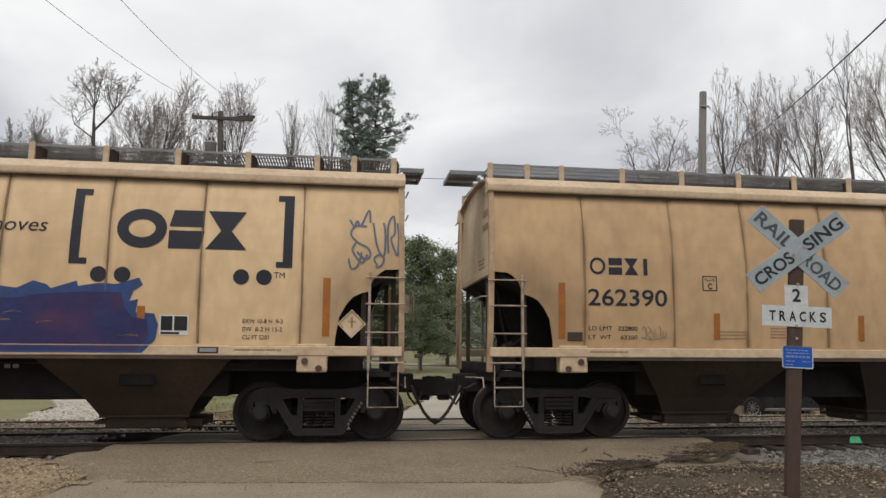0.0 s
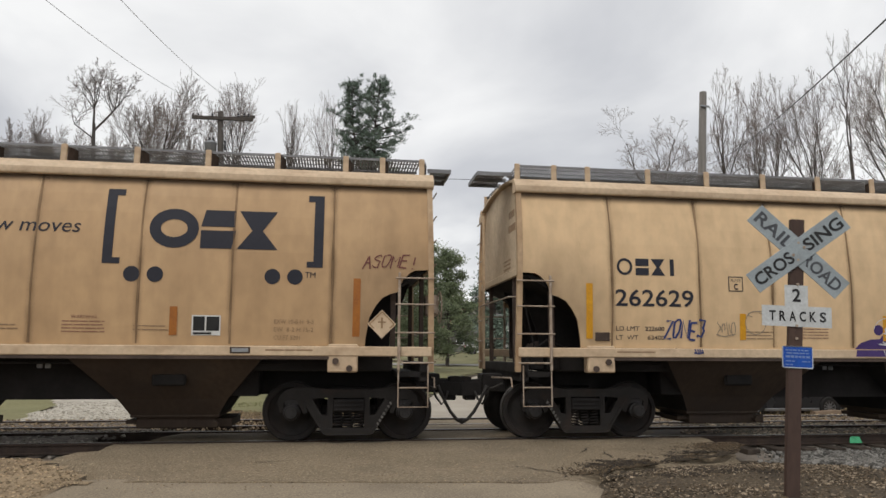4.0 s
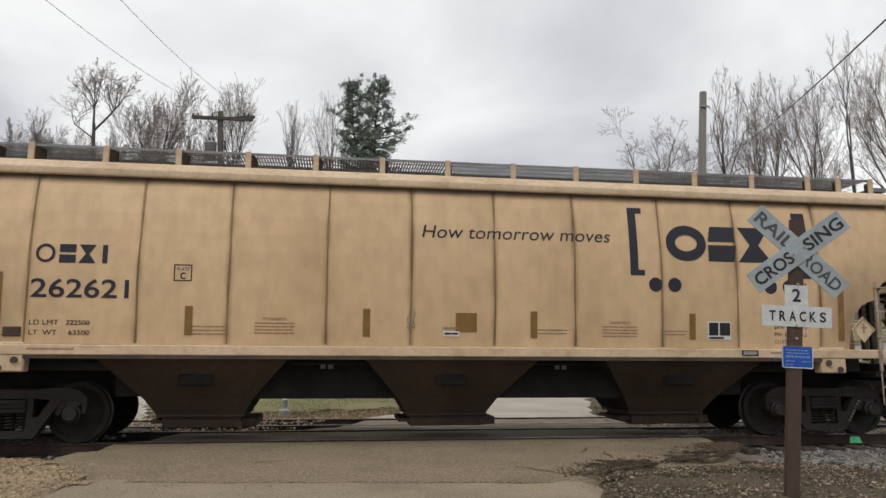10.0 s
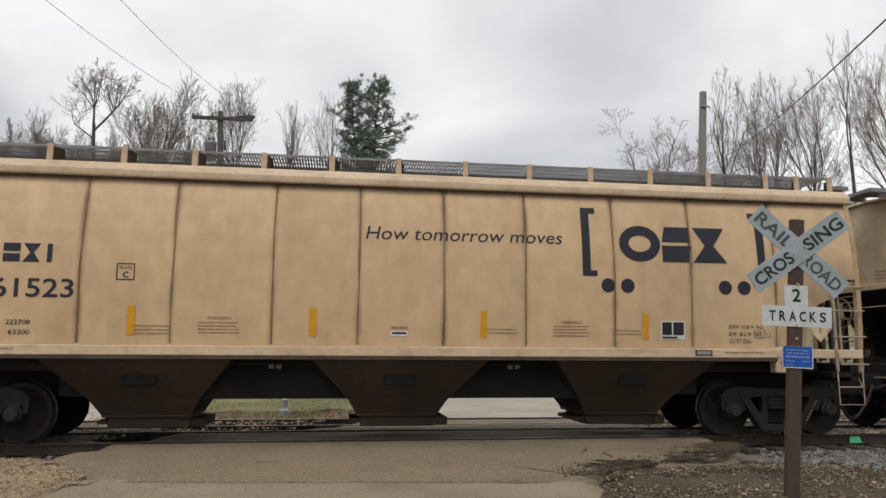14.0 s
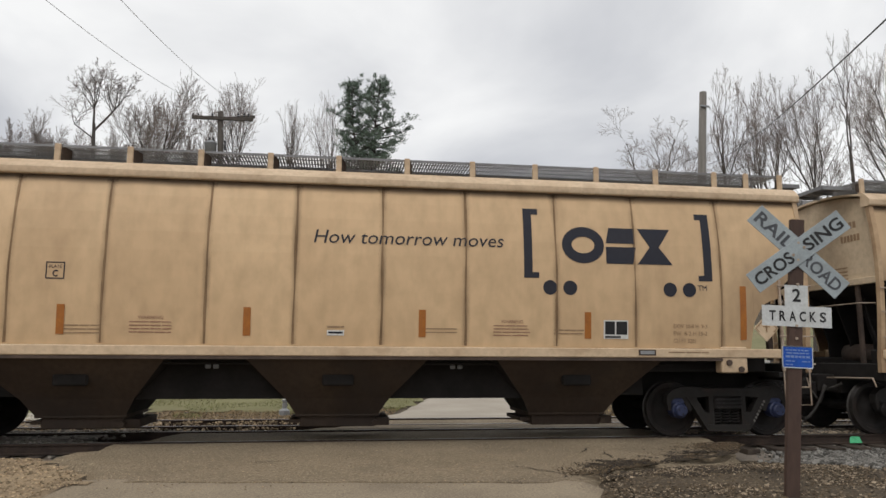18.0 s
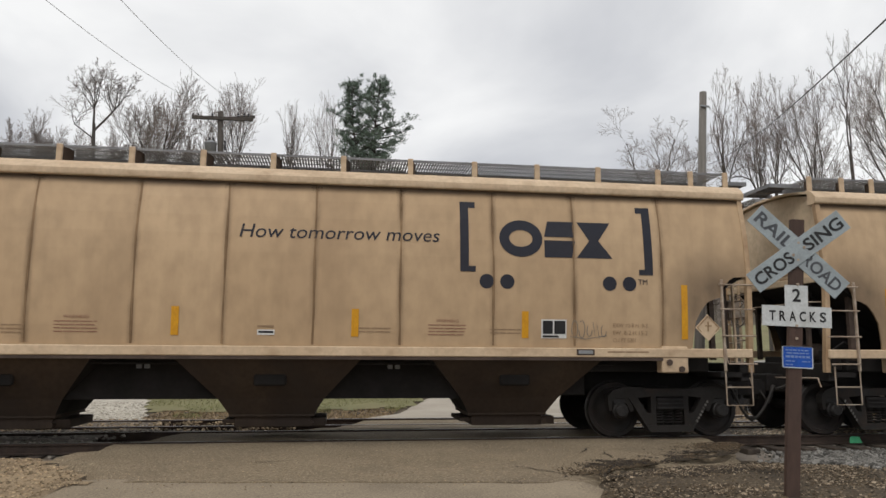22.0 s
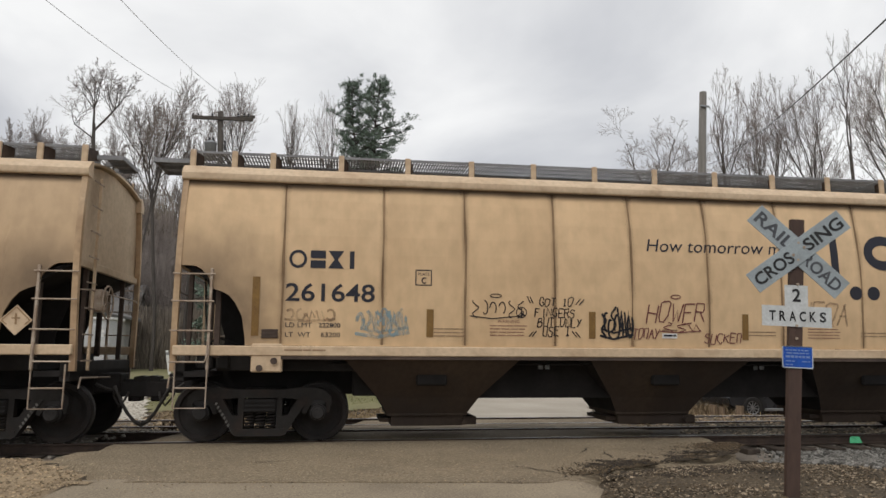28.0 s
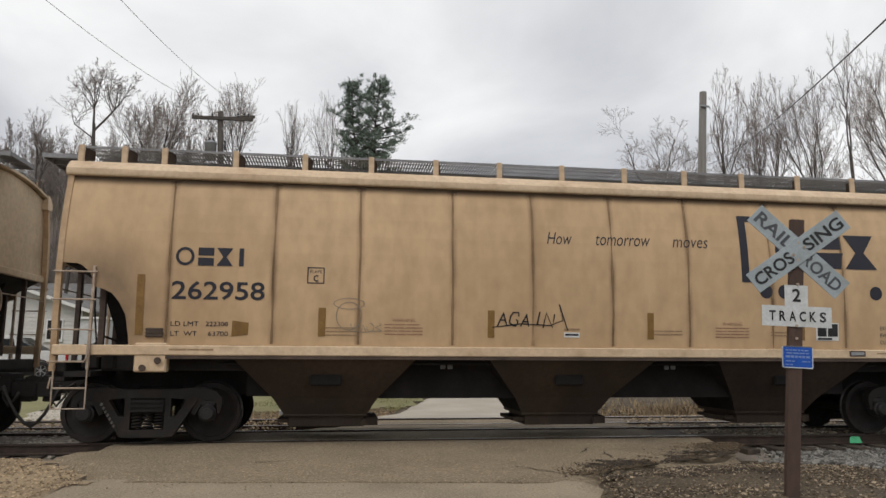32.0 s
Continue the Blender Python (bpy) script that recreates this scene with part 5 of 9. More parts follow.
def lettering(car, d, n):
    rng = random.Random(100 + n)
    logo(car, d.get("lift", 0.0))
    if d.get("seen", True):
        reporting_marks(car, d.get("dx", 0.0) + 0.06)
        word(car, "fleet_number", d["no"], (-6.26 + d.get("dx", 0.0), 2.165, -4.90 + d.get("dx", 0.0), 2.445), M["ink"], label="dark fleet number")
        word(car, "load_stencil", "LD LMT", (-6.25, 1.77, -5.85, 1.84), M["ink"])["kind"] = "stuff"
        word(car, "load_stencil", d["ld"], (-5.75, 1.77, -5.42, 1.84), M["ink"])
        word(car, "weight_stencil", "LT  WT", (-6.25, 1.625, -5.87, 1.695), M["ink"])
        word(car, "weight_stencil", d["lt"], (-5.71, 1.625, -5.42, 1.695), M["ink"])
    if n == 9:
        word(car, "slogan", "How", (-0.45, 3.16, -0.05, 3.36), M["ink"], shear=0.2)
        word(car, "slogan", "tomorrow", (0.36, 3.16, 1.30, 3.33), M["ink"], shear=0.2)
        word(car, "slogan", "moves", (1.72, 3.16, 2.33, 3.30), M["ink"], shear=0.2)
    else:
        sx, sz = d.get("slogan", (-0.42, 0.0))
        word(car, "slogan", "How tomorrow moves", (sx, 3.08 + sz, 2.58, 3.29 + sz), M["ink"], shear=0.2, label="dark italic slogan")
    word(car, "logo_note", "TM", (5.90, 2.44 + d.get("lift", 0.0), 6.06, 2.53 + d.get("lift", 0.0)), M["ink"])
    for t, z in (("EXW 10-8 H  9-3", 1.83), ("EW  8-2 H 15-2", 1.71), ("CU FT 5201", 1.59)):
        word(car, "size_stencil", t, (5.46, z - 0.01, 6.05 if t[0] != "C" else 5.85, z + 0.055), M["ink_pale"] if n in (1, 5, 6) else M["ink"])["kind"] = "stuff"
    # reflector strips
    st = M["strip_" + d["strip"]]
    for x, z in ((-6.70, 2.53), (-4.03, 2.07), (-1.38, 2.065), (1.29, 2.06), (3.99, 2.06), (6.70, 2.53)):
        shape(car, "reflector_strip", [rect(x - 0.055, 1.635, x + 0.055, z)], st, 0.008)
    # plate-C box
    shape(car, "plate_box", [rect(-4.27, 2.44, -4.01, 2.455), rect(-4.27, 2.675, -4.01, 2.69), rect(-4.27, 2.455, -4.255, 2.675), rect(-4.025, 2.455, -4.01, 2.675)], M["ink"])
    word(car, "plate_letter", "C", (-4.175, 2.47, -4.10, 2.57), M["ink"])
    word(car, "plate_word", "PLATE", (-4.225, 2.60, -4.05, 2.645), M["ink"])
    # lube data box
    b = shape(car, "data_panel", [rect(4.255, 1.635, 4.675, 1.935)], M["white"], 0.006, "white data panel with black fields")
    shape(car, "data_field", [rect(4.28, 1.705, 4.445, 1.915)], M["sign_black"], 0.011)
    shape(car, "data_field", [rect(4.47, 1.705, 4.655, 1.915)], M["sign_black"], 0.011)
    shape(car, "data_field", [rect(4.28, 1.65, 4.545, 1.68)], M["sign_black"], 0.011)
    # warnings and small print
    for x in (-2.95, 2.55):
        word(car, "warning", "WARNING", (x, 1.87, x + 0.36, 1.92), M["ink_brown"])
        shape(car, "warning_print", lines(x - 0.12, 1.82, x + 0.48, 4, 0.05, 0.014, rng), M["ink_brown"])
    for x in (-3.97, 1.34, 3.42):
        shape(car, "stencil_print", lines(x, 1.76, x + 0.5, 3 if x < 0 else 2, 0.055, 0.016, rng), M["ink_pale"])
    shape(car, "builders_tag", [rect(-0.18, 1.65, 0.08, 1.73)], M["white"], 0.007)
    shape(car, "builders_tag_print", lines(-0.16, 1.68, 0.06, 1, 0.05, 0.03, rng), M["ink"], 0.011)
    shape(car, "builders_tag_print", lines(-0.18, 1.77, 0.08, 1, 0.05, 0.025, rng), M["ink_pale"], 0.008)
    # card holder beside the corner, placard diamond at the other end, sill plate
    bm = bmesh.new()
    box(bm, -6.60, -6.36, -1.575, -1.545, 1.60, 1.74, 0.006)
    for z in (1.62, 1.67, 1.72):
        box(bm, -6.61, -6.35, -1.585, -1.56, z - 0.006, z + 0.006)
    part("card_holder", bm, M["grime"], car)
    bm = bmesh.new()
    cx, cz, r = 7.095, 1.83, 0.222
    y = -half_width(cz) - 0.03
    prism(bm, [(cx - r, cz), (cx, cz - r), (cx + r, cz), (cx, cz + r)], y, y + 0.012)
    pl = part("placard", bm, M["beige_trim"], car, "diamond placard holder")
    shape(car, "placard_line", [q for a, b in zip(((cx - .19, cz), (cx, cz - .19), (cx + .19, cz), (cx, cz + .19)), ((cx, cz - .19), (cx + .19, cz), (cx, cz + .19), (cx - .19, cz)))
                                for q in stroke_quads([a, b], 0.018)] + [rect(cx - 0.015, cz - 0.12, cx + 0.015, cz + 0.10), rect(cx - 0.06, cz + 0.02, cx + 0.06, cz + 0.04)], M["seam"], 0.036)
    bm = bmesh.new()
    box(bm, 4.86, 5.10, -1.612, -1.598, 1.39, 1.445, 0.003)
    part("sill_plate", bm, M["galv"], car)
    bm = bmesh.new()
    box(bm, 4.83, 5.13, -1.606, -1.595, 1.37, 1.465, 0.003)
    part("sill_plate_frame", bm, M["grime"], car)
    bm = bmesh.new()
    for q in lines(5.35, 1.41, 6.05, 1, 0.05, 0.025, rng) + lines(-6.25, 1.41, -5.6, 1, 0.05, 0.025, rng):
        box(bm, q[0][0], q[1][0], -1.603, -1.598, q[0][1], q[2][1])
    part("sill_print", bm, M["ink_pale"], car)
    # owner's mark and number on the end sheet
    bm = bmesh.new()
    for k in range(4):
        box(bm, -7.806, -7.799, -0.75 - 0.10 * k, -0.68 - 0.10 * k, 3.72, 3.84)
    for k in range(6):
        box(bm, -7.806, -7.799, -0.70 - 0.085 * k, -0.64 - 0.085 * k, 3.48, 3.60)
    for k in range(4):
        box(bm, -7.806, -7.799, -0.75, -0.25, 3.0 - 0.07 * k, 3.02 - 0.07 * k)
    part("end_print", bm, M["ink_pale"], car)["kind"] = "stuff"


PITCH = 17.1544
# couplers running in and out: metres by which the cars hang back
SLACK = ((0.0, 0.0), (15.0, 0.0), (22.5, 0.10), (25.3, 0.095), (28.6, 0.038), (40.0, 0.05))


def travelled(t):
    """Metres that the train has rolled at t seconds."""
    u = t / 10
    slack = 0.0
    for (ta, a), (tb, b) in zip(SLACK, SLACK[1:]):
        if ta <= t <= tb:
            slack = a + (b - a) * smooth(ta, tb, t)
    return -slack + sum(c * u ** (k + 1) for k, c in enumerate((41.406071, -0.076885, 2.870527, -1.836231, 0.415435, -0.011768, -0.004724)))


def car_x(n, t):
    return 10.226 + (n - 1) * PITCH - travelled(t)


cars = [hopper_car()]
for n in range(1, 10):
    cars.append(copy_thing(cars[0], pose(0, 0, 0)))
for n, (c, d) in enumerate(zip(cars, CARS)):
    c.matrix_basis = pose(car_x(n, 0.0), 0, 0)
    lettering(c, d, n)
    coat = d.get("paint")
    if coat:
        for o in c.children:
            if o.name.startswith("side_panel"):
                o.material_slots[0].link = "OBJECT"
                o.material_slots[0].material = M["beige_" + coat]
# one car has blue bearing caps
for o in cars[5].children_recursive:
    if o.name.startswith("bearing"):
        o.material_slots[0].link = "OBJECT"
        o.material_slots[0].material = M["cap_blue"]
wheelsets = []
first = wheelset(cars[0], AXLES[0])
for c in cars:
    for x in AXLES:
        if c is cars[0] and x == AXLES[0]:
            wheelsets.append((first, x))
            continue
        w = copy_thing(first, pose(x, 0, WHEEL_R))
        w.parent = c
        wheelsets.append((w, x))
# ---- graffiti: sprayed shapes on the cars' near sides ----
def tag_strokes(x0, z0, x1, z1, loops, seed):
    """A looping scrawl that fills a box."""
    rng = random.Random(seed)
    out = []
    w = (x1 - x0) / loops
    for k in range(loops):
        cx = x0 + (k + 0.5) * w
        pts = []
        kind = rng.randrange(4)
        h = z1 - z0
        ph = rng.uniform(0, 6.28)
        if kind == 0:
            for j in range(13):
                a = ph + 5.2 * j / 12
                pts.append((cx + 0.42 * w * math.cos(a), z0 + h * (0.5 + 0.42 * math.sin(a))))
        elif kind == 1:
            for j in range(9):
                f = j / 8
                pts.append((cx + w * (0.35 * math.sin(9 * f + ph)), z0 + h * (0.05 + 0.9 * f)))
        elif kind == 2:
            pts = [(cx - 0.45 * w, z0 + h * rng.uniform(0.6, 1)), (cx - 0.1 * w, z0 + h * 0.1), (cx + 0.1 * w, z0 + h * 0.8), (cx + 0.45 * w, z0 + h * rng.uniform(0, 0.3))]
        else:
            for j in range(10):
                a = ph + 4.0 * j / 9
                r = 0.2 + 0.25 * j / 9
                pts.append((cx + r * w * math.cos(a), z0 + h * (0.5 + r * math.sin(a))))
        out.append(pts)
    out.append([(x0 - 0.1 * w, z0 + 0.15 * (z1 - z0)), (x0 + 0.4 * (x1 - x0), z0 + 0.02 * (z1 - z0)), (x1, z0 + 0.2 * (z1 - z0))])
    return out


def scrawl(n, name, box4, loops, width, mat_, seed, label=""):
    q = []
    for pts in tag_strokes(*box4, loops, seed):
        q += stroke_quads(pts, width)
    ob = shape(cars[n], name, q, M[mat_], 0.010, label)
    ob["kind"] = "stuff"
    return ob


# hand strokes of single letters in a unit box, strokes parted by spaces, points as two digits 0 to 9
STROKES = {
    "A": "0049 4990 1464", "B": "0009 0979675505 5585826000", "C": "877929070212507082", "D": "0009 0979867381600", "E": "9909 0900 0090 0575", "F": "0900 0989 0565",
    "G": "87792907021250708284 8454", "H": "0009 9099 0595", "I": "5950", "J": "9992705010", "K": "0900 9804 3590", "L": "090090", "M": "0009459990", "N": "00099099",
    "O": "39080210508397987939", "R": "0009 0979867505 4590", "S": "8879290716847270200102", "T": "0999 4940", "U": "0902107082 8299", "V": "094099", "W": "0920567099",
    "Y": "0945 9910", "Z": "09990090", "0": "39080210508397987939", "1": "274940 2070", "3": "0989655583600100", "!": "5953 5150", "X": "0990 9900", "P": "0009 0979867505", "8": "5529496755855020015",
}


def hand(n, name, text, box4, width, mat_, seed, label="", slant=0.15):
    """Letters drawn by hand with a spray can or marker."""
    rng = random.Random(seed)
    x0, z0, x1, z1 = box4
    w = (x1 - x0) / len(text)
    first = None
    for i, ch in enumerate(text):
        q = []
        up, big = rng.uniform(-0.08, 0.08), rng.uniform(0.82, 1.0)
        for st in STROKES.get(ch, "").split():
            pts = []
            for k in range(0, len(st) - 1, 2):
                u, v = int(st[k]) / 9, int(st[k + 1]) / 9
                u, v = u + rng.gauss(0, 0.035), v * big + up + rng.gauss(0, 0.03)
                pts.append((x0 + w * (i + 0.10 + 0.80 * u) + slant * v * (z1 - z0), z0 + v * (z1 - z0)))
            if len(pts) > 1:
                q += stroke_quads(pts, width)
        if q:
            first = shape(cars[n], name, q, M[mat_], 0.010, label if first is None else "")
    return first


def puff(cx, cz, r, n=6, seed=0):
    """A bubbly cloud outline."""
    rng = random.Random(seed)
    out = []
    for k in range(40):
        a = 6.28319 * k / 40
        out.append((cx + r * (1 + 0.13 * abs(math.sin(n * a / 2 + seed))) * math.cos(a), cz + r * 0.8 * (1 + 0.13 * abs(math.sin(n * a / 2 + seed))) * math.sin(a)))
    return out


def big_piece():
    c = cars[2]
    lo = 1.345
    shape(c, "purple_cloud", [[(-2.0, lo), (-1.97, 1.50), (-1.86, 1.60), (-1.68, 1.66), (-1.50, 1.67), (-1.40, 1.78), (-1.22, 1.85), (-0.94, 1.87), (-0.6, 1.6), (-0.6, lo)]], M["g_purple"], 0.006, "purple sprayed cloud")
    shape(c, "purple_cloud", [[(2.4, 1.80), (2.62, 1.87), (2.85, 1.92), (3.05, 1.90), (3.18, 1.78), (3.28, 1.68), (3.42, 1.74), (3.62, 1.70), (3.76, 1.56), (3.82, lo), (2.4, lo)]], M["g_purple"], 0.006)
    for x, z, r, s in ((0.55, 2.36, 0.24, 1), (1.56, 2.34, 0.23, 2), (2.22, 2.06, 0.22, 3), (-1.52, 1.82, 0.09, 4), (0.72, 2.50, 0.045, 5), (1.34, 2.47, 0.065, 6), (1.75, 2.47, 0.04, 7), (2.36, 2.20, 0.045, 8),
                       (3.30, 1.90, 0.06, 9), (0.30, 2.40, 0.035, 10), (2.44, 2.12, 0.03, 11)):
        shape(c, "purple_bubble", [puff(x, z, r, 6, s) if r > 0.1 else disc(x, z, r, 14)], M["g_purple"], 0.006)
    shape(c, "black_outline", [[(-0.96, lo), (-0.955, 1.92), (-0.72, 2.10), (-0.40, 2.345), (0.07, 2.375), (0.09, 2.28), (0.46, 2.32), (0.52, 2.26), (0.56, 2.33), (1.03, 2.35), (1.14, 2.37), (1.46, 2.36),
                                (1.54, 2.28), (1.58, 2.36), (2.09, 2.35), (2.02, 2.06), (2.30, 1.93), (2.60, 2.04), (2.74, 1.86), (3.16, lo)]], M["g_black"], 0.009, "black sprayed outline")
    pinks = ([(-0.79, 1.58), (-0.77, 2.06), (-0.42, 2.28), (0.04, 2.335), (0.03, 2.10), (-0.10, 1.93), (-0.22, 1.82), (0.10, 1.66), (0.14, 1.75), (0.05, 2.20), (0.41, 2.27), (0.67, 1.66), (0.76, lo), (-0.28, lo), (-0.42, 1.52)],
             [(0.62, 1.70), (0.66, 2.0), (0.59, 2.27), (0.99, 2.30), (0.90, 1.83), (1.08, 1.94), (1.16, 2.32), (1.41, 2.31), (1.40, 2.09), (1.49, 2.05), (1.47, 1.83), (1.70, lo), (1.17, lo), (1.10, 1.60), (0.72, 1.58)],
             [(1.52, 1.80), (1.63, 2.31), (2.03, 2.295), (1.86, 1.82), (2.12, 1.98), (2.29, 1.79), (2.55, 1.985), (2.95, lo), (2.35, lo), (2.28, 1.52), (1.98, lo), (1.72, lo)])
    for k, o in enumerate(pinks):
        shape(c, "pink_block", [o], M["g_pink"], 0.012, "pink sprayed block")
    inner = ([(-0.62, 1.66), (-0.60, 1.98), (-0.35, 2.16), (-0.10, 2.22), (-0.18, 2.02), (-0.36, 1.86), (-0.30, 1.70), (0.0, 1.57), (0.2, 1.62), (0.18, 2.10), (0.32, 2.16), (0.52, 1.62), (0.50, 1.56), (-0.3, 1.56)],
             [(0.76, 1.76), (0.78, 2.16), (0.86, 2.18), (0.80, 1.78), (1.14, 1.82), (1.26, 2.20), (1.32, 2.20), (1.32, 1.62), (0.80, 1.66)],
             [(1.66, 1.68), (1.76, 2.18), (1.86, 2.18), (1.74, 1.68), (2.10, 1.84), (2.26, 1.64), (2.52, 1.84), (2.70, 1.60), (2.4, 1.57), (2.1, 1.62), (1.9, 1.58)])
    for o in inner:
        shape(c, "light_pink_fill", [o], M["g_pink_light"], 0.015, "light pink fill")
    hl = []
    for pts in ([(-0.42, 2.29), (0.03, 2.345), (0.02, 2.12), (-0.22, 1.83), (0.08, 1.68)], [(0.06, 2.21), (0.42, 2.28), (0.68, 1.67), (0.75, 1.50)], [(0.60, 2.28), (1.0, 2.31), (0.92, 1.84), (1.08, 1.95)],
                [(1.16, 2.33), (1.42, 2.315), (1.41, 2.10), (1.50, 2.06), (1.48, 1.84), (1.70, 1.40)], [(1.64, 2.32), (2.05, 2.30), (1.88, 1.83)], [(2.30, 1.80), (2.56, 1.995), (2.94, 1.40)]):
        hl += stroke_quads(pts, 0.016)
    shape(c, "white_highlight", hl, M["g_white"], 0.018)
    for x, z, r in ((-0.12, 2.33, 0.05), (0.86, 2.30, 0.05), (0.66, 1.64, 0.055), (1.90, 2.30, 0.045), (1.47, 1.68, 0.045), (2.78, 1.64, 0.055)):
        shape(c, "white_spark", [disc(x, z, r, 14)], M["g_white"], 0.020)
    for k, (b4, lp) in enumerate((((-1.50, 1.56, -1.14, 1.72), 2), ((-1.42, 1.74, -1.2, 1.92), 2))):
        scrawl(2, "white_tag", b4, lp, 0.022, "g_white", 40 + k)
    for k, (txt, b4) in enumerate((("VHS", (-1.50, 1.38, -1.13, 1.49)), ("BEAVR", (3.16, 1.38, 3.70, 1.50)), ("NEIR", (2.94, 1.60, 3.28, 1.75)), ("NBOUT", (2.86, 1.77, 3.26, 1.90)))):
        hand(2, "painted_letter", txt, b4, 0.016, "g_white", 70 + k, "small white sprayed letters", 0.2)
    shape(c, "pale_arc", ring_quads(-1.35, 1.78, 0.27, 0.25, 0.012, 18, 0.3, 2.9) + ring_quads(3.0, 1.95, 0.25, 0.22, 0.012, 18, 0.2, 3.0), M["g_white"], 0.008)
    hand(2, "painted_letter", "ZONE3", (-5.44, 1.66, -4.72, 1.96), 0.035, "g_blue", 51, "blue sprayed tag")
    scrawl(2, "blue_tag", (-4.92, 1.40, -4.76, 1.50), 2, 0.025, "g_blue", 52)
    scrawl(2, "grey_tag", (-4.50, 1.68, -4.16, 1.95), 4, 0.012, "g_grey", 53)
    shape(c, "thin_doodle", ring_quads(-3.8, 1.92, 0.19, 0.20, 0.010, 20) + ring_quads(-3.72, 2.06, 0.22, 0.06, 0.010, 18, 0.2, 4.0), M["g_grey"], 0.008)
    hand(2, "painted_letter", "ZONE3", (5.38, 1.58, 6.05, 1.80), 0.03, "g_black", 54, "black marker tag")
    scrawl(2, "black_tag", (6.06, 1.58, 6.32, 1.84), 2, 0.022, "g_black", 65)
    scrawl(2, "thin_tag", (6.32, 1.9, 6.52, 2.1), 3, 0.008, "g_grey", 55)


big_piece()

# the lead car: a broad purple and blue wash and a blue scrawl by the ladder
lead = [(0.2, 1.345), (0.2, 2.25), (0.9, 2.38), (1.5, 2.30), (2.0, 2.33), (2.25, 2.30), (2.47, 2.41), (2.65, 2.36), (2.72, 2.30), (3.07, 2.42), (3.09, 2.34), (3.37, 2.39), (3.63, 2.38), (3.94, 2.48), (4.0, 2.37), (3.87, 2.28), (3.82, 2.13),
        (3.94, 2.16), (3.915, 1.97), (4.18, 1.95), (4.24, 1.79), (4.21, 1.57), (4.04, 1.345)]
shape(cars[0], "blue_wash", [lead], M["g_wash"], 0.006, "blue sprayed wash")
shape(cars[0], "indigo_fill", [[(0.3, 1.40), (0.3, 2.15), (0.9, 2.24), (1.6, 2.18), (2.2, 2.15), (2.6, 2.22), (3.2, 2.26), (3.7, 2.26), (3.75, 2.05), (3.86, 1.90), (4.08, 1.86), (4.10, 1.6), (3.95, 1.40)]], M["g_indigo"], 0.009, "dark indigo fill")
wash = []
rng_w = random.Random(8)
for k in range(16):
    x, z = rng_w.uniform(0.5, 3.7), rng_w.uniform(1.45, 2.2)
    wash += stroke_quads([(x, z), (x + 0.12, z + 0.03), (x + 0.25, z + 0.01)], 0.03)
shape(cars[0], "purple_streak", wash, M["g_faded"], 0.012)
bpy.data.objects["purple_streak"]["kind"] = "stuff"
CROWN = ([(7.03, 3.46), (7.1, 3.36), (7.15, 3.45), (7.2, 3.36), (7.33, 3.63), (7.35, 3.42)], [(7.3, 3.36), (7.12, 3.36), (7.05, 3.23), (7.16, 3.1), (7.31, 3.02), (7.36, 2.9), (7.27, 2.84), (7.15, 2.95)],
         [(7.13, 3.09), (7.08, 2.97), (7.22, 2.78), (7.31, 2.91)], [(7.02, 2.84), (7.07, 2.68), (7.17, 2.74), (7.22, 2.94)], [(7.4, 3.42), (7.46, 3.05), (7.57, 2.89), (7.59, 3.24), (7.56, 3.43)])
BARS = ([(7.64, 2.94), (7.63, 3.37), (7.72, 3.54), (7.74, 3.27), (7.68, 3.16), (7.77, 2.9)], [(7.78, 3.43), (7.80, 3.2), (7.79, 2.91)], [(7.47, 2.74), (7.42, 2.84), (7.49, 2.91), (7.57, 2.85), (7.53, 2.74), (7.44, 2.71)])


def rounded(pts, n=4):
    """A smooth line through the points."""
    out = []
    for i in range(len(pts) - 1):
        a, b, c, d = (pts[max(i - 1, 0)], pts[i], pts[i + 1], pts[min(i + 2, len(pts) - 1)])
        for k in range(n):
            u = k / n
            out.append(tuple(0.5 * (2 * b[j] + (c[j] - a[j]) * u + (2 * a[j] - 5 * b[j] + 4 * c[j] - d[j]) * u * u + (3 * b[j] - a[j] - 3 * c[j] + d[j]) * u ** 3) for j in (0, 1)))
    return out + [pts[-1]]


shape(cars[0], "blue_scrawl", [q for p in CROWN + BARS for q in stroke_quads(rounded(p), 0.030)], M["g_steelblue"], 0.010, "blue sprayed crown and letters")
hand(1, "painted_letter", "ASOME!", (6.77, 2.70, 7.62, 2.90), 0.02, "g_brown", 13, "brown tag over the end opening", 0.25)
scrawl(1, "thin_tag", (-5.35, 1.62, -4.92, 1.86), 5, 0.012, "g_grey", 14)
scrawl(3, "thin_tag", (-0.75, 1.75, -0.62, 2.05), 3, 0.012, "g_grey", 15)
shape(cars[3], "patch", [rect(0.02, 1.72, 0.36, 2.02)], M["strip_brown"], 0.005)
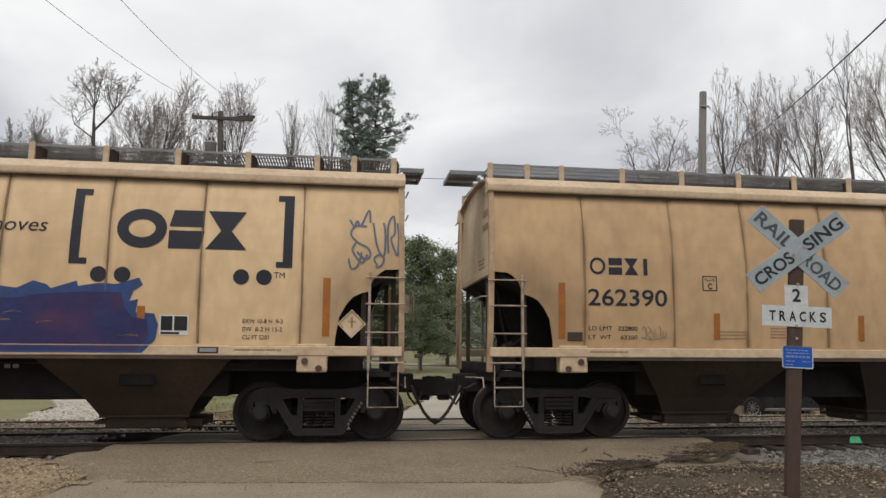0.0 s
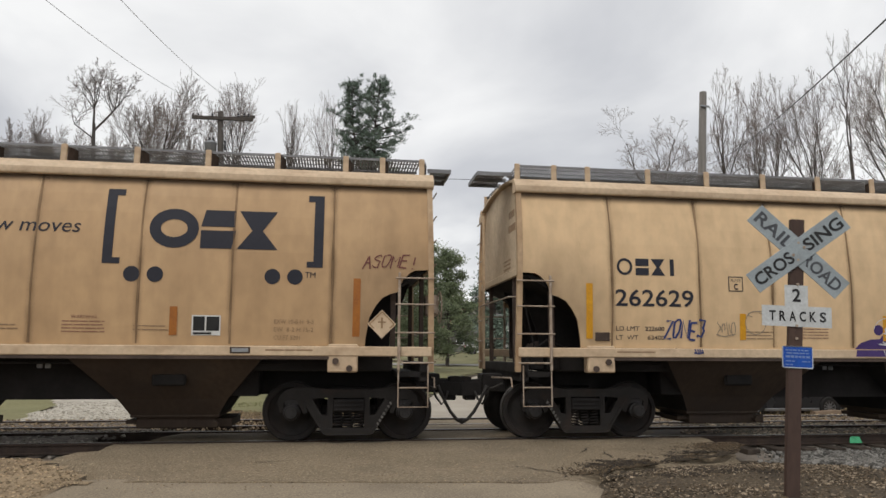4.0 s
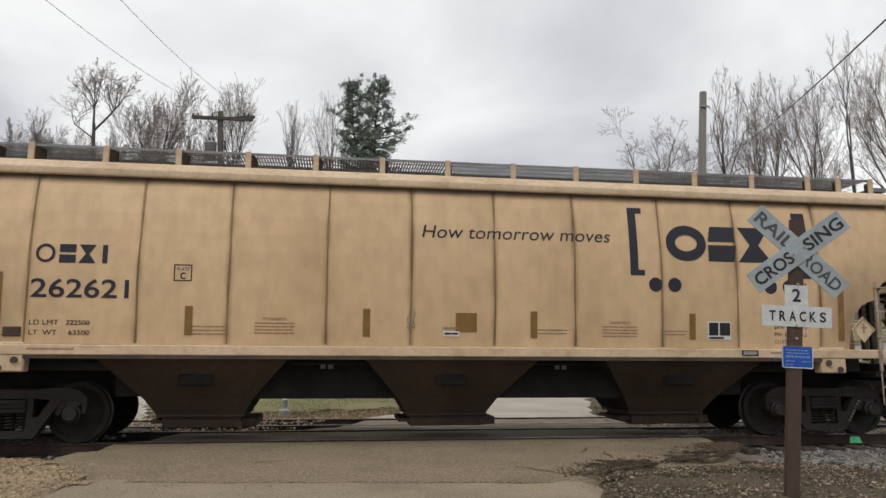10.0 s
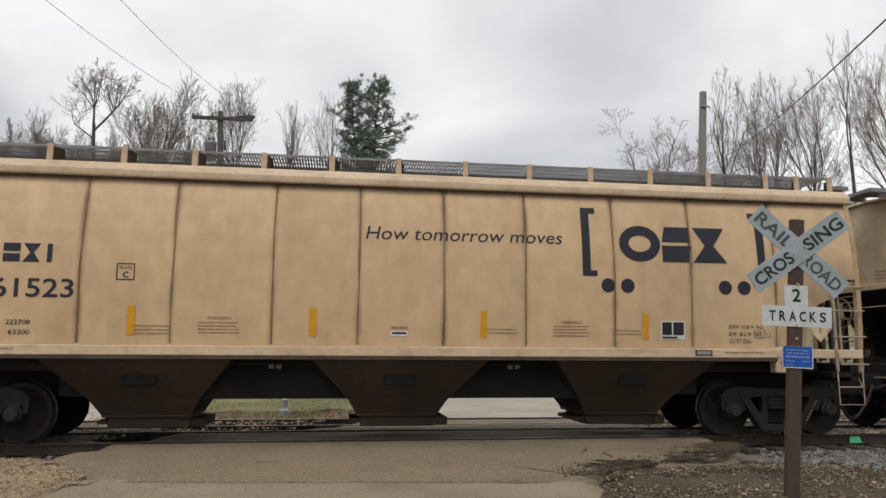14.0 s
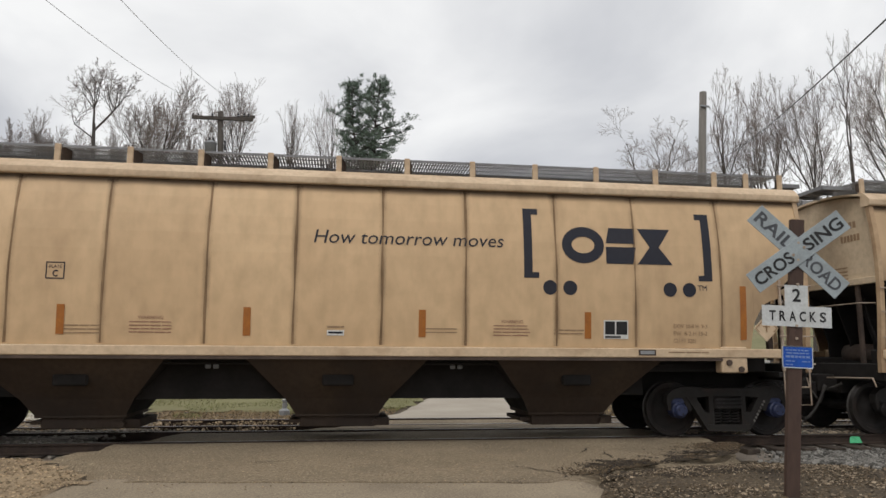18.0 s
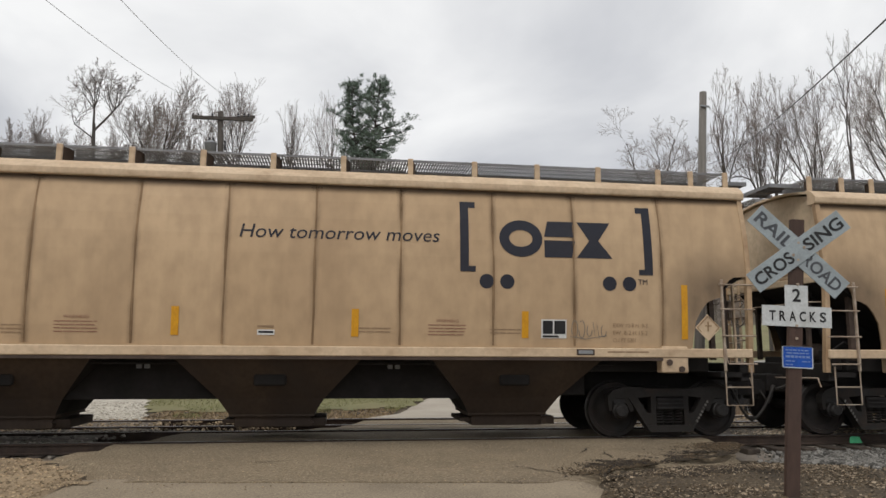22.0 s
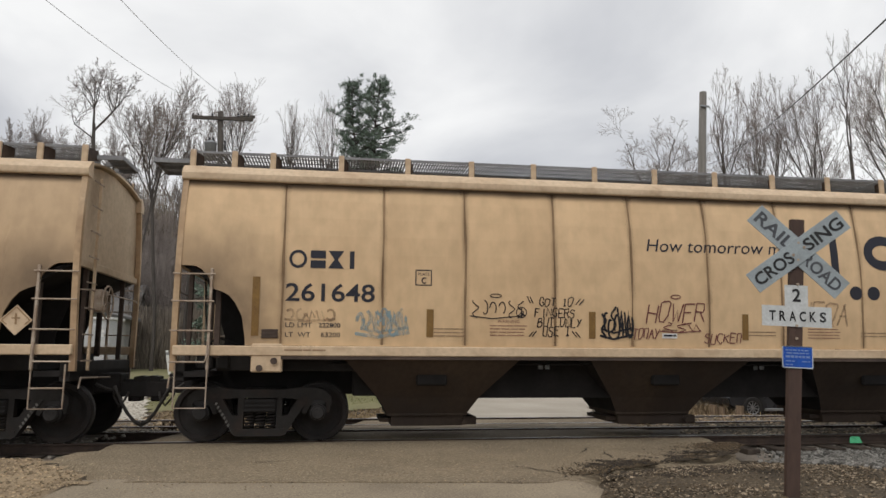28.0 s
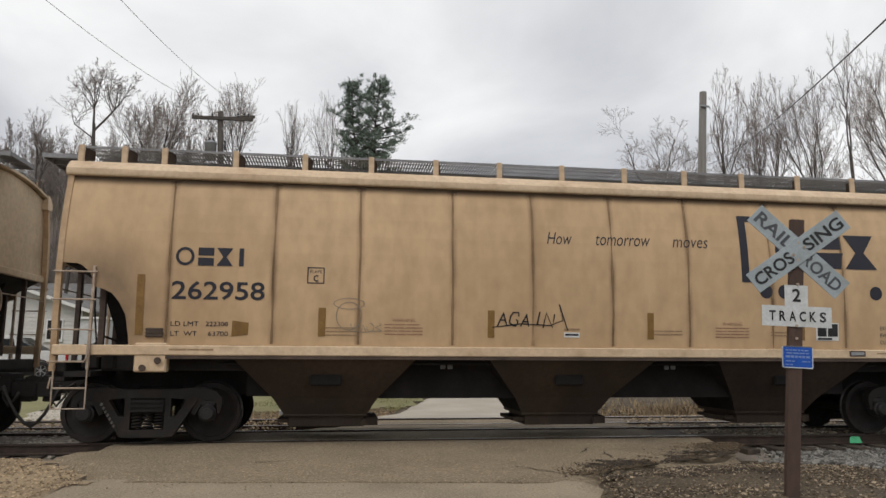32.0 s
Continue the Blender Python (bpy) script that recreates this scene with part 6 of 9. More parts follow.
# pale loops and crossed lines on the fifth car
loops = []
for cx, cz, rx, rz, a0, a1 in ((-7.52, 3.17, 0.2, 0.24, 1.2, 5.4), (-7.38, 2.98, 0.17, 0.17, 0, 6.3), (-7.18, 2.72, 0.2, 0.22, 0, 6.3), (-7.0, 2.60, 0.17, 0.2, -1.2, 2.6), (-6.85, 2.32, 0.22, 0.24, 0.6, 4.2), (-6.86, 1.98, 0.26, 0.2, -1.8, 1.6)):
    loops += ring_quads(cx, cz, rx, rz, 0.02, 20, a0, a1)
for a, b in (((-7.12, 3.12), (-6.74, 3.0)), ((-6.95, 3.3), (-6.93, 2.85)), ((-7.08, 2.9), (-6.8, 3.15)), ((-6.74, 3.28), (-6.46, 2.62)), ((-6.42, 3.26), (-6.68, 2.7)), ((-6.6, 3.24), (-6.56, 2.6))):
    loops += stroke_quads([a, b], 0.02)
shape(cars[4], "blue_loop_tag", loops, M["g_steelblue"], 0.010, "thin blue loops and crossed lines")["kind"] = "stuff"
shape(cars[4], "red_patch", [rect(-7.06, 1.40, -6.92, 1.50)], M["g_pink"], 0.008)
scrawl(4, "thin_tag", (5.9, 1.66, 6.2, 1.86), 3, 0.012, "g_grey", 16)
# the rest
rng_f = random.Random(91)
for k in range(15):
    x0 = -0.5 + 0.34 * k + rng_f.uniform(-0.06, 0.06)
    z0, z1 = 2.56 - 0.025 * k + rng_f.uniform(-0.05, 0.05), 3.08 - 0.045 * k + rng_f.uniform(-0.06, 0.06)
    shape(cars[7], "faded_bar", stroke_quads(rounded([(x0 + rng_f.uniform(-0.05, 0.05), z0), (x0 + rng_f.uniform(-0.03, 0.06), (z0 + z1) / 2), (x0 + rng_f.uniform(-0.05, 0.1), z1)]), 0.085), M["g_ghost"], 0.008)
scrawl(7, "dark_tag", (5.5, 1.57, 6.8, 1.79), 9, 0.024, "g_black", 18)
hand(7, "painted_letter", "NBZLS", (-5.33, 1.36, -5.03, 1.46), 0.014, "g_brown", 19, "small dark marks on the sill")
shape(cars[7], "door_hole", [rect(-4.62, 1.88, -4.48, 1.93)], M["grime"], 0.010)
shape(cars[7], "door_outline", [rect(-4.68, 1.66, -4.665, 1.90), rect(-4.44, 1.66, -4.425, 1.90), rect(-4.665, 1.66, -4.44, 1.672)], M["ink_pale"], 0.008)
scrawl(6, "thin_tag", (4.75, 1.62, 5.35, 1.95), 5, 0.012, "g_grey", 19)
C8 = cars[8]
for k, (txt, b4) in enumerate((("GOT 10", (-2.28, 2.15, -1.70, 2.30)), ("FINGERS", (-2.35, 1.97, -1.67, 2.12)), ("BUT ONLY", (-2.30, 1.82, -1.56, 1.97)), ("USE 1", (-2.22, 1.67, -1.75, 1.83)))):
    hand(8, "painted_letter", txt, b4, 0.016, "g_black", 80 + k, "black words in marker", 0.1)
hand(8, "painted_letter", "TODAY", (-0.70, 1.64, -0.24, 1.81), 0.018, "g_brown", 85, "brown words in marker")
hand(8, "painted_letter", "SUCKED", (0.54, 1.57, 1.22, 1.75), 0.018, "g_brown", 86, "brown words in marker")
scrawl(8, "black_tag", (-3.38, 1.93, -2.50, 2.24), 6, 0.016, "g_black", 21)
QUOTES = (((-2.47, 2.30), (-2.41, 2.19)), ((-2.42, 2.29), (-2.37, 2.19)), ((-1.66, 2.18), (-1.58, 2.27)), ((-1.60, 2.17), (-1.52, 2.26)),
          ((-2.43, 1.66), (-2.36, 1.74)), ((-2.38, 1.66), (-2.31, 1.75)), ((-1.72, 1.75), (-1.64, 1.66)), ((-1.66, 1.74), (-1.58, 1.65)))
shape(C8, "quote_marks", [q for p in QUOTES for q in stroke_quads(list(p), 0.016)], M["g_black"], 0.010)["kind"] = "stuff"
ROUND = ring_quads(-2.56, 2.04, 0.09, 0.09, 0.014, 16)
for p in (((-2.56, 2.12), (-2.56, 1.96)), ((-2.56, 2.04), (-2.62, 1.98)), ((-2.56, 2.04), (-2.50, 1.98))):
    ROUND += stroke_quads(list(p), 0.014)
shape(C8, "round_mark", ROUND, M["g_black"], 0.011)
shape(C8, "halo", ring_quads(-2.98, 2.30, 0.10, 0.035, 0.014, 16), M["g_black"], 0.010)
scrawl(8, "black_tag", (-1.24, 1.62, -0.68, 2.06), 5, 0.035, "g_black", 22)
scrawl(8, "black_tag", (-1.20, 1.72, -0.72, 2.18), 4, 0.032, "g_black", 61)
hand(8, "painted_letter", "HOWER", (-0.48, 1.92, 0.56, 2.26), 0.022, "g_brown", 87, "brown marker tag", 0.2)
shape(C8, "halo", ring_quads(0.06, 2.33, 0.09, 0.04, 0.016, 16), M["g_brown"], 0.010)
scrawl(8, "brown_tag", (-0.2, 1.74, 0.5, 1.92), 3, 0.018, "g_brown", 62)
scrawl(8, "cyan_tag", (-5.18, 1.62, -4.36, 2.05), 6, 0.05, "g_cyan", 24, "faded blue sprayed tag")
scrawl(8, "cyan_tag", (-5.10, 1.70, -4.40, 2.10), 5, 0.04, "g_cyan", 63)
scrawl(8, "pale_tag", (-6.25, 1.86, -5.5, 2.06), 5, 0.035, "g_faded", 25)
hand(8, "painted_letter", "SNEOA", (1.95, 1.90, 3.2, 2.30), 0.035, "g_faded", 26, "grey sprayed tag", 0.2)
hand(8, "painted_letter", "VICET", (4.05, 1.98, 5.0, 2.34), 0.04, "g_black", 27, "black sprayed tag", 0.25)
scrawl(8, "pale_tag", (5.0, 1.90, 6.25, 2.28), 7, 0.022, "g_faded", 28)
scrawl(8, "pale_tag", (5.84, 1.56, 6.4, 1.86), 4, 0.03, "g_faded", 64)
hand(9, "painted_letter", "AGAIN", (-1.30, 1.82, -0.36, 2.05), 0.022, "g_black", 29, "thin black marker tag", 0.2)
shape(cars[9], "black_tag", stroke_quads([(-1.36, 1.80), (-0.9, 1.86), (-0.42, 1.84), (-0.2, 1.92), (-0.26, 2.18), (-0.12, 1.76)], 0.016), M["g_black"], 0.010)
shape(cars[9], "thin_doodle", ring_quads(-3.62, 1.95, 0.2, 0.22, 0.010, 20) + ring_quads(-3.62, 2.14, 0.24, 0.09, 0.010, 18), M["g_grey"], 0.008)
scrawl(9, "thin_tag", (-3.6, 1.7, -3.1, 1.85), 4, 0.010, "g_grey", 30)
shape(cars[9], "torn_sticker", [[(-5.36, 1.86), (-5.12, 1.83), (-5.13, 1.65), (-5.37, 1.62)]], M["strip_brown"], 0.006)
# ---- the crossing sign ----
def crossing_sign():
    sg = thing("crossing_sign", "brown steel post with grey crossbuck blades and a two-tracks plate", "road sign", m=SIGN)
    bm = bmesh.new()
    ring = [(-0.065, -0.02), (0.065, -0.02), (0.065, 0.05), (0.045, 0.05), (0.045, 0.0), (-0.045, 0.0), (-0.045, 0.05), (-0.065, 0.05)]
    lo, hi = ([bm.verts.new((x, y, z)) for x, y in ring] for z in (-0.3, 2.80))
    for i in range(8):
        bm.faces.new((lo[i], lo[(i + 1) % 8], hi[(i + 1) % 8], hi[i]))
    bm.faces.new(lo[::-1]), bm.faces.new(hi)
    part("post", bm, M["post"], sg, "rusty brown channel post")
    for k, (ang, wa, wb, mt) in enumerate(((-40.0, "RAIL", "ROAD", "sign_worn"), (40.0, "CROS", "SING", "sign_black"))):
        m = pose(0, -0.028 - 0.012 * k, 2.46) @ Matrix.Rotation(-radians(ang), 4, "Y")
        bm = bmesh.new()
        box(bm, -0.585, 0.585, -0.004, 0.004, -0.115, 0.115, 0.002)
        bl = part("blade", bm, M["blade"], sg, "weathered grey reflective blade")
        bl.matrix_basis = m
        for wd, x0, x1 in ((wa, -0.545, -0.085), (wb, 0.085, 0.545)):
            vs, fs = LETTERS[wd]
            bm = bmesh.new()
            bv = [bm.verts.new((x0 + u * (x1 - x0), -0.007, -0.066 + v * 0.132)) for u, v in vs]
            for f in fs:
                bm.faces.new([bv[i] for i in f])
            part("letters", bm, M[mt], bl)
        for x in (-0.07, 0.07):
            part("bolt", lathe(bmesh.new(), [(0.016, -0.014), (0.012, -0.006), (0.012, 0.004)], "Y", 8, (0, 0, 0)), M["rung"], bl).matrix_basis = pose(x, 0, 0)
    bm = bmesh.new()
    prism(bm, [(-0.345, 1.680), (0.345, 1.680), (0.345, 1.890), (0.115, 1.890), (0.115, 2.105), (-0.115, 2.105), (-0.115, 1.890), (-0.345, 1.890)], -0.030, -0.024)
    pl = part("plate", bm, M["sign_white"], sg, "white two-tracks plate")
    for wd, x0, x1, z0, z1 in [("2", -0.042, 0.042, 1.935, 2.07)] + [(c, -0.275 + 0.1 * k, -0.21 + 0.1 * k, 1.735, 1.838) for k, c in enumerate("TRACKS")]:
        vs, fs = LETTERS[wd]
        bm = bmesh.new()
        bv = [bm.verts.new((x0 + u * (x1 - x0), -0.034, z0 + v * (z1 - z0))) for u, v in vs]
        for f in fs:
            bm.faces.new([bv[i] for i in f])
        part("letters", bm, M["sign_black"], pl)
    bm = bmesh.new()
    box(bm, -0.150, 0.150, -0.028, -0.022, 1.262, 1.482, 0.012)
    bp = part("emergency_plate", bm, M["sign_white"], sg, "blue emergency notice with a white border")
    bm = bmesh.new()
    box(bm, -0.141, 0.141, -0.031, -0.027, 1.271, 1.473)
    part("notice_field", bm, M["sign_blue"], bp)
    for q in (pl, bp):
        q.matrix_basis = Matrix.Translation((0, 0, 1.8)) @ Matrix.Rotation(radians(-2.2), 4, "Y") @ Matrix.Translation((0, 0, -1.8))
    bm = bmesh.new()
    rng = random.Random(4)
    for z, h, a, b in ((1.435, 0.013, -0.12, 0.12), (1.405, 0.013, -0.11, 0.11), (1.365, 0.022, -0.12, 0.12), (1.325, 0.011, -0.12, -0.03), (1.325, 0.011, 0.04, 0.12), (1.29, 0.01, -0.12, -0.05)):
        x = a
        while x < b - 0.01:
            w = min(rng.uniform(0.02, 0.06), b - x)
            box(bm, x, x + w, -0.0335, -0.030, z, z + h)
            x += w + 0.01
    part("notice_print", bm, M["notice_print"], bp)["kind"] = "stuff"
    for z in (2.55, 2.37, 2.115, 1.69, 1.56):
        part("bolt", lathe(bmesh.new(), [(0.014, -0.045), (0.014, -0.03)], "Y", 8, (0, 0, z)), M["rung"], sg)
    return sg


SIGN = pose(4.48, -5.90, -0.01, 0, 4.8, -12)
crossing_sign()
# ---- patches of lawn, gravel and litter on the ground ----
def patch(name, label, x0, x1, y0, y1, step, inside, mat_, lift=0.03):
    """A sheet that follows the land where inside(x, y) holds, with an uneven edge."""
    nx, ny = int((x1 - x0) / step), int((y1 - y0) / step)
    vs, fs, at = [], [], {}

    def vert(i, j):
        if (i, j) not in at:
            x, y = x0 + i * step, y0 + j * step
            at[(i, j)] = len(vs)
            vs.append((x + 0.4 * step * noise.noise((x, y, 2)), y + 0.4 * step * noise.noise((x, y, 9)), ground_z(x, y) + lift))
        return at[(i, j)]
    for i in range(nx):
        for j in range(ny):
            x, y = x0 + (i + 0.5) * step, y0 + (j + 0.5) * step
            if inside(x, y):
                fs.append((vert(i, j), vert(i + 1, j), vert(i + 1, j + 1), vert(i, j + 1)))
    me = bpy.data.meshes.new(name)
    me.from_pydata(vs, [], fs)
    me.materials.append(mat_)
    for p in me.polygons:
        p.use_smooth = True
    return tagged(new(name, me), label, "ground", kind="structure")


def off_road(x, y, m=3.3):
    return abs(x - road_mid(y)) > m


def rough_edge(x, y, s=0.8):
    return noise.noise((x * s, y * s, 4.0))


def in_gravel(x, y):
    return y > 5.7 + 0.3 * rough_edge(x, y) and x < -4.45 - 0.25 * (y - 5.0) + 0.4 * rough_edge(x, y) and x > -8.2 - 0.2 * (y - 7.0) + 0.5 * rough_edge(x, y, 0.6) and y < 15.5 + rough_edge(x, y, 0.4) * 2


patch("gravel_lot", "pale limestone gravel lot beside the tracks", -14, -2, 5.6, 16, 0.2, in_gravel, M["gravel"], 0.03)
patch("verge_lawn", "short green and brown grass verge", -7, 6.5, 7.2, 16, 0.4, lambda x, y: off_road(x, y, 3.2) and x < road_mid(y) and not in_gravel(x, y) and y > 10.6 + 1.2 * rough_edge(x, y) and x > -6.5, M["lawn"], 0.028)
patch("lawn", "mown lawn under the trees", -30, 30, 14.4, 60, 1.2, lambda x, y: off_road(x, y, 3.9) and x < road_mid(y) and (x > -5 + 0.3 * (y - 14) * -1 or y > 20), M["lawn"], 0.04)
patch("far_lawn", "mown lawn beyond the road", 6, 90, 20, 118, 2.0, lambda x, y: off_road(x, y, 4.4) and (x > road_mid(y) or y > 58), M["lawn"], 0.05)
patch("bank_lawn", "grass and dead leaves at the foot of the bank", -40, -7, 6.2, 15, 0.5, lambda x, y: x < -8.0 - 0.2 * (y - 7.0), M["lawn"], 0.026)
patch("dirt_shoulder", "tan dirt shoulder of the road", -9, -1.4, -7.6, -1.3, 0.2, lambda x, y: apron(x, y) < 0.75 and y < -1.6 + 0.25 * rough_edge(x, y) and (y > -4.2 or x < -2.75 + 0.35 * rough_edge(x, y, 1.1)), M["tan_dirt"], 0.012)
patch("driveway", "pale driveway across the lawn", -14, 60, 44, 50, 1.0, lambda x, y: off_road(x, y, 3.9) and abs(y - 47 - 0.02 * x) < 1.6, M["road_pale"], 0.09)


def scatter(name, label, category, n, where, size, mat_, seed, flat=0.6, z_of=None, squash=None):
    """Many loose pebble-like bits as one object."""
    rng = random.Random(seed)
    vs, fs = [], []
    cube = [(-1, -1, -1), (1, -1, -1), (1, 1, -1), (-1, 1, -1), (-1, -1, 1), (1, -1, 1), (1, 1, 1), (-1, 1, 1)]
    quad = [(0, 3, 2, 1), (4, 5, 6, 7), (0, 1, 5, 4), (1, 2, 6, 5), (2, 3, 7, 6), (3, 0, 4, 7)]
    made = 0
    while made < n:
        p = where(rng)
        if p is None:
            continue
        x, y = p[:2]
        z = p[2] if len(p) > 2 else (z_of or ground_z)(x, y)
        s = size(rng)
        m = Euler((rng.uniform(-0.5, 0.5), rng.uniform(-0.5, 0.5), rng.uniform(0, 6.3))).to_matrix()
        b = len(vs)
        for c in cube:
            v = m @ Vector([c[k] * s * rng.uniform(0.55, 1.0) * (flat if k == 2 else 1) for k in range(3)])
            vs.append((x + v.x, y + v.y, z + v.z + s * flat * 0.4))
        fs += [tuple(b + k for k in q) for q in quad]
        made += 1
    me = bpy.data.meshes.new(name)
    me.from_pydata(vs, [], fs)
    me.materials.append(mat_)
    return tagged(new(name, me), label, category, kind="stuff")


def near_side(x, y):
    return x - road_mid(y) < 0


def beside_apron(rng, x0, x1, y0, y1, keep=0.0):
    x, y = rng.uniform(x0, x1), rng.uniform(y0, y1)
    a = apron(x, y)
    return (x, y) if a < 0.02 + keep else None


def ballast_spot(rng):
    x, y = rng.uniform(-12, 19), rng.uniform(-2.5, 2.7)
    if apron(x, y) > 0.03 or min(abs(abs(y) - 0.755), 9) < 0.09:
        return None
    hump = -0.16 - 0.16 * smooth(1.3, 2.6, abs(y)) if abs(y) > 0.7 else -0.17
    return x, y, hump - 0.03 + 0.14 * smooth(-0.75, -0.35, y) - 0.07 * smooth(-0.8, -1.0, y)


def between_rails(rng):
    p = ballast_spot(rng)
    return p if p and p[0] > 4.4 and -0.66 < p[1] < 2.6 else None


# shoulders of ballast under the rails: sheets at tie height
def bed(name, y0, y1, z_mid, label):
    for k, (xa, xb) in enumerate(((-120, -4.0), (5.6, 120))):
        bm = bmesh.new()
        rows = []
        xs = spaced(xa, xb, -14, 22, 0.5, 12)
        for x in xs:
            rows.append([bm.verts.new((x, y, z_mid + (0.14 * smooth(-0.75, -0.35, y) - 0.07 * smooth(-0.8, -1.0, y) if "far" not in name else 0.0) + 0.03 * noise.noise((x * 2, y * 2, 1)) - 0.22 * smooth(1.35, 2.3, abs(y - (y0 + y1) / 2)))) for y in [y0 + (y1 - y0) * j / 14 for j in range(15)]])
        for a, b in zip(rows, rows[1:]):
            for j in range(14):
                bm.faces.new((a[j], b[j], b[j + 1], a[j + 1]))
        tagged(part(name, bm, M["far_ballast"] if "far" in name else M["ballast_ground"], None, label), label, "ballast", kind="structure")


bed("ballast_bed", -2.3, 2.1, -0.19, "dark dirty stone ballast under the rails")
bed("ballast_bed_far", 1.9, 6.8, -0.215, "brown ballast bed of the far track")
scatter("ballast_stones", "grey crushed stone ballast", "ballast", 9000, ballast_spot, lambda r: r.uniform(0.014, 0.036), M["stone"], 21)
scatter("ballast_stones_inner", "tan crushed stone heaped between the rails", "ballast", 9000, between_rails, lambda r: r.uniform(0.012, 0.032), M["inner_stone"], 38)


def far_ballast(rng):
    x, y = rng.uniform(-12, 20), rng.uniform(2.6, 6.2)
    if abs(x - road_mid(y)) < 3.7 or min(abs(y - 4.3 + 0.755), abs(y - 4.3 - 0.755)) < 0.09:
        return None
    return x, y, -0.215 - 0.22 * smooth(1.35, 2.3, abs(y - 4.3))


scatter("ballast_stones_far", "brown stones beside the far rails", "ballast", 5000, far_ballast, lambda r: r.uniform(0.012, 0.035), M["tan_stone"], 22)


def right_shoulder(rng):
    x, y = rng.uniform(2.3, 9.0), rng.uniform(-7, -1.9)
    if apron(x, y) > 0.5 + 0.45 * noise.noise((x * 1.4, y * 1.4, 8)):
        return None
    g = 0.5 + 0.5 * noise.noise((x * 1.1, y * 1.1, 6))
    return (x, y) if rng.random() < 0.08 + 1.1 * smooth(0.35, 0.75, g) else None


def grey_ballast(rng):
    x, y = rng.uniform(5.2, 12), rng.uniform(-4.6, -0.9)
    edge = 6.7 + 0.5 * noise.noise((x * 0.7, y * 0.7, 2)) + 0.7 * smooth(-2.6, -1.4, y)
    z = max(ground_z(x, y), -0.25 - 0.15 * smooth(1.35, 2.3, abs(y + 0.1)))
    return (x, y, z) if x > edge + rng.gauss(0, 0.18) and y > -4.3 + 0.25 * noise.noise((x, 0, 1)) + rng.gauss(0, 0.12) - 0.04 * (x - 6) else None


scatter("shoulder_stones", "loose pale stones on the road shoulder", "stones", 8000, right_shoulder, lambda r: r.uniform(0.004, 0.012) * (1.9 if r.random() < 0.06 else 1), M["soil_stone"], 23)
scatter("leaf_litter", "dead brown leaves on the road shoulder", "leaves", 22000, right_shoulder, lambda r: r.uniform(0.005, 0.018), M["leaf_litter"], 24, flat=0.14)
scatter("grey_ballast", "grey crushed stone spilled beside the track", "ballast", 17000, grey_ballast, lambda r: r.uniform(0.014, 0.040), M["grey_stone"], 29, flat=0.75)


def left_shoulder(rng):
    x, y = rng.uniform(-7, -1.6), rng.uniform(-6.2, -1.4)
    return (x, y, ground_z(x, y) + 0.012) if apron(x, y) < 0.62 + 0.25 * noise.noise((x * 2, y * 2, 5)) else None


scatter("shoulder_stones_west", "small tan stones on the dirt shoulder", "stones", 6500, left_shoulder, lambda r: r.uniform(0.004, 0.017), M["tan_stone"], 25)
scatter("road_grit", "loose grit on the asphalt", "stones", 900, lambda r: (lambda y: (road_mid(y) + r.uniform(-3.2, 3.2), y, road_z(0, y)))(r.uniform(-5.0, -1.0)), lambda r: r.uniform(0.003, 0.008), M["tan_stone"], 26)
scatter("gravel_chips", "pale limestone chips", "gravel", 6000, lambda r: (lambda x, y: (x, y) if in_gravel(x, y) else None)(r.uniform(-16, -2.5), r.uniform(5.8, 13)), lambda r: r.uniform(0.02, 0.05), M["pale_stone"], 27)


def crumb_spot(rng):
    x, y = rng.uniform(2.6, 6.4), rng.uniform(-4.4, -1.5)
    near = smooth(1.5, -0.2, road_mid(y) + flare(y)[1] - x)
    g = noise.noise((x * 1.3, y * 1.3, 14))
    return (x, y, road_z(x, y) - 0.004) if apron(x, y) > 0.55 and rng.random() < near * smooth(-0.35, 0.35, g) else None


scatter("soil_crumbs", "soil and leaf crumbs washed over the asphalt's edge", "soil", 4500, crumb_spot, lambda r: r.uniform(0.005, 0.018), M["leaf_litter"], 37, flat=0.25)


def dark_spot(rng):
    cx, cy, rx, ry = rng.choice(((3.7, -3.72, 0.42, 0.34), (3.7, -3.72, 0.42, 0.34), (4.85, -3.2, 0.5, 0.35), (5.4, -2.9, 0.6, 0.4), (3.85, -4.5, 0.6, 0.15), (4.7, -4.3, 0.5, 0.3)))
    x, y = cx + rng.gauss(0, rx * 0.6), cy + rng.gauss(0, ry * 0.6)
    if noise.noise((x * 4, y * 4, 21)) < -0.12:
        return None
    return x, y, max(road_z(x, y) if apron(x, y) > 0.5 else -9, ground_z(x, y)) - 0.002


scatter("dark_crumbs", "dark broken asphalt and wet soil crumbs", "soil", 9000, dark_spot, lambda r: r.uniform(0.006, 0.018), M["tar_crumb"], 39, flat=0.25)


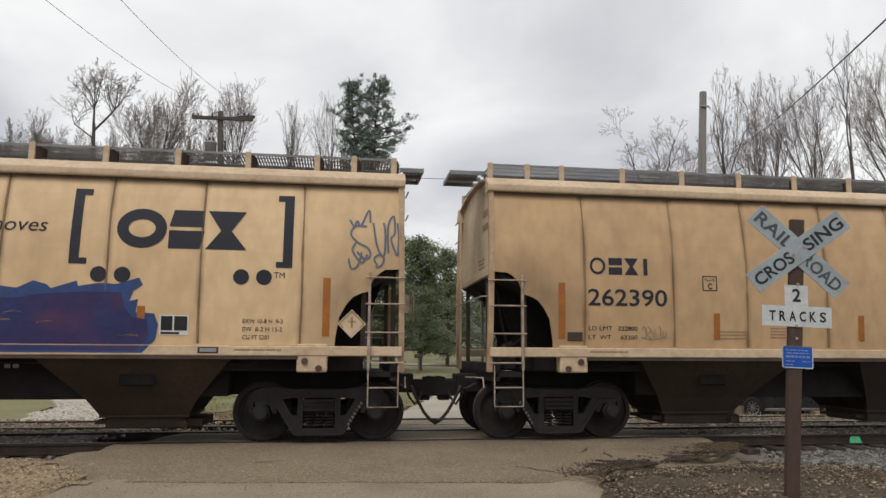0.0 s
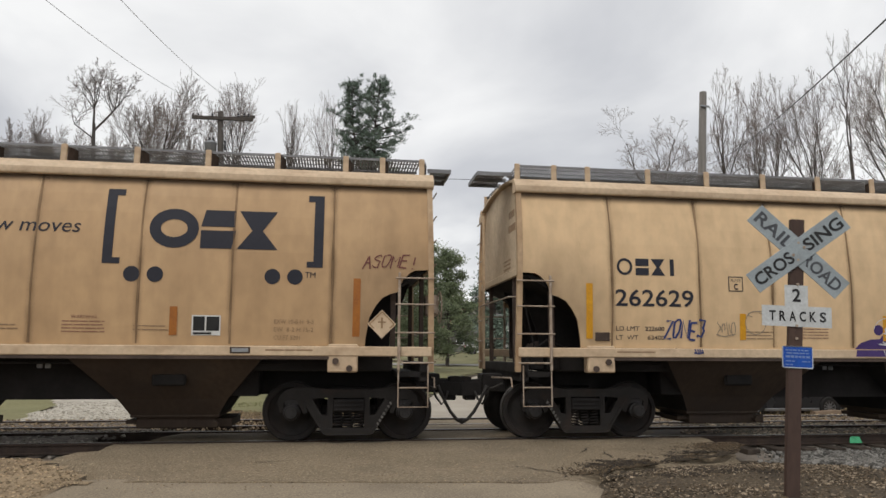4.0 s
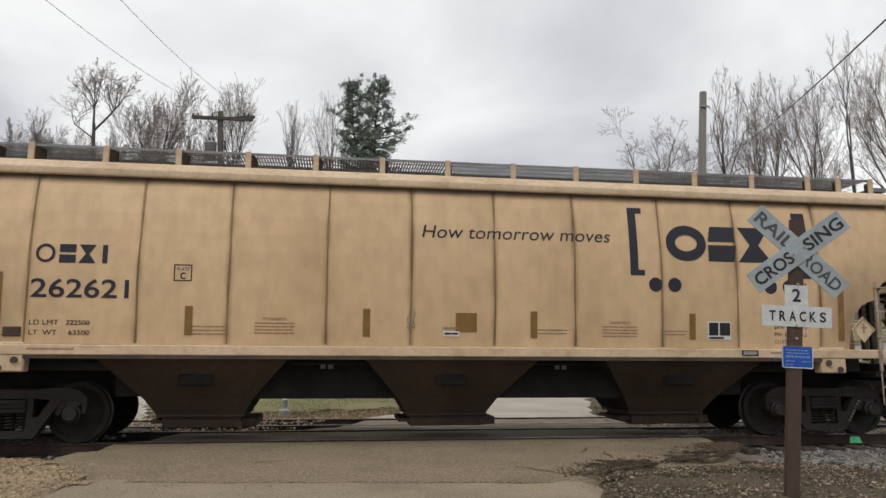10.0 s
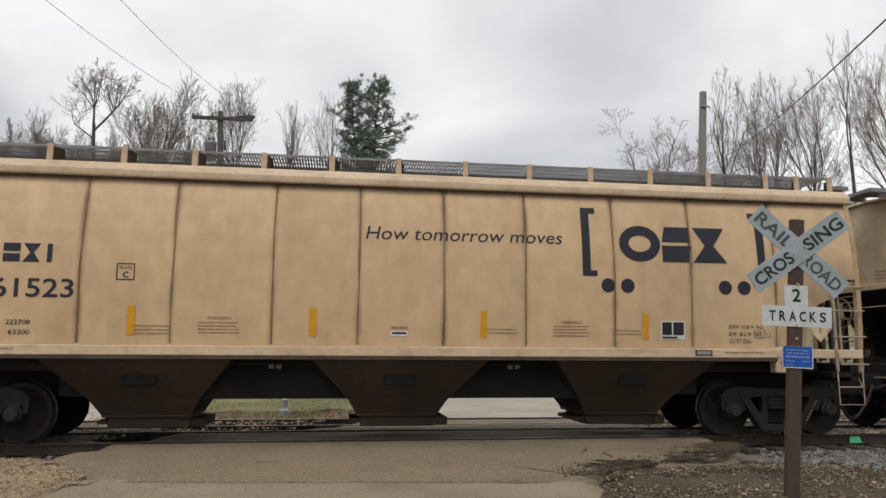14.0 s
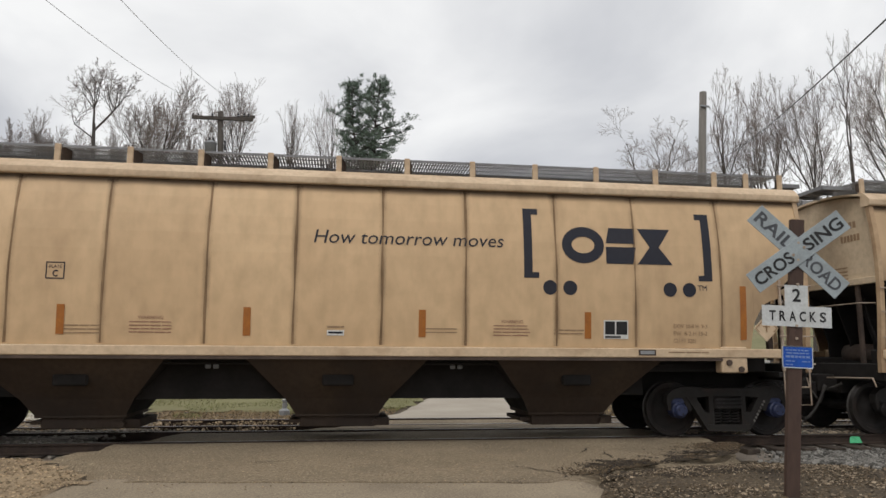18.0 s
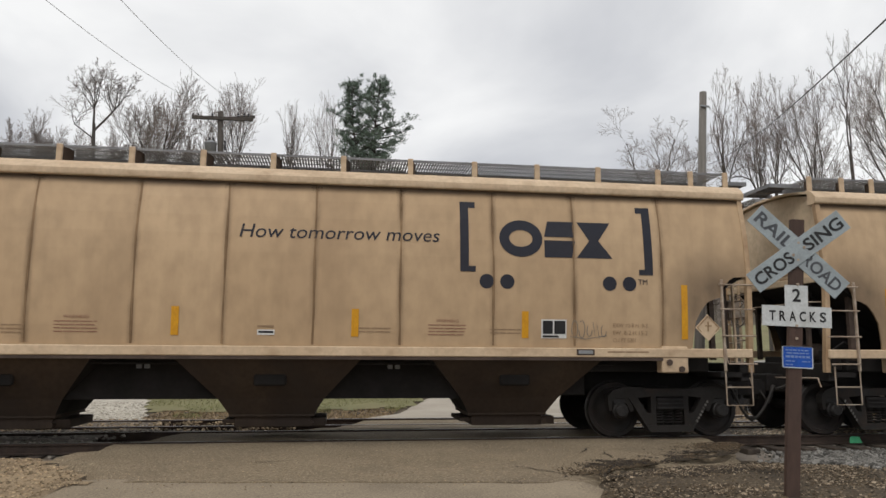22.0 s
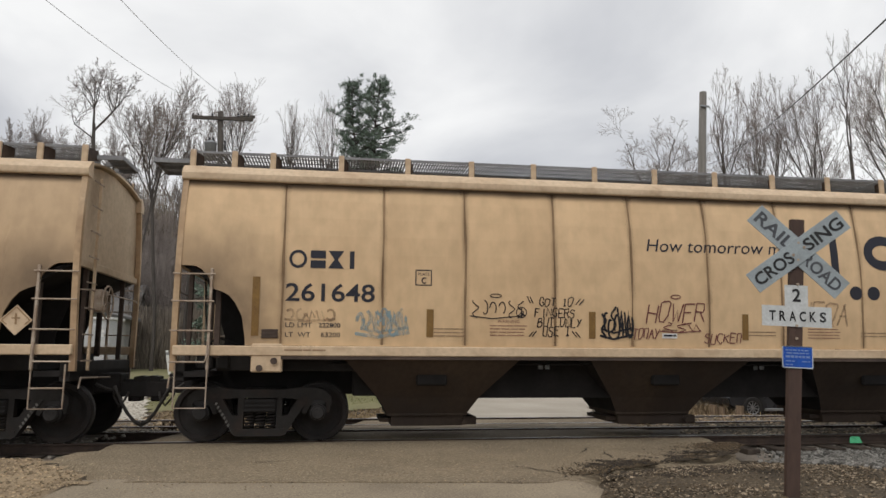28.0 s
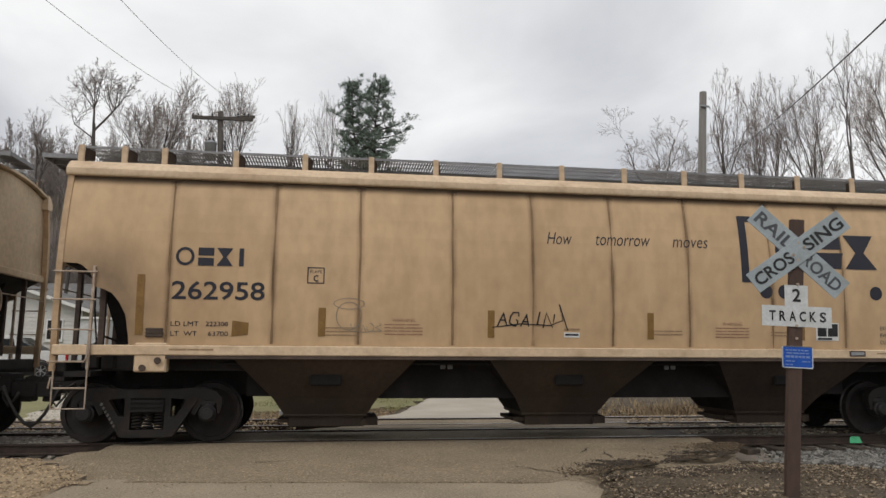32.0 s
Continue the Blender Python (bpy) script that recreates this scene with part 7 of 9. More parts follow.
def crack(rng, x, y, heading, length):
    """A jagged open crack: a thin dark strip along a wandering line."""
    bm = bmesh.new()
    pts, a = [], heading
    n = int(length / 0.07)
    for k in range(n + 1):
        pts.append((x, y, (0.004 + 0.009 * math.sin(3.14159 * k / n)) * rng.uniform(0.6, 1.3)))
        a += rng.gauss(0, 0.5)
        a += (heading - a) * 0.3
        x, y = x + 0.07 * math.cos(a), y + 0.07 * math.sin(a)
    for (xa, ya, wa), (xb, yb, wb) in zip(pts, pts[1:]):
        d = math.atan2(yb - ya, xb - xa)
        sx, sy = -math.sin(d), math.cos(d)
        bm.faces.new([bm.verts.new((px + k * sx * w, py + k * sy * w, road_z(px, py) + 0.009)) for px, py, w, k in ((xa, ya, wa, -1), (xb, yb, wb, -1), (xb, yb, wb, 1), (xa, ya, wa, 1))])
    return tagged(part("road_crack", bm, M["crack"], None), "dark jagged crack in the asphalt", "road crack", group="cracks in the asphalt", kind="structure")


rng_c = random.Random(41)
for x, y, h, ln in ((3.0, -3.9, 0.5, 1.0), (3.2, -4.3, 1.2, 0.8), (3.5, -3.6, 0.1, 1.1), (4.1, -3.0, 0.2, 1.2), (3.7, -3.1, 1.4, 0.7), (4.6, -2.6, 0.0, 1.0), (2.7, -4.35, 2.8, 0.9), (3.3, -2.6, 0.15, 0.9), (5.0, -2.1, 0.3, 0.8), (-1.2, -3.0, 0.2, 0.7)):
    crack(rng_c, x, y, h, ln)


def far_litter(rng):
    x, y = rng.uniform(5, 22), rng.uniform(5.8, 12)
    return (x, y) if x > road_mid(y) + 3.3 else None


scatter("far_leaf_litter", "dead leaves and stones beyond the far track", "leaves", 5000, far_litter, lambda r: r.uniform(0.02, 0.06), M["leaf_litter"], 28, flat=0.2)


def blades(name, label, n, where, h, mat_, seed, width=0.012):
    rng = random.Random(seed)
    vs, fs = [], []
    k = 0
    while k < n:
        p = where(rng)
        if p is None:
            continue
        x, y = p
        z = ground_z(x, y) - 0.01
        a, hh, lean = rng.uniform(0, 6.3), h(rng), rng.uniform(0.1, 0.6)
        dx, dy = math.cos(a) * width, math.sin(a) * width
        lx, ly = -math.sin(a) * lean * hh, math.cos(a) * lean * hh
        b = len(vs)
        vs += [(x - dx, y - dy, z), (x + dx, y + dy, z), (x + lx * 0.5 + dx * 0.7, y + ly * 0.5 + dy * 0.7, z + hh * 0.6), (x + lx * 0.5 - dx * 0.7, y + ly * 0.5 - dy * 0.7, z + hh * 0.6), (x + lx * 1.4, y + ly * 1.4, z + hh)]
        fs += [(b, b + 1, b + 2, b + 3), (b + 3, b + 2, b + 4)]
        k += 1
    me = bpy.data.meshes.new(name)
    me.from_pydata(vs, [], fs)
    me.materials.append(mat_)
    return tagged(new(name, me), label, "grass", kind="stuff")


def verge(rng):
    x, y = rng.uniform(-6.5, 4), rng.uniform(8.6, 15)
    if x > road_mid(y) - 3.3 or in_gravel(x, y):
        return None
    return (x, y) if noise.noise((x * 0.5, y * 0.5, 1)) > -0.25 + 0.6 * smooth(11.5, 8.6, y) else None


scatter("verge_litter", "dead leaves along the verge", "leaves", 5000, lambda r: (lambda x, y: (x, y) if x < road_mid(y) - 3.3 and not in_gravel(x, y) else None)(r.uniform(-5.5, 2), r.uniform(5.9, 11)), lambda r: r.uniform(0.015, 0.045), M["verge_leaf"], 36, flat=0.2)
blades("verge_grass", "green grass tufts on the verge", 9000, verge, lambda r: r.uniform(0.03, 0.10), M["grass"], 31)
blades("dry_grass", "pale dry grass tufts", 1500, lambda r: (r.gauss(11.0, 0.7), r.gauss(8.8, 0.5)), lambda r: r.uniform(0.15, 0.5), M["verge_leaf"], 32)
blades("dry_stalks", "dry stalks along the far track", 2200, lambda r: (lambda x, y: (x, y) if x > road_mid(y) + 3.4 else None)(r.uniform(6, 24), r.uniform(7, 13)), lambda r: r.uniform(0.08, 0.3), M["dry_grass"], 33)
blades("brown_verge", "brown dead grass by the gravel", 5000, lambda r: (lambda x, y: (x, y) if x < road_mid(y) - 3.3 and not in_gravel(x, y) else None)(r.uniform(-5, 2), r.uniform(5.9, 10.8)), lambda r: r.uniform(0.02, 0.09), M["dry_grass"], 34)


# ---- trees ----
def limb_paths(seed, height, trunk_r, levels, spread, first_fork, up, kids=5, wob=0.10):
    """Branches as (points, radii, level): each level shorter, finer and curving up."""
    rng = random.Random(seed)
    out = []
    share = (0.62, 0.40, 0.23, 0.13, 0.075, 0.05)

    def grow(p, d, length, r, lv):
        n = (7, 5, 4, 3, 2, 2)[lv]
        pts, rad = [p], [r]
        q, dd = p.copy(), d.copy()
        for i in range(n):
            dd = (dd + Vector((rng.gauss(0, wob), rng.gauss(0, wob), rng.gauss(0, wob) + up * (0.16 if lv else 0.02)))).normalized()
            q = q + dd * (length / n)
            pts.append(q.copy())
            rad.append(r * (1 - (0.5 if lv == 0 else 0.65) * (i + 1) / n))
        out.append((pts, rad, lv))
        if lv >= levels:
            return
        k = kids + (2 if lv == 0 else 0) - (1 if lv > 2 else 0) + rng.randrange(2)
        for j in range(k):
            f = first_fork + (1 - first_fork) * (j + rng.random() * 0.8) / k if lv == 0 else 0.2 + 0.8 * (j + rng.random()) / k
            f = min(f, 0.99)
            i = min(int(f * n), n - 1)
            o = pts[i].lerp(pts[i + 1], f * n - i)
            t = (pts[i + 1] - pts[i]).normalized()
            ax = Vector((rng.gauss(0, 1), rng.gauss(0, 1), rng.gauss(0, 0.5)))
            ax = (ax - t * ax.dot(t)).normalized()
            cd = (t * (1 - spread * rng.uniform(0.4, 0.9)) + ax * spread * rng.uniform(0.6, 1.2)).normalized()
            ln = height * share[lv + 1] * rng.uniform(0.65, 1.15) * (1.2 - 0.45 * f)
            grow(o, cd, ln, max(r * (1 - 0.5 * f) * rng.uniform(0.42, 0.62), 0.006), lv + 1)
    grow(Vector((0, 0, -0.3)), Vector((rng.gauss(0, 0.04), rng.gauss(0, 0.04), 1)), height * share[0], trunk_r, 0)
    return out


def sweep(paths, vs, fs, off=Vector((0, 0, 0)), min_r=0.008):
    for pts, rad, lv in paths:
        sides = 7 if lv == 0 else (5 if lv == 1 else 3)
        ref = None
        prev = None
        for i, p in enumerate(pts):
            d = (pts[min(i + 1, len(pts) - 1)] - pts[max(i - 1, 0)]).normalized()
            u = (ref if ref is not None else d.orthogonal()).copy()
            u = (u - d * u.dot(d))
            u = u.normalized() if u.length > 1e-4 else d.orthogonal().normalized()
            ref = u
            w = d.cross(u)
            r = max(rad[i], min_r)
            b = len(vs)
            for k in range(sides):
                a = 6.28319 * k / sides
                v = p + off + r * (math.cos(a) * u + math.sin(a) * w)
                vs.append((v.x, v.y, v.z))
            if prev is not None:
                for k in range(sides):
                    fs.append((prev + k, prev + (k + 1) % sides, b + (k + 1) % sides, b + k))
            prev = b


def mesh_part(name, vs, fs, mat_, parent, label=""):
    me = bpy.data.meshes.new(name)
    me.from_pydata(vs, [], fs)
    me.materials.append(mat_)
    ob = new(name, me)
    ob.parent = parent
    return tagged(ob, label)


def winter_tree(seed, height, half, base=0.5, trunk_r=0.17, limbs=4, fan=0.5, up=0.10, crook=0.11, kids=(6, 5, 4, 3), leader=True, reach=1.0, lean=0.0):
    """A leafless tree: a trunk to the height share base, limbs that curve up and fork into ever finer twigs; fitted to its height and half width."""
    rng = random.Random(seed)
    out = []

    def run(p, d, ln, r, n, wob, lift, taper):
        pts, rad, q = [p], [r], p.copy()
        for i in range(n):
            d = (d + Vector((rng.gauss(0, wob), rng.gauss(0, wob), rng.gauss(0, wob) + lift))).normalized()
            q = q + d * (ln / n)
            pts.append(q.copy())
            rad.append(r * (1 - taper * (i + 1) / n))
        return pts, rad

    def grow(p, d, ln, r, lv):
        n = (8, 7, 5, 4, 3)[lv]
        pts, rad = run(p, d, ln, r, n, crook * (1.0, 1.1, 1.3, 1.3, 1.2)[lv], up * (0.5, 0.9, 1.0, 0.7, 0.5)[lv], 0.80 if lv < 4 else 0.5)
        out.append((pts, rad, (1, 1, 3, 4, 4)[lv]))
        if lv >= len(kids):
            return
        k = kids[lv] + rng.randrange(-1, 2)
        turn = rng.uniform(0, 6.3)
        for j in range(k):
            f = min(0.14 + 0.84 * (j + rng.random() * 0.9) / k, 0.985)
            i = min(int(f * n), n - 1)
            o = pts[i].lerp(pts[i + 1], f * n - i)
            t = (pts[i + 1] - pts[i]).normalized()
            u = t.orthogonal().normalized()
            w = t.cross(u)
            a = turn + 2.4 * j + rng.uniform(-0.4, 0.4)
            cd = (t + (math.cos(a) * u + math.sin(a) * w) * rng.uniform(0.35, 0.85)).normalized()
            grow(o, cd, ln * rng.uniform(0.46, 0.74) * (1.12 - 0.5 * f), max(rad[i] * rng.uniform(0.5, 0.72), 0.009), lv + 1)

    h0 = height * base
    pts, rad = run(Vector((0, 0, -0.3)), Vector((lean, 0, 1)).normalized(), h0 + 0.3, trunk_r, 6, 0.035, 0.02, 0.35)
    out.append((pts, rad, 0))
    turn = rng.uniform(0, 6.3)
    for j in range(limbs):
        a = turn + 6.283 * j / limbs + rng.uniform(-0.4, 0.4)
        o = fan * rng.uniform(0.65, 1.25) * (0.25 if leader and j == 0 else 1.0)
        start = pts[-1] if j < 3 else pts[-2].lerp(pts[-1], rng.random())
        grow(start.copy(), Vector((math.cos(a) * o, math.sin(a) * o * 0.8, 1.0)).normalized(), (height - h0) * reach * rng.uniform(0.72, 1.0) * (1.08 if j == 0 else 1.0), rad[-1] * rng.uniform(0.5, 0.8), 0)
    tips = [q for p_, r_, lv in out if lv > 0 for q in p_]
    h0 = pts[-1].z
    kz = (height - h0) / (max(q.z for q in tips) - h0)
    foot = pts[-1].x if lean else 0.0
    xs = sorted(abs(q.x - foot) for q in tips)
    ys = sorted(abs(q.y) for q in tips)
    kx, ky = half / xs[int(0.97 * len(xs))], 0.8 * half / ys[int(0.97 * len(ys))]
    done = []
    for p_, r_, lv in out:
        if lv == 0:
            done.append((p_, r_, lv))
            continue
        done.append(([Vector((pts[-1].x + (q.x - pts[-1].x) * kx, pts[-1].y + (q.y - pts[-1].y) * ky, h0 + (q.z - h0) * kz)) for q in p_], r_, lv))
    return done


def bare_tree(x, y, paths, label, twig=0.0075, bark="bark", twigs="twig"):
    t = thing("bare_tree", label, "tree", group="bare trees behind the tracks", m=pose(x, y, ground_z(x, y)))
    vs, fs = [], []
    sweep([p for p in paths if p[2] <= 1], vs, fs)
    mesh_part("trunk", vs, fs, M[bark], t)
    vs, fs = [], []
    sweep([p for p in paths if p[2] > 1], vs, fs, min_r=twig * 1.15)
    mesh_part("crown", vs, fs, M[twigs], t, "bare twigs")
    return t


# on the bank, beyond the gravel lot
def shifted(paths, x, z):
    return [([q + Vector((x, 0, z)) for q in p], r, lv) for p, r, lv in paths]


FORK = [([Vector((0.05 * k * (k % 2), 0, z)) for k, z in enumerate((-0.4, 4.0, 8.0, 12.0, 15.1))], [0.19, 0.165, 0.14, 0.12, 0.10], 0)]
FORK += shifted(winter_tree(71, 4.5, 1.45, 0.26, 0.085, 5, 0.85, 0.07, 0.12, (5, 4, 3, 3), lean=-0.06), 0.0, 15.0)
FORK += shifted(winter_tree(72, 3.8, 1.25, 0.42, 0.075, 5, 0.8, 0.06, 0.12, (4, 4, 3, 3), lean=0.85), 0.0, 14.95)
FORK += shifted(winter_tree(73, 2.7, 1.3, 0.42, 0.05, 4, 0.9, 0.05, 0.13, (4, 4, 3), lean=-1.3), 0.0, 14.5)
bare_tree(-15.4, 32, FORK, "tall leafless tree with a high forked crown", 0.0055)
bare_tree(-20.7, 37, winter_tree(42, 17.9, 1.7, 0.67, 0.15, 3, 0.7, 0.06, 0.13), "leafless tree with a small round crown")
bare_tree(-23.9, 40, winter_tree(43, 17.6, 1.6, 0.67, 0.15, 3, 0.7, 0.06, 0.13), "leafless tree with a small round crown")
bare_tree(-18.6, 38, winter_tree(60, 17.2, 1.4, 0.65, 0.14, 3, 0.6, 0.08, 0.12), "leafless tree with thin limbs")
bare_tree(-15.6, 37, winter_tree(44, 17.0, 1.7, 0.65, 0.14, 3, 0.7, 0.08, 0.12), "leafless tree with thin limbs")
bare_tree(-11.6, 34, winter_tree(46, 20.0, 2.7, 0.56, 0.13, 7, 0.6, 0.09, 0.07, (6, 5, 4, 2)), "dense upright many-stemmed leafless tree")
bare_tree(-13.5, 36, winter_tree(45, 18.9, 1.6, 0.62, 0.10, 5, 0.55, 0.08, 0.09, (6, 4, 4, 2)), "dense upright many-stemmed leafless tree")
bare_tree(-10.1, 36, winter_tree(47, 18.0, 1.5, 0.59, 0.14, 5, 0.5, 0.08, 0.10), "crooked many-stemmed leafless tree")
bare_tree(-7.6, 40, winter_tree(48, 22.4, 2.2, 0.61, 0.15, 5, 0.5, 0.07, 0.06, (6, 5, 3, 2)), "slender open leafless tree")
bare_tree(-5.9, 42, winter_tree(49, 20.4, 1.1, 0.67, 0.11, 3, 0.45, 0.08, 0.06, (5, 4, 3)), "slender open leafless tree")
bare_tree(-4.2, 42, winter_tree(50, 20.6, 1.2, 0.65, 0.11, 3, 0.45, 0.08, 0.06, (6, 4, 3)), "slender open leafless tree")
bare_tree(-1.8, 42, winter_tree(51, 21.7, 1.7, 0.61, 0.14, 4, 0.45, 0.08, 0.06, (6, 5, 3)), "slender open leafless tree")
# beyond the road
bare_tree(24.1, 38, winter_tree(52, 21.0, 4.0, 0.59, 0.18, 4, 1.0, 0.05, 0.17, (6, 5, 4, 3)), "leafless tree with crooked spreading limbs")
bare_tree(31.4, 40, winter_tree(53, 25.6, 2.4, 0.55, 0.21, 3, 0.6, 0.05, 0.14), "tall leafless tree with upright limbs")
bare_tree(34.1, 40, winter_tree(54, 25.5, 2.6, 0.55, 0.20, 4, 0.7, 0.05, 0.14), "tall leafless tree with upright limbs")
bare_tree(36.2, 41, winter_tree(55, 25.7, 2.6, 0.55, 0.20, 4, 0.7, 0.05, 0.14), "tall leafless tree with upright limbs")
bare_tree(38.6, 41, winter_tree(56, 26.0, 3.2, 0.55, 0.20, 4, 0.75, 0.05, 0.14), "tall leafless tree with upright limbs")
bare_tree(42.0, 42, winter_tree(58, 22.6, 3.0, 0.53, 0.16, 4, 0.8, 0.04, 0.10), "leaning leafless tree with thin drooping limbs")
bare_tree(45.0, 38, winter_tree(57, 26.6, 5.6, 0.49, 0.30, 6, 0.8, 0.08, 0.11, (7, 5, 4, 3)), "large leafless tree with long limbs")
bare_tree(43.4, 40, winter_tree(61, 28.6, 1.7, 0.61, 0.20, 2, 0.35, 0.05, 0.16, (5, 5, 4)), "leafless tree with one long crooked leader")
bare_tree(49.5, 40, winter_tree(59, 28.0, 4.2, 0.49, 0.28, 5, 0.6, 0.08, 0.11, (7, 5, 4, 3)), "large leafless tree with long limbs")


def woods():
    """The leafless wood on the bank, too dense to count."""
    rng = random.Random(77)
    kinds = [limb_paths(900 + k, 8.5, 0.12, 3, 0.45, 0.15, 0.8, 5) for k in range(4)]
    vs, fs = [], []
    for k in range(80):
        x, y = rng.uniform(-50, -12), rng.uniform(44, 80)
        if k % 3 == 0:
            x, y = rng.uniform(-24, -11), rng.uniform(41, 60)
        sweep(kinds[k % 4], vs, fs, Vector((x, y, ground_z(x, y))), 0.02)
    mesh_part("woods", vs, fs, M["twig"], None)
    tagged(bpy.data.objects["woods"], "dense leafless woods on the bank", "woods", kind="stuff")
    vs, fs = [], []
    for k in range(190):
        x, y = rng.uniform(-35, 150), rng.uniform(95, 190)
        if abs(x - road_mid(y)) < 7:
            continue
        sweep(kinds[k % 4], vs, fs, Vector((x, y, ground_z(x, y))), 0.03)
    mesh_part("far_woods", vs, fs, M["twig"], None)
    tagged(bpy.data.objects["far_woods"], "distant leafless woods", "woods", kind="stuff")
    # low brush that closes the foot of the wood
    vs, fs = [], []
    for k in range(19000):
        x, y = (rng.uniform(-52, -7), rng.uniform(41, 78)) if k < 14000 else (rng.uniform(-14.5, -7.5), rng.uniform(37, 45))
        z = ground_z(x, y)
        h, a = rng.uniform(0.8, 4.5), rng.uniform(0, 6.3)
        dx, dy = rng.gauss(0, 0.4), rng.gauss(0, 0.4)
        w = 0.028
        b = len(vs)
        vs += [(x - w, y, z - 0.2), (x + w, y, z - 0.2), (x + dx + w * 0.5, y + dy, z + h), (x + dx - w * 0.5, y + dy, z + h)]
        fs.append((b, b + 1, b + 2, b + 3))
    mesh_part("brush", vs, fs, M["woods"], None)
    tagged(bpy.data.objects["brush"], "brown leafless brush on the bank", "brush", kind="stuff")


woods()


def evergreen(x, y, height, radius, seed, base=0.12, mat_="needle", pointed=0.3, n=5200, gaps=0.35, leaf=0.16, label=""):
    """A trunk with limbs that carry clumps of small leaf blades, uneven and open."""
    rng = random.Random(seed)
    t = thing("evergreen_tree", label or "dark green evergreen tree with an uneven crown", "tree", group="evergreens", m=pose(x, y, ground_z(x, y)))
    vs, fs = [], []
    limbs = [([Vector((0, 0, -0.3)), Vector((0.1, 0, height * 0.4)), Vector((-0.05, 0.1, height * 0.96))], [height * 0.018, height * 0.013, 0.03], 0)]
    clumps = []
    k = int(height * 5)
    for i in range(k):
        f = base + (1 - base) * i / k
        a = 2.4 * i + rng.uniform(-0.5, 0.5)
        env = (1 - f) ** 0.75 * (1.15 if f > 0.15 else 0.9) if pointed > 0.6 else min(1.0, 2.6 * (1.03 - f)) ** 0.6 * (0.8 + 0.25 * math.sin(9 * f + seed))
        ln = radius * env * rng.uniform(0.55, 1.15)
        z = height * f
        e = Vector((math.cos(a) * ln, math.sin(a) * ln, z + ln * rng.uniform(0.05, 0.45) * (1 - pointed)))
        s = Vector((0, 0, z - 0.1))
        limbs.append(([s, s.lerp(e, 0.5) + Vector((0, 0, -0.05 * ln)), e], [0.05, 0.035, 0.015], 1))
        for c in range(4):
            g = 0.35 + 0.65 * rng.random()
            clumps.append((s.lerp(e, g) + Vector((rng.gauss(0, 0.2), rng.gauss(0, 0.2), rng.gauss(0, 0.12))), rng.uniform(0.25, 0.55) * radius / 2.2))
    sweep(limbs, vs, fs)
    mesh_part("trunk", vs, fs, M["bark"], t)
    vs, fs = [], []
    clumps = [c for c in clumps if rng.random() > gaps * 0.5]
    for i in range(n):
        c, r = clumps[rng.randrange(len(clumps))]
        p = c + Vector((rng.gauss(0, r * 0.5), rng.gauss(0, r * 0.5), rng.gauss(0, r * 0.34)))
        d = Vector((rng.gauss(0, 1), rng.gauss(0, 1), rng.gauss(0.3, 0.7))).normalized()
        s = d.orthogonal().normalized()
        l, w = leaf * rng.uniform(0.6, 1.4), leaf * 0.28
        b = len(vs)
        for v in (p - s * w, p + d * l * 0.5 - s * w * 0.2 + s * w * 1.2, p + d * l, p + d * l * 0.5 - s * w):
            vs.append((v.x, v.y, v.z))
        fs.append((b, b + 1, b + 2, b + 3))
    mesh_part("crown", vs, fs, M[mat_], t, "clumped needles")
    return t


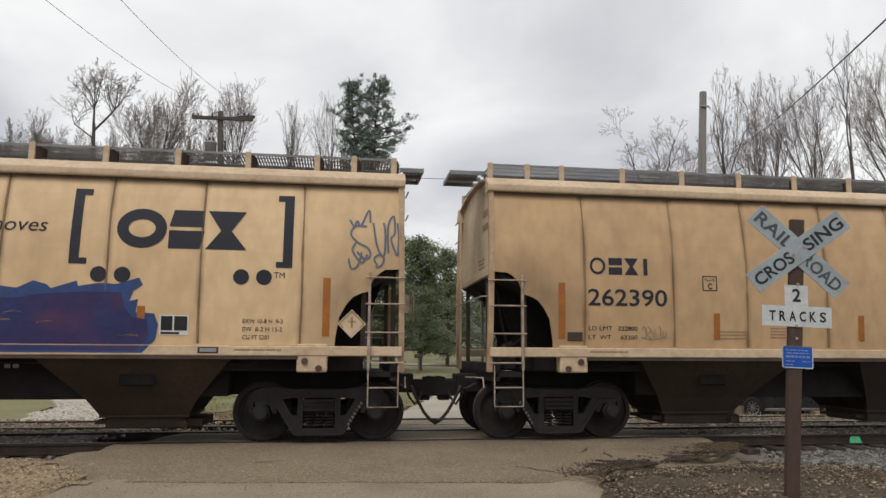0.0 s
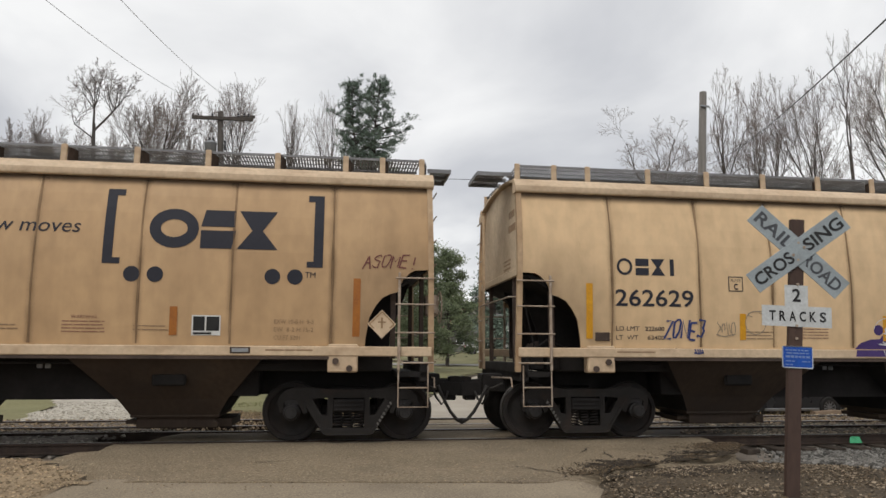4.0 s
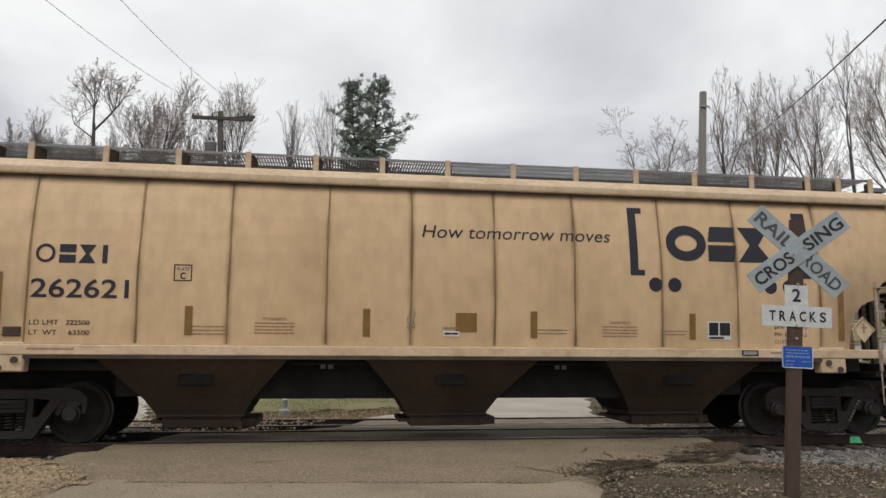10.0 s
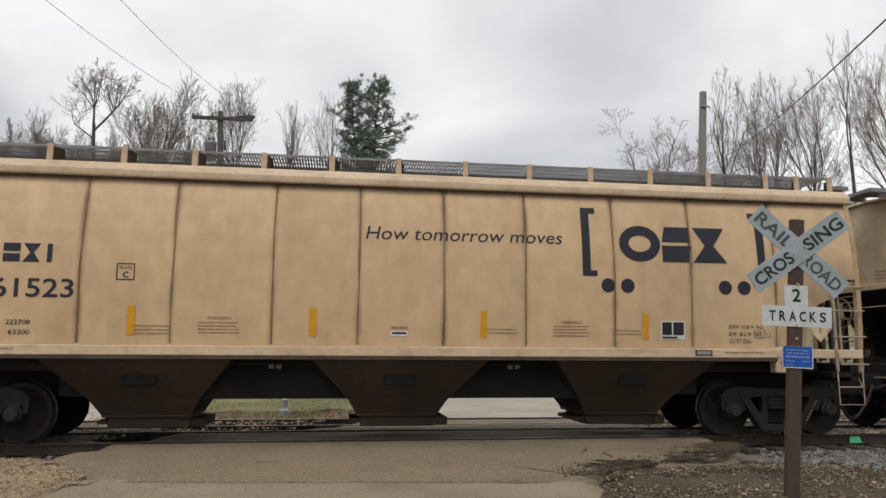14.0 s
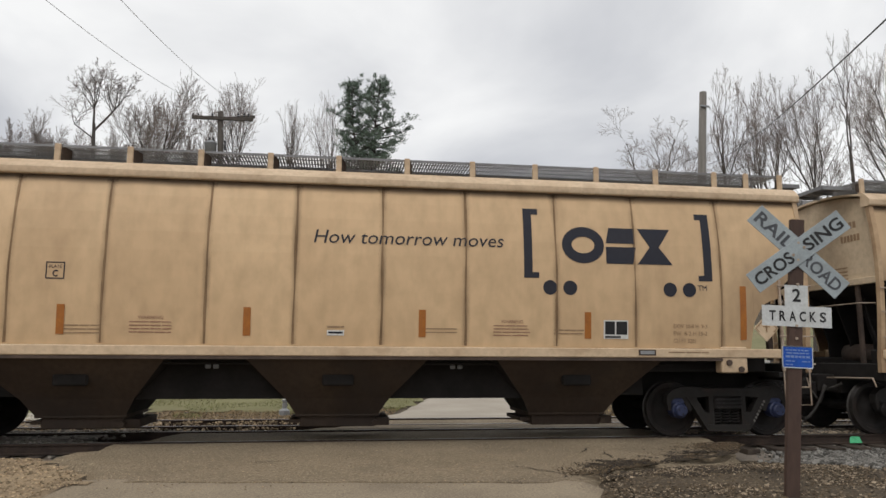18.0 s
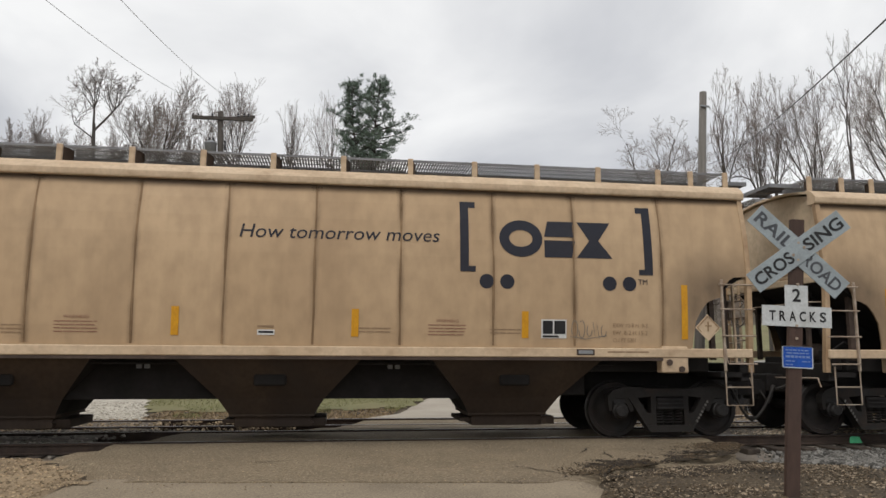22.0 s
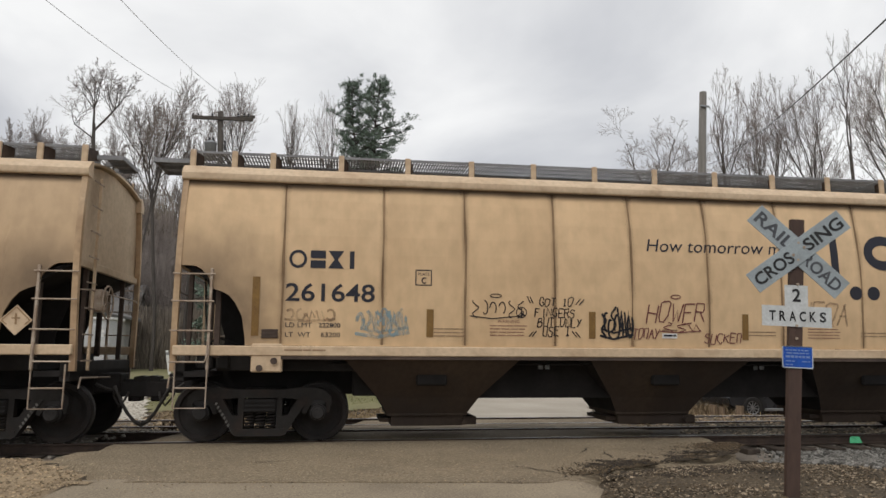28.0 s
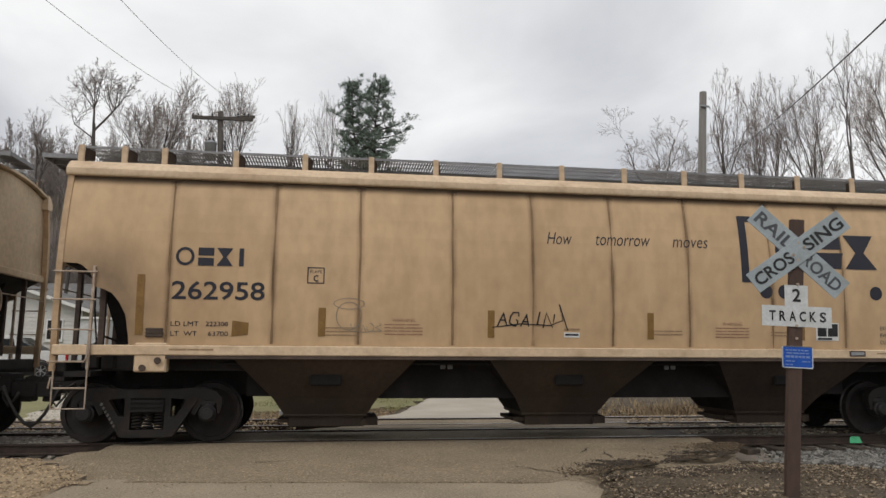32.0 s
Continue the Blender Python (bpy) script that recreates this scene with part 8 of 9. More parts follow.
def pine():
    """A pine whose bare trunk forks high up: two stems with separate tufts of needles on limbs that turn up."""
    rng = random.Random(8)
    h, x, y = 17.1, 1.5, 27.0
    t = thing("evergreen_tree", "green pine with a bare trunk forking into two bushy stems", "tree", group="evergreens", m=pose(x, y, ground_z(x, y)))
    fork = Vector((-0.05, 0, 10.6))
    stems = ([fork, Vector((-0.75, 0.0, 12.2)), Vector((-1.1, 0.1, 14.2)), Vector((-1.25, 0, h - 0.25))], [fork, Vector((0.15, 0, 12.4)), Vector((0.2, 0.1, 14.6)), Vector((0.45, 0, h - 0.1))])
    limbs = [([Vector((0, 0, -0.3)), Vector((0.06, 0, 5.0)), fork], [0.23, 0.19, 0.15], 0)]
    tufts = []

    def at(st, f):
        f = min(max(f, 0.0), 0.999) * 3
        return st[int(f)].lerp(st[int(f) + 1], f - int(f))

    def limb(s, a, r, rise, n):
        e = s + Vector((math.cos(a) * r, math.sin(a) * r * 0.9, rise))
        m = s.lerp(e, 0.55) - Vector((0, 0, 0.10))
        limbs.append(([s, m, e], [0.04, 0.026, 0.010], 1))
        for c in range(n):
            g = rng.uniform(0.35, 1.06)
            o = (s.lerp(m, g / 0.55) if g < 0.55 else m.lerp(e, (g - 0.55) / 0.45)) + Vector((rng.gauss(0, 0.14), rng.gauss(0, 0.14), rng.gauss(0.04, 0.10)))
            tufts.append((o, rng.uniform(0.14, 0.25)))

    for k, st in enumerate(stems):
        limbs.append((st, [0.10, 0.075, 0.05, 0.02], 0))
        for i in range(56):
            f = 0.14 + 0.85 * i / 56
            a = 2.4 * i + rng.uniform(-0.6, 0.6)
            wide = 1.5 - 1.0 * smooth(0.78, 1.0, f)
            limb(at(st, f), a, wide * rng.uniform(0.5, 1.0), rng.uniform(0.1, 0.55), 7)
    # two long limbs out to the east, a few sparse ones low on the trunk
    for z, r in ((13.4, 2.0), (13.9, 2.1), (12.9, 1.7)):
        limb(Vector((0.18, 0, z)), rng.uniform(-0.35, 0.35), r, 0.75, 13)
    for z, a, r in ((11.0, 3.3, 1.5), (10.8, 3.0, 1.1), (10.9, 0.1, 0.9), (10.5, 5.5, 0.8), (9.4, 3.2, 1.5), (9.1, 2.7, 1.2), (9.0, 0.2, 1.1), (8.8, 3.6, 1.6), (8.4, 3.1, 1.6), (8.2, 0.4, 1.0)):
        limb(Vector((0, 0, z)), a, r, 0.45, 12)
    vs, fs = [], []
    sweep(limbs, vs, fs)
    mesh_part("trunk", vs, fs, M["bark"], t)
    vs, fs = [], []
    for o, r in tufts:
        for k in range(26):
            d = Vector((rng.gauss(0, 0.75), rng.gauss(0, 0.75), rng.gauss(0.55, 0.55))).normalized()
            p = o + Vector((rng.gauss(0, r * 0.42), rng.gauss(0, r * 0.42), rng.gauss(0, r * 0.42)))
            s = d.orthogonal().normalized()
            l, w = rng.uniform(0.10, 0.22), rng.uniform(0.018, 0.034)
            b = len(vs)
            for v in (p - s * w, p + s * w, p + d * l):
                vs.append((v.x, v.y, v.z))
            fs.append((b, b + 1, b + 2))
    mesh_part("crown", vs, fs, M["needle"], t, "tufted needles")


pine()
evergreen(-0.5, 30, 10.6, 2.9, 2, 0.16, "needle_light", 0.25, 85000, 0.03, 0.10, "broad olive green juniper with layered tufts")
evergreen(2.5, 31, 9.6, 2.5, 12, 0.15, "needle_light", 0.25, 65000, 0.03, 0.10, "broad olive green juniper with layered tufts")
evergreen(1.0, 33.5, 8.4, 2.6, 13, 0.14, "needle_light", 0.25, 50000, 0.03, 0.105, "broad olive green juniper with layered tufts")
evergreen(-2.9, 33, 10.0, 2.4, 3, 0.16, "needle_light", 0.3, 45000, 0.05, 0.105, "olive green juniper beside the pine")
evergreen(5.4, 36, 9.0, 2.8, 4, 0.15, "needle_light", 0.2, 22000, 0.15, 0.17, "broad olive green juniper on the lawn")
evergreen(8.8, 46, 9.5, 3.2, 5, 0.1, "needle_light", 0.2, 16000, 0.15, 0.22, "olive green evergreen on the far lawn")
evergreen(15.8, 60, 13.6, 3.2, 6, 0.08, "needle", 0.95, 9000, 0.2, 0.34, "pointed dark green spruce")
evergreen(-7.6, 33, 7.5, 2.2, 7, 0.1, "needle", 0.3, 5000, 0.5, 0.2)
# ---- poles and wires ----
def insulator(parent, x, y, z):
    return part("insulator", lathe(bmesh.new(), [(0.02, z), (0.05, z + 0.03), (0.03, z + 0.06), (0.05, z + 0.10), (0.02, z + 0.15)], "Z", 8, (x, y, 0)), M["porcelain"], parent)


def utility_pole():
    p = thing("utility_pole", "weathered wooden utility pole with crossarm and transformer", "utility pole", m=pose(-4.52, 16.0, ground_z(-4.52, 16), 0, -2.8, 0))
    h = 11.25
    part("pole_shaft", tube(bmesh.new(), [(0, 0, -0.4), (0, 0, h * 0.5), (0, 0, h)], [0.17, 0.145, 0.115], 12), M["pole"], p, smooth=True)
    arm = part("crossarm", box(bmesh.new(), -1.2, 1.2, -0.16, -0.06, 10.86, 11.0, 0.01), M["pole"], p)
    arm.matrix_basis = pose(0.1, 0, 10.93, 0, 2.5, 0) @ pose(0, 0, -10.93)
    part("crossarm", box(bmesh.new(), 0.35, 1.25, 0.10, 0.2, 10.86, 10.97, 0.01), M["pole"], p).matrix_basis = pose(0.1, 0, 11.02, 0, -4, 0) @ pose(0, 0, -10.93)
    for s in (-1, 1):
        part("arm_brace", tube(bmesh.new(), [(s * 0.5, -0.1, 10.86), (s * 0.08, -0.12, 10.47)], 0.026, 6), M["galv"], p)
    for x in (-1.05, -0.85, -0.3, 0.72, 0.95, 1.12):
        insulator(p, x, -0.11, 11.0)
    can = bmesh.new()
    lathe(can, [(0.05, 9.18), (0.23, 9.22), (0.24, 9.86), (0.26, 9.88), (0.25, 9.93), (0.14, 10.0), (0.05, 10.03)], "Z", 16, (-0.38, -0.05, 0))
    part("transformer", can, M["galv"], p, "grey pole transformer can", smooth=True)
    for x in (-0.42, -0.28):
        insulator(p, x, -0.05, 10.0)
    part("cutout", box(bmesh.new(), 0.16, 0.24, -0.16, -0.08, 9.60, 10.0, 0.01), M["porcelain"], p)
    return p


def bare_pole():
    p = thing("utility_pole", "plain weathered wooden pole with a small bracket", "utility pole", m=pose(12.42, 11.0, ground_z(12.42, 11), 0, 3.8, 0))
    part("pole_shaft", tube(bmesh.new(), [(0, 0, -0.4), (0, 0, 5.5), (0, 0, 11.62)], [0.19, 0.17, 0.13], 12), M["grey_pole"], p, smooth=True)
    bm = bmesh.new()
    box(bm, -0.17, 0.17, -0.17, -0.12, 11.0, 11.06)
    tube(bm, [(0.16, -0.14, 11.03), (0.22, -0.14, 10.98), (0.2, -0.14, 10.91)], 0.02, 6)
    part("bracket", bm, M["galv"], p)
    return p


utility_pole()
bare_pole()


def wire(a, b, sag, r, label, ext=False):
    a, b = Vector(a), Vector(b)
    pts = []
    for k in range(25):
        u = k / 24
        pts.append(a.lerp(b, u) - Vector((0, 0, sag * 4 * u * (1 - u))))
    return tagged(part("overhead_cable", tube(bmesh.new(), pts, r * 1.3 if r < 0.008 else r, 5), M["pale_cable" if r < 0.008 else "cable"], None), label, "cable", group="overhead cables")


wire((11.2, -2.0, 8.89), (36.86, 55.0, 21.1), 0.9, 0.022, "thick black cable high over the road")
wire((-6.37, 2.0, 8.69), (-5.35, 16.0, 11.2), 0.25, 0.006, "thin cable running to the pole")
wire((-4.84, 2.0, 8.78), (-3.95, 16.0, 11.2), 0.25, 0.006, "thin cable running to the pole")
wire((-4.95, 16.0, 8.66), (12.95, 11.0, 7.64), 0.1, 0.010, "thin cable between the two poles")


# ---- signs on the far side ----
def crossing_signal():
    """White mast with a crossbuck beside it, two round lamp housings and a lattice guard, seen from behind."""
    g = ground_z(-1.6, 9.4)
    s = thing("crossing_signal", "white crossing signal mast with crossbuck and round lamp housings", "railway signal", m=pose(-1.6, 9.4, g, 0, 1.3, 0))
    H = 4.3 - g
    part("mast", tube(bmesh.new(), [(0, 0, -0.1), (0, 0, H - 0.35)], 0.06, 10), M["white"], s, "white painted steel tube")
    part("collar", lathe(bmesh.new(), [(0.065, H - 1.5), (0.08, H - 1.48), (0.08, H - 1.42), (0.065, H - 1.40)], "Z", 10), M["galv"], s)
    part("cap_box", box(bmesh.new(), -0.085, 0.085, -0.08, 0.08, H - 0.38, H - 0.04, 0.02), M["galv"], s)
    part("cap", box(bmesh.new(), -0.1, 0.1, -0.1, 0.1, H - 0.04, H, 0.015), M["white"], s)
    part("base", lathe(bmesh.new(), [(0.16, -0.1), (0.16, 0.14), (0.07, 0.20), (0.07, 0.40), (0.10, 0.41), (0.10, 0.45), (0.06, 0.46)], "Z", 12), M["galv"], s, "grey flanged base")
    z0 = -g
    part("sign_tube", tube(bmesh.new(), [(0.26, 0.04, z0 + 0.68), (0.24, 0.04, z0 + 3.42)], 0.032, 8), M["galv"], s)
    for z in (0.9, 2.3, 3.1):
        part("stand_off", tube(bmesh.new(), [(0.0, 0, z0 + z), (0.26, 0.04, z0 + z)], 0.022, 6), M["galv"], s)
    for k, ang in enumerate((-46, 46)):
        bl = part("blade", box(bmesh.new(), -0.6, 0.6, -0.004, 0.004, -0.115, 0.115, 0.002), M["sign_white"], s)
        bl.matrix_basis = Matrix.Translation((0.34, -0.02 - 0.012 * k, z0 + 2.86)) @ Matrix.Rotation(-radians(ang), 4, "Y")
    part("plate", box(bmesh.new(), 0.06, 0.62, -0.02, -0.012, z0 + 1.90, z0 + 2.08, 0.002), M["sign_white"], s)
    part("plate", box(bmesh.new(), 0.24, 0.44, -0.02, -0.012, z0 + 2.085, z0 + 2.27, 0.002), M["sign_white"], s)
    part("lamp_arm", tube(bmesh.new(), [(0.0, 0.06, z0 + 1.41), (1.1, 0.06, z0 + 1.41)], 0.025, 8), M["galv"], s)
    for x in (0.68, 1.03):
        part("lamp_housing", lathe(bmesh.new(), [(0.05, -0.12), (0.13, -0.10), (0.155, -0.03), (0.155, 0.05), (0.05, 0.06)], "Y", 16, (x, 0.02, z0 + 1.41)), M["cabinet"], s, "round pale lamp housing", smooth=True)
    bm = bmesh.new()
    for x in (0.42, 1.20):
        box(bm, x - 0.012, x + 0.012, -0.02, 0.02, z0 + 0.66, z0 + 1.24)
    for z in (0.66, 1.22):
        box(bm, 0.40, 1.22, -0.02, 0.02, z0 + z, z0 + z + 0.024)
    for k in range(9):
        x = 0.42 + 0.0975 * k
        for d in (-1, 1):
            u, v = (x, min(max(x + d * 0.5, 0.42), 1.2))
            f = abs(v - u) / 0.5
            tube(bm, [(u, 0.01 * d, z0 + 0.67), (v, 0.01 * d, z0 + 0.67 + 0.56 * f)], 0.014, 4)
    part("lattice_guard", bm, M["cabinet"], s, "crossed lattice guard on a frame")
    return s


crossing_signal()


def mailbox():
    g = ground_z(4.68, 30)
    s = thing("mailbox", "small dark mailbox on a wooden post", "mailbox", m=pose(4.68, 30, g))
    part("post", box(bmesh.new(), -0.05, 0.05, -0.05, 0.05, -0.1, 0.95, 0.005), M["stump"], s)
    bm = bmesh.new()
    prism(bm, [(-0.1, 0.95)] + [(0.1 * math.cos(a), 1.1 + 0.1 * math.sin(a)) for a in [math.pi - math.pi * k / 8 for k in range(9)]] + [(0.1, 0.95)], -0.25, 0.25)
    part("box", bm, M["grime"], s).matrix_basis = pose(0, 0, 0, 0, 0, 70)
    return s


mailbox()


def marker_stake():
    x, y = -8.9, 27.0
    s = thing("marker_stake", "thin leaning white marker stake in the grass", "stake", m=pose(x, y, ground_z(x, y), 0, -9, 0))
    part("stake", box(bmesh.new(), -0.075, 0.075, -0.01, 0.01, -0.1, 1.30, 0.004), M["white"], s)
    part("cap_band", box(bmesh.new(), -0.079, 0.079, -0.013, 0.013, 1.05, 1.20, 0.003), M["galv"], s)


marker_stake()


def stumps():
    for x, y, h, r in ((11.3, 8.0, 0.42, 0.12), (11.6, 8.05, 0.36, 0.1), (12.05, 7.8, 0.40, 0.13)):
        s = part("wooden_post", tube(bmesh.new(), [(0, 0, -0.1), (0.01, 0, h * 0.5), (0.02, 0.01, h)], [r, r * 0.95, r * 0.9], 9), M["stump"], None)
        s.matrix_basis = pose(x, y, ground_z(x, y))
        tagged(s, "short weathered wooden post in dry grass", "post", group="short wooden posts")
    lg = part("log", tube(bmesh.new(), [(-0.7, 0, 0), (0, 0.03, 0.02), (0.75, 0, 0)], [0.13, 0.14, 0.12], 9), M["stump"], None)
    lg.matrix_basis = pose(14.9, 7.5, ground_z(14.9, 7.5) + 0.1, 0, 0, 8)
    tagged(lg, "short weathered log lying by the car", "log")


stumps()


# ---- relay cabinet ----
def relay_cabinet():
    g = ground_z(-9.6, 17.3)
    s = thing("relay_cabinet", "pale grey railway relay cabinet with a door", "cabinet", m=pose(-9.6, 17.0, g))
    top = 2.78 - g
    part("body", box(bmesh.new(), -0.58, 0.58, 0.0, 1.6, 0.05, top - 0.1, 0.015), M["cabinet"], s)
    part("roof", box(bmesh.new(), -0.66, 0.66, -0.08, 1.68, top - 0.1, top, 0.02), M["white"], s)
    d = part("door", box(bmesh.new(), -0.5, 0.5, -0.025, 0.0, 0.2, top - 0.28, 0.008), M["cabinet"], s)
    part("door_handle", lathe(bmesh.new(), [(0.03, -0.07), (0.03, -0.025)], "Y", 10, (-0.42, 0, 1.15)), M["porcelain"], d)
    part("vent", box(bmesh.new(), 0.1, 0.38, -0.034, -0.02, top - 0.62, top - 0.5), M["white"], d)
    part("vent", box(bmesh.new(), 0.1, 0.38, -0.034, -0.02, top - 0.78, top - 0.66), M["white"], d)
    part("plinth", box(bmesh.new(), -0.7, 0.7, -0.1, 1.7, -0.2, 0.05, 0.01), M["gravel"], s)
    return s


relay_cabinet()


# ---- houses ----
def siding_wall(bm, x0, x1, y, z0, z1, step=0.2):
    z = z0
    while z < z1 - 0.01:
        t = min(z + step, z1)
        v = [bm.verts.new(q) for q in ((x0, y - 0.025, z), (x1, y - 0.025, z), (x1, y, t), (x0, y, t))]
        bm.faces.new(v)
        w = [bm.verts.new(q) for q in ((x0, y - 0.025, z), (x1, y - 0.025, z), (x1, y, z), (x0, y, z))]
        bm.faces.new(w[::-1])
        z = t
    return bm


def window(parent, x0, x1, y, z0, z1):
    w = part("window", box(bmesh.new(), x0 - 0.08, x1 + 0.08, y - 0.07, y - 0.03, z0 - 0.08, z1 + 0.08, 0.006), M["white"], parent, "window with a white frame")
    part("pane", box(bmesh.new(), x0, x1, y - 0.085, y - 0.065, z0, (z0 + z1) / 2 - 0.02), M["glass"], w)
    part("pane", box(bmesh.new(), x0, x1, y - 0.085, y - 0.065, (z0 + z1) / 2 + 0.02, z1), M["glass"], w)
    part("window_sill", box(bmesh.new(), x0 - 0.12, x1 + 0.12, y - 0.12, y - 0.03, z0 - 0.13, z0 - 0.08), M["white"], w)
    return w


def gable_house(name_label, x0, x1, y0, y1, g, eave, ridge, wall, roof, ridge_along_x=False, over=0.4, windows=(), door=None):
    h = thing("house", name_label, "house", m=pose(0, 0, 0))
    bm = bmesh.new()
    box(bm, x0, x1, y0, y1, g - 0.3, eave)
    if ridge_along_x:
        ym = (y0 + y1) / 2
        for x in (x0, x1 - 0.1):
            vs = [bm.verts.new(q) for q in ((x, y0, eave), (x, y1, eave), (x, ym, ridge))]
            ws = [bm.verts.new(q) for q in ((x + 0.1, y0, eave), (x + 0.1, y1, eave), (x + 0.1, ym, ridge))]
            bm.faces.new(vs), bm.faces.new(ws[::-1])
    else:
        xm = (x0 + x1) / 2
        prism(bm, [(x0, eave - 0.01), (x1, eave - 0.01), (xm, ridge)], y0, y1)
    part("wall", bm, wall, h)
    part("siding", siding_wall(bmesh.new(), x0, x1, y0 - 0.004, g, eave), wall, h)
    t = 0.16
    for s in (-1, 1):
        bm = bmesh.new()
        if ridge_along_x:
            ym = (y0 + y1) / 2
            e = y0 - over if s < 0 else y1 + over
            k = (ridge - eave) / (y1 - y0) * 2
            ze = eave - over * k
            vs = [(x0 - over, e, ze), (x1 + over, e, ze), (x1 + over, ym, ridge), (x0 - over, ym, ridge)]
        else:
            xm = (x0 + x1) / 2
            e = x0 - over if s < 0 else x1 + over
            k = (ridge - eave) / (x1 - x0) * 2
            ze = eave - over * k
            vs = [(e, y0 - over, ze), (e, y1 + over, ze), (xm, y1 + over, ridge), (xm, y0 - over, ridge)]
        a = [bm.verts.new((x, y, z + 0.02)) for x, y, z in vs]
        b = [bm.verts.new((x, y, z + 0.02 + t)) for x, y, z in vs]
        bm.faces.new(a), bm.faces.new(b)
        for i in range(4):
            bm.faces.new((a[i], a[(i + 1) % 4], b[(i + 1) % 4], b[i]))
        bmesh.ops.recalc_face_normals(bm, faces=bm.faces)
        rf = part("roof", bm, roof, h)
        if not ridge_along_x:
            bm = bmesh.new()
            xa, za, xb, zb = (e, ze, xm, ridge)
            prism(bm, [(xa, za + 0.02), (xb, zb + 0.02), (xb, zb + 0.2), (xa, za + 0.2)], y0 - over - 0.03, y0 - over - 0.002)
            part("fascia", bm, M["white"], rf)
        else:
            bm = bmesh.new()
            box(bm, x0 - over, x1 + over, min(e, e + s * 0.03), max(e, e + s * 0.03), ze - 0.02, ze + 0.2)
            part("fascia", bm, M["white"], rf)
    for w in windows:
        window(h, *w)
    if door:
        dx0, dx1, dz = door
        d = part("door", box(bmesh.new(), dx0, dx1, y0 - 0.07, y0 - 0.02, g, g + dz, 0.008), M["white"], h)
        part("door_handle", lathe(bmesh.new(), [(0.03, y0 - 0.13), (0.03, y0 - 0.07)], "Y", 8, (dx1 - 0.1, 0, g + 1.0)), M["porcelain"], d)
    return h


g0 = ground_z(-15, 28)
gable_house("white sided house with a low grey gable roof", -23.0, -13.8, 28, 37, g0, 3.65, 5.2, M["siding"], M["shingle"], False, 0.5,
            ((-15.5, -14.8, 28, 2.1, 3.1), (-20.0, -18.9, 28, 1.8, 3.0)), (-18.0, -17.1, 2.05))
gable_house("long white garage with a grey roof behind the house", -21.0, -14.7, 38, 46, ground_z(-16, 38), 3.45, 6.2, M["siding"], M["shingle"], True, 0.5, ((-18.0, -16.6, 38, 2.2, 2.9),), None)
gable_house("small grey house with a red-brown roof", 14.8, 19.4, 82, 90, ground_z(17, 82), 5.3, 7.7, M["house_grey"], M["shingle_red"], False, 0.4, ((15.5, 16.4, 82, 2.8, 4.0),), (17.6, 18.5, 2.05))
gable_house("pale house with a red door by the road", 24.0, 33.0, 92, 101, ground_z(28, 92), 5.2, 7.9, M["house_grey"], M["shingle"], True, 0.4, ((25.0, 26.4, 92, 2.8, 4.2), (30.5, 32, 92, 2.8, 4.2)), (28.0, 29.0, 2.05))


# ---- vehicles ----
def road_wheel(parent, x, y, r, side, w=0.22, spokes=10):
    wl = part("wheel", lathe(bmesh.new(), [(r * 0.62, side * -w / 2), (r * 0.94, side * -w / 2), (r, side * -w * 0.35), (r, side * w * 0.35), (r * 0.94, side * w / 2), (r * 0.66, side * w / 2), (r * 0.62, side * w * 0.3)], "Y", 24, (0, 0, 0)), M["tyre"], parent, "black tyre on a rim")
    wl.matrix_basis = pose(x, y, r)
    bm = bmesh.new()
    lathe(bm, [(0.02, side * w * 0.34), (r * 0.16, side * w * 0.36), (r * 0.17, side * w * 0.2)], "Y", 12)
    for k in range(spokes):
        m = Matrix.Rotation(6.28319 * k / spokes, 4, "Y")
        box(bm, -r * 0.045, r * 0.045, side * w * 0.22 if side > 0 else side * w * 0.34, side * w * 0.34 if side > 0 else side * w * 0.22, r * 0.1, r * 0.62, 0.0, m)
    pts = [(r * 0.62 * math.cos(a), side * w * 0.36, r * 0.62 * math.sin(a)) for a in [6.28319 * j / 24 for j in range(25)]]
    tube(bm, pts, 0.014, 5)
    part("rim", bm, M["alloy"], wl, "silver spoked rim")
    part("brake_disc", lathe(bmesh.new(), [(r * 0.5, side * w * 0.02), (r * 0.5, side * w * 0.06)], "Y", 16), M["grime"], wl)
    return wl


def loft(sections, sharp=True):
    """Skin between outlines of equal length across y."""
    bm = bmesh.new()
    rings = [[bm.verts.new(p) for p in s] for s in sections]
    n = len(rings[0])
    for a, b in zip(rings, rings[1:]):
        for k in range(n):
            bm.faces.new((a[k], a[(k + 1) % n], b[(k + 1) % n], b[k]))
    bm.faces.new(rings[0]), bm.faces.new(rings[-1][::-1])
    bmesh.ops.recalc_face_normals(bm, faces=bm.faces)
    return bm


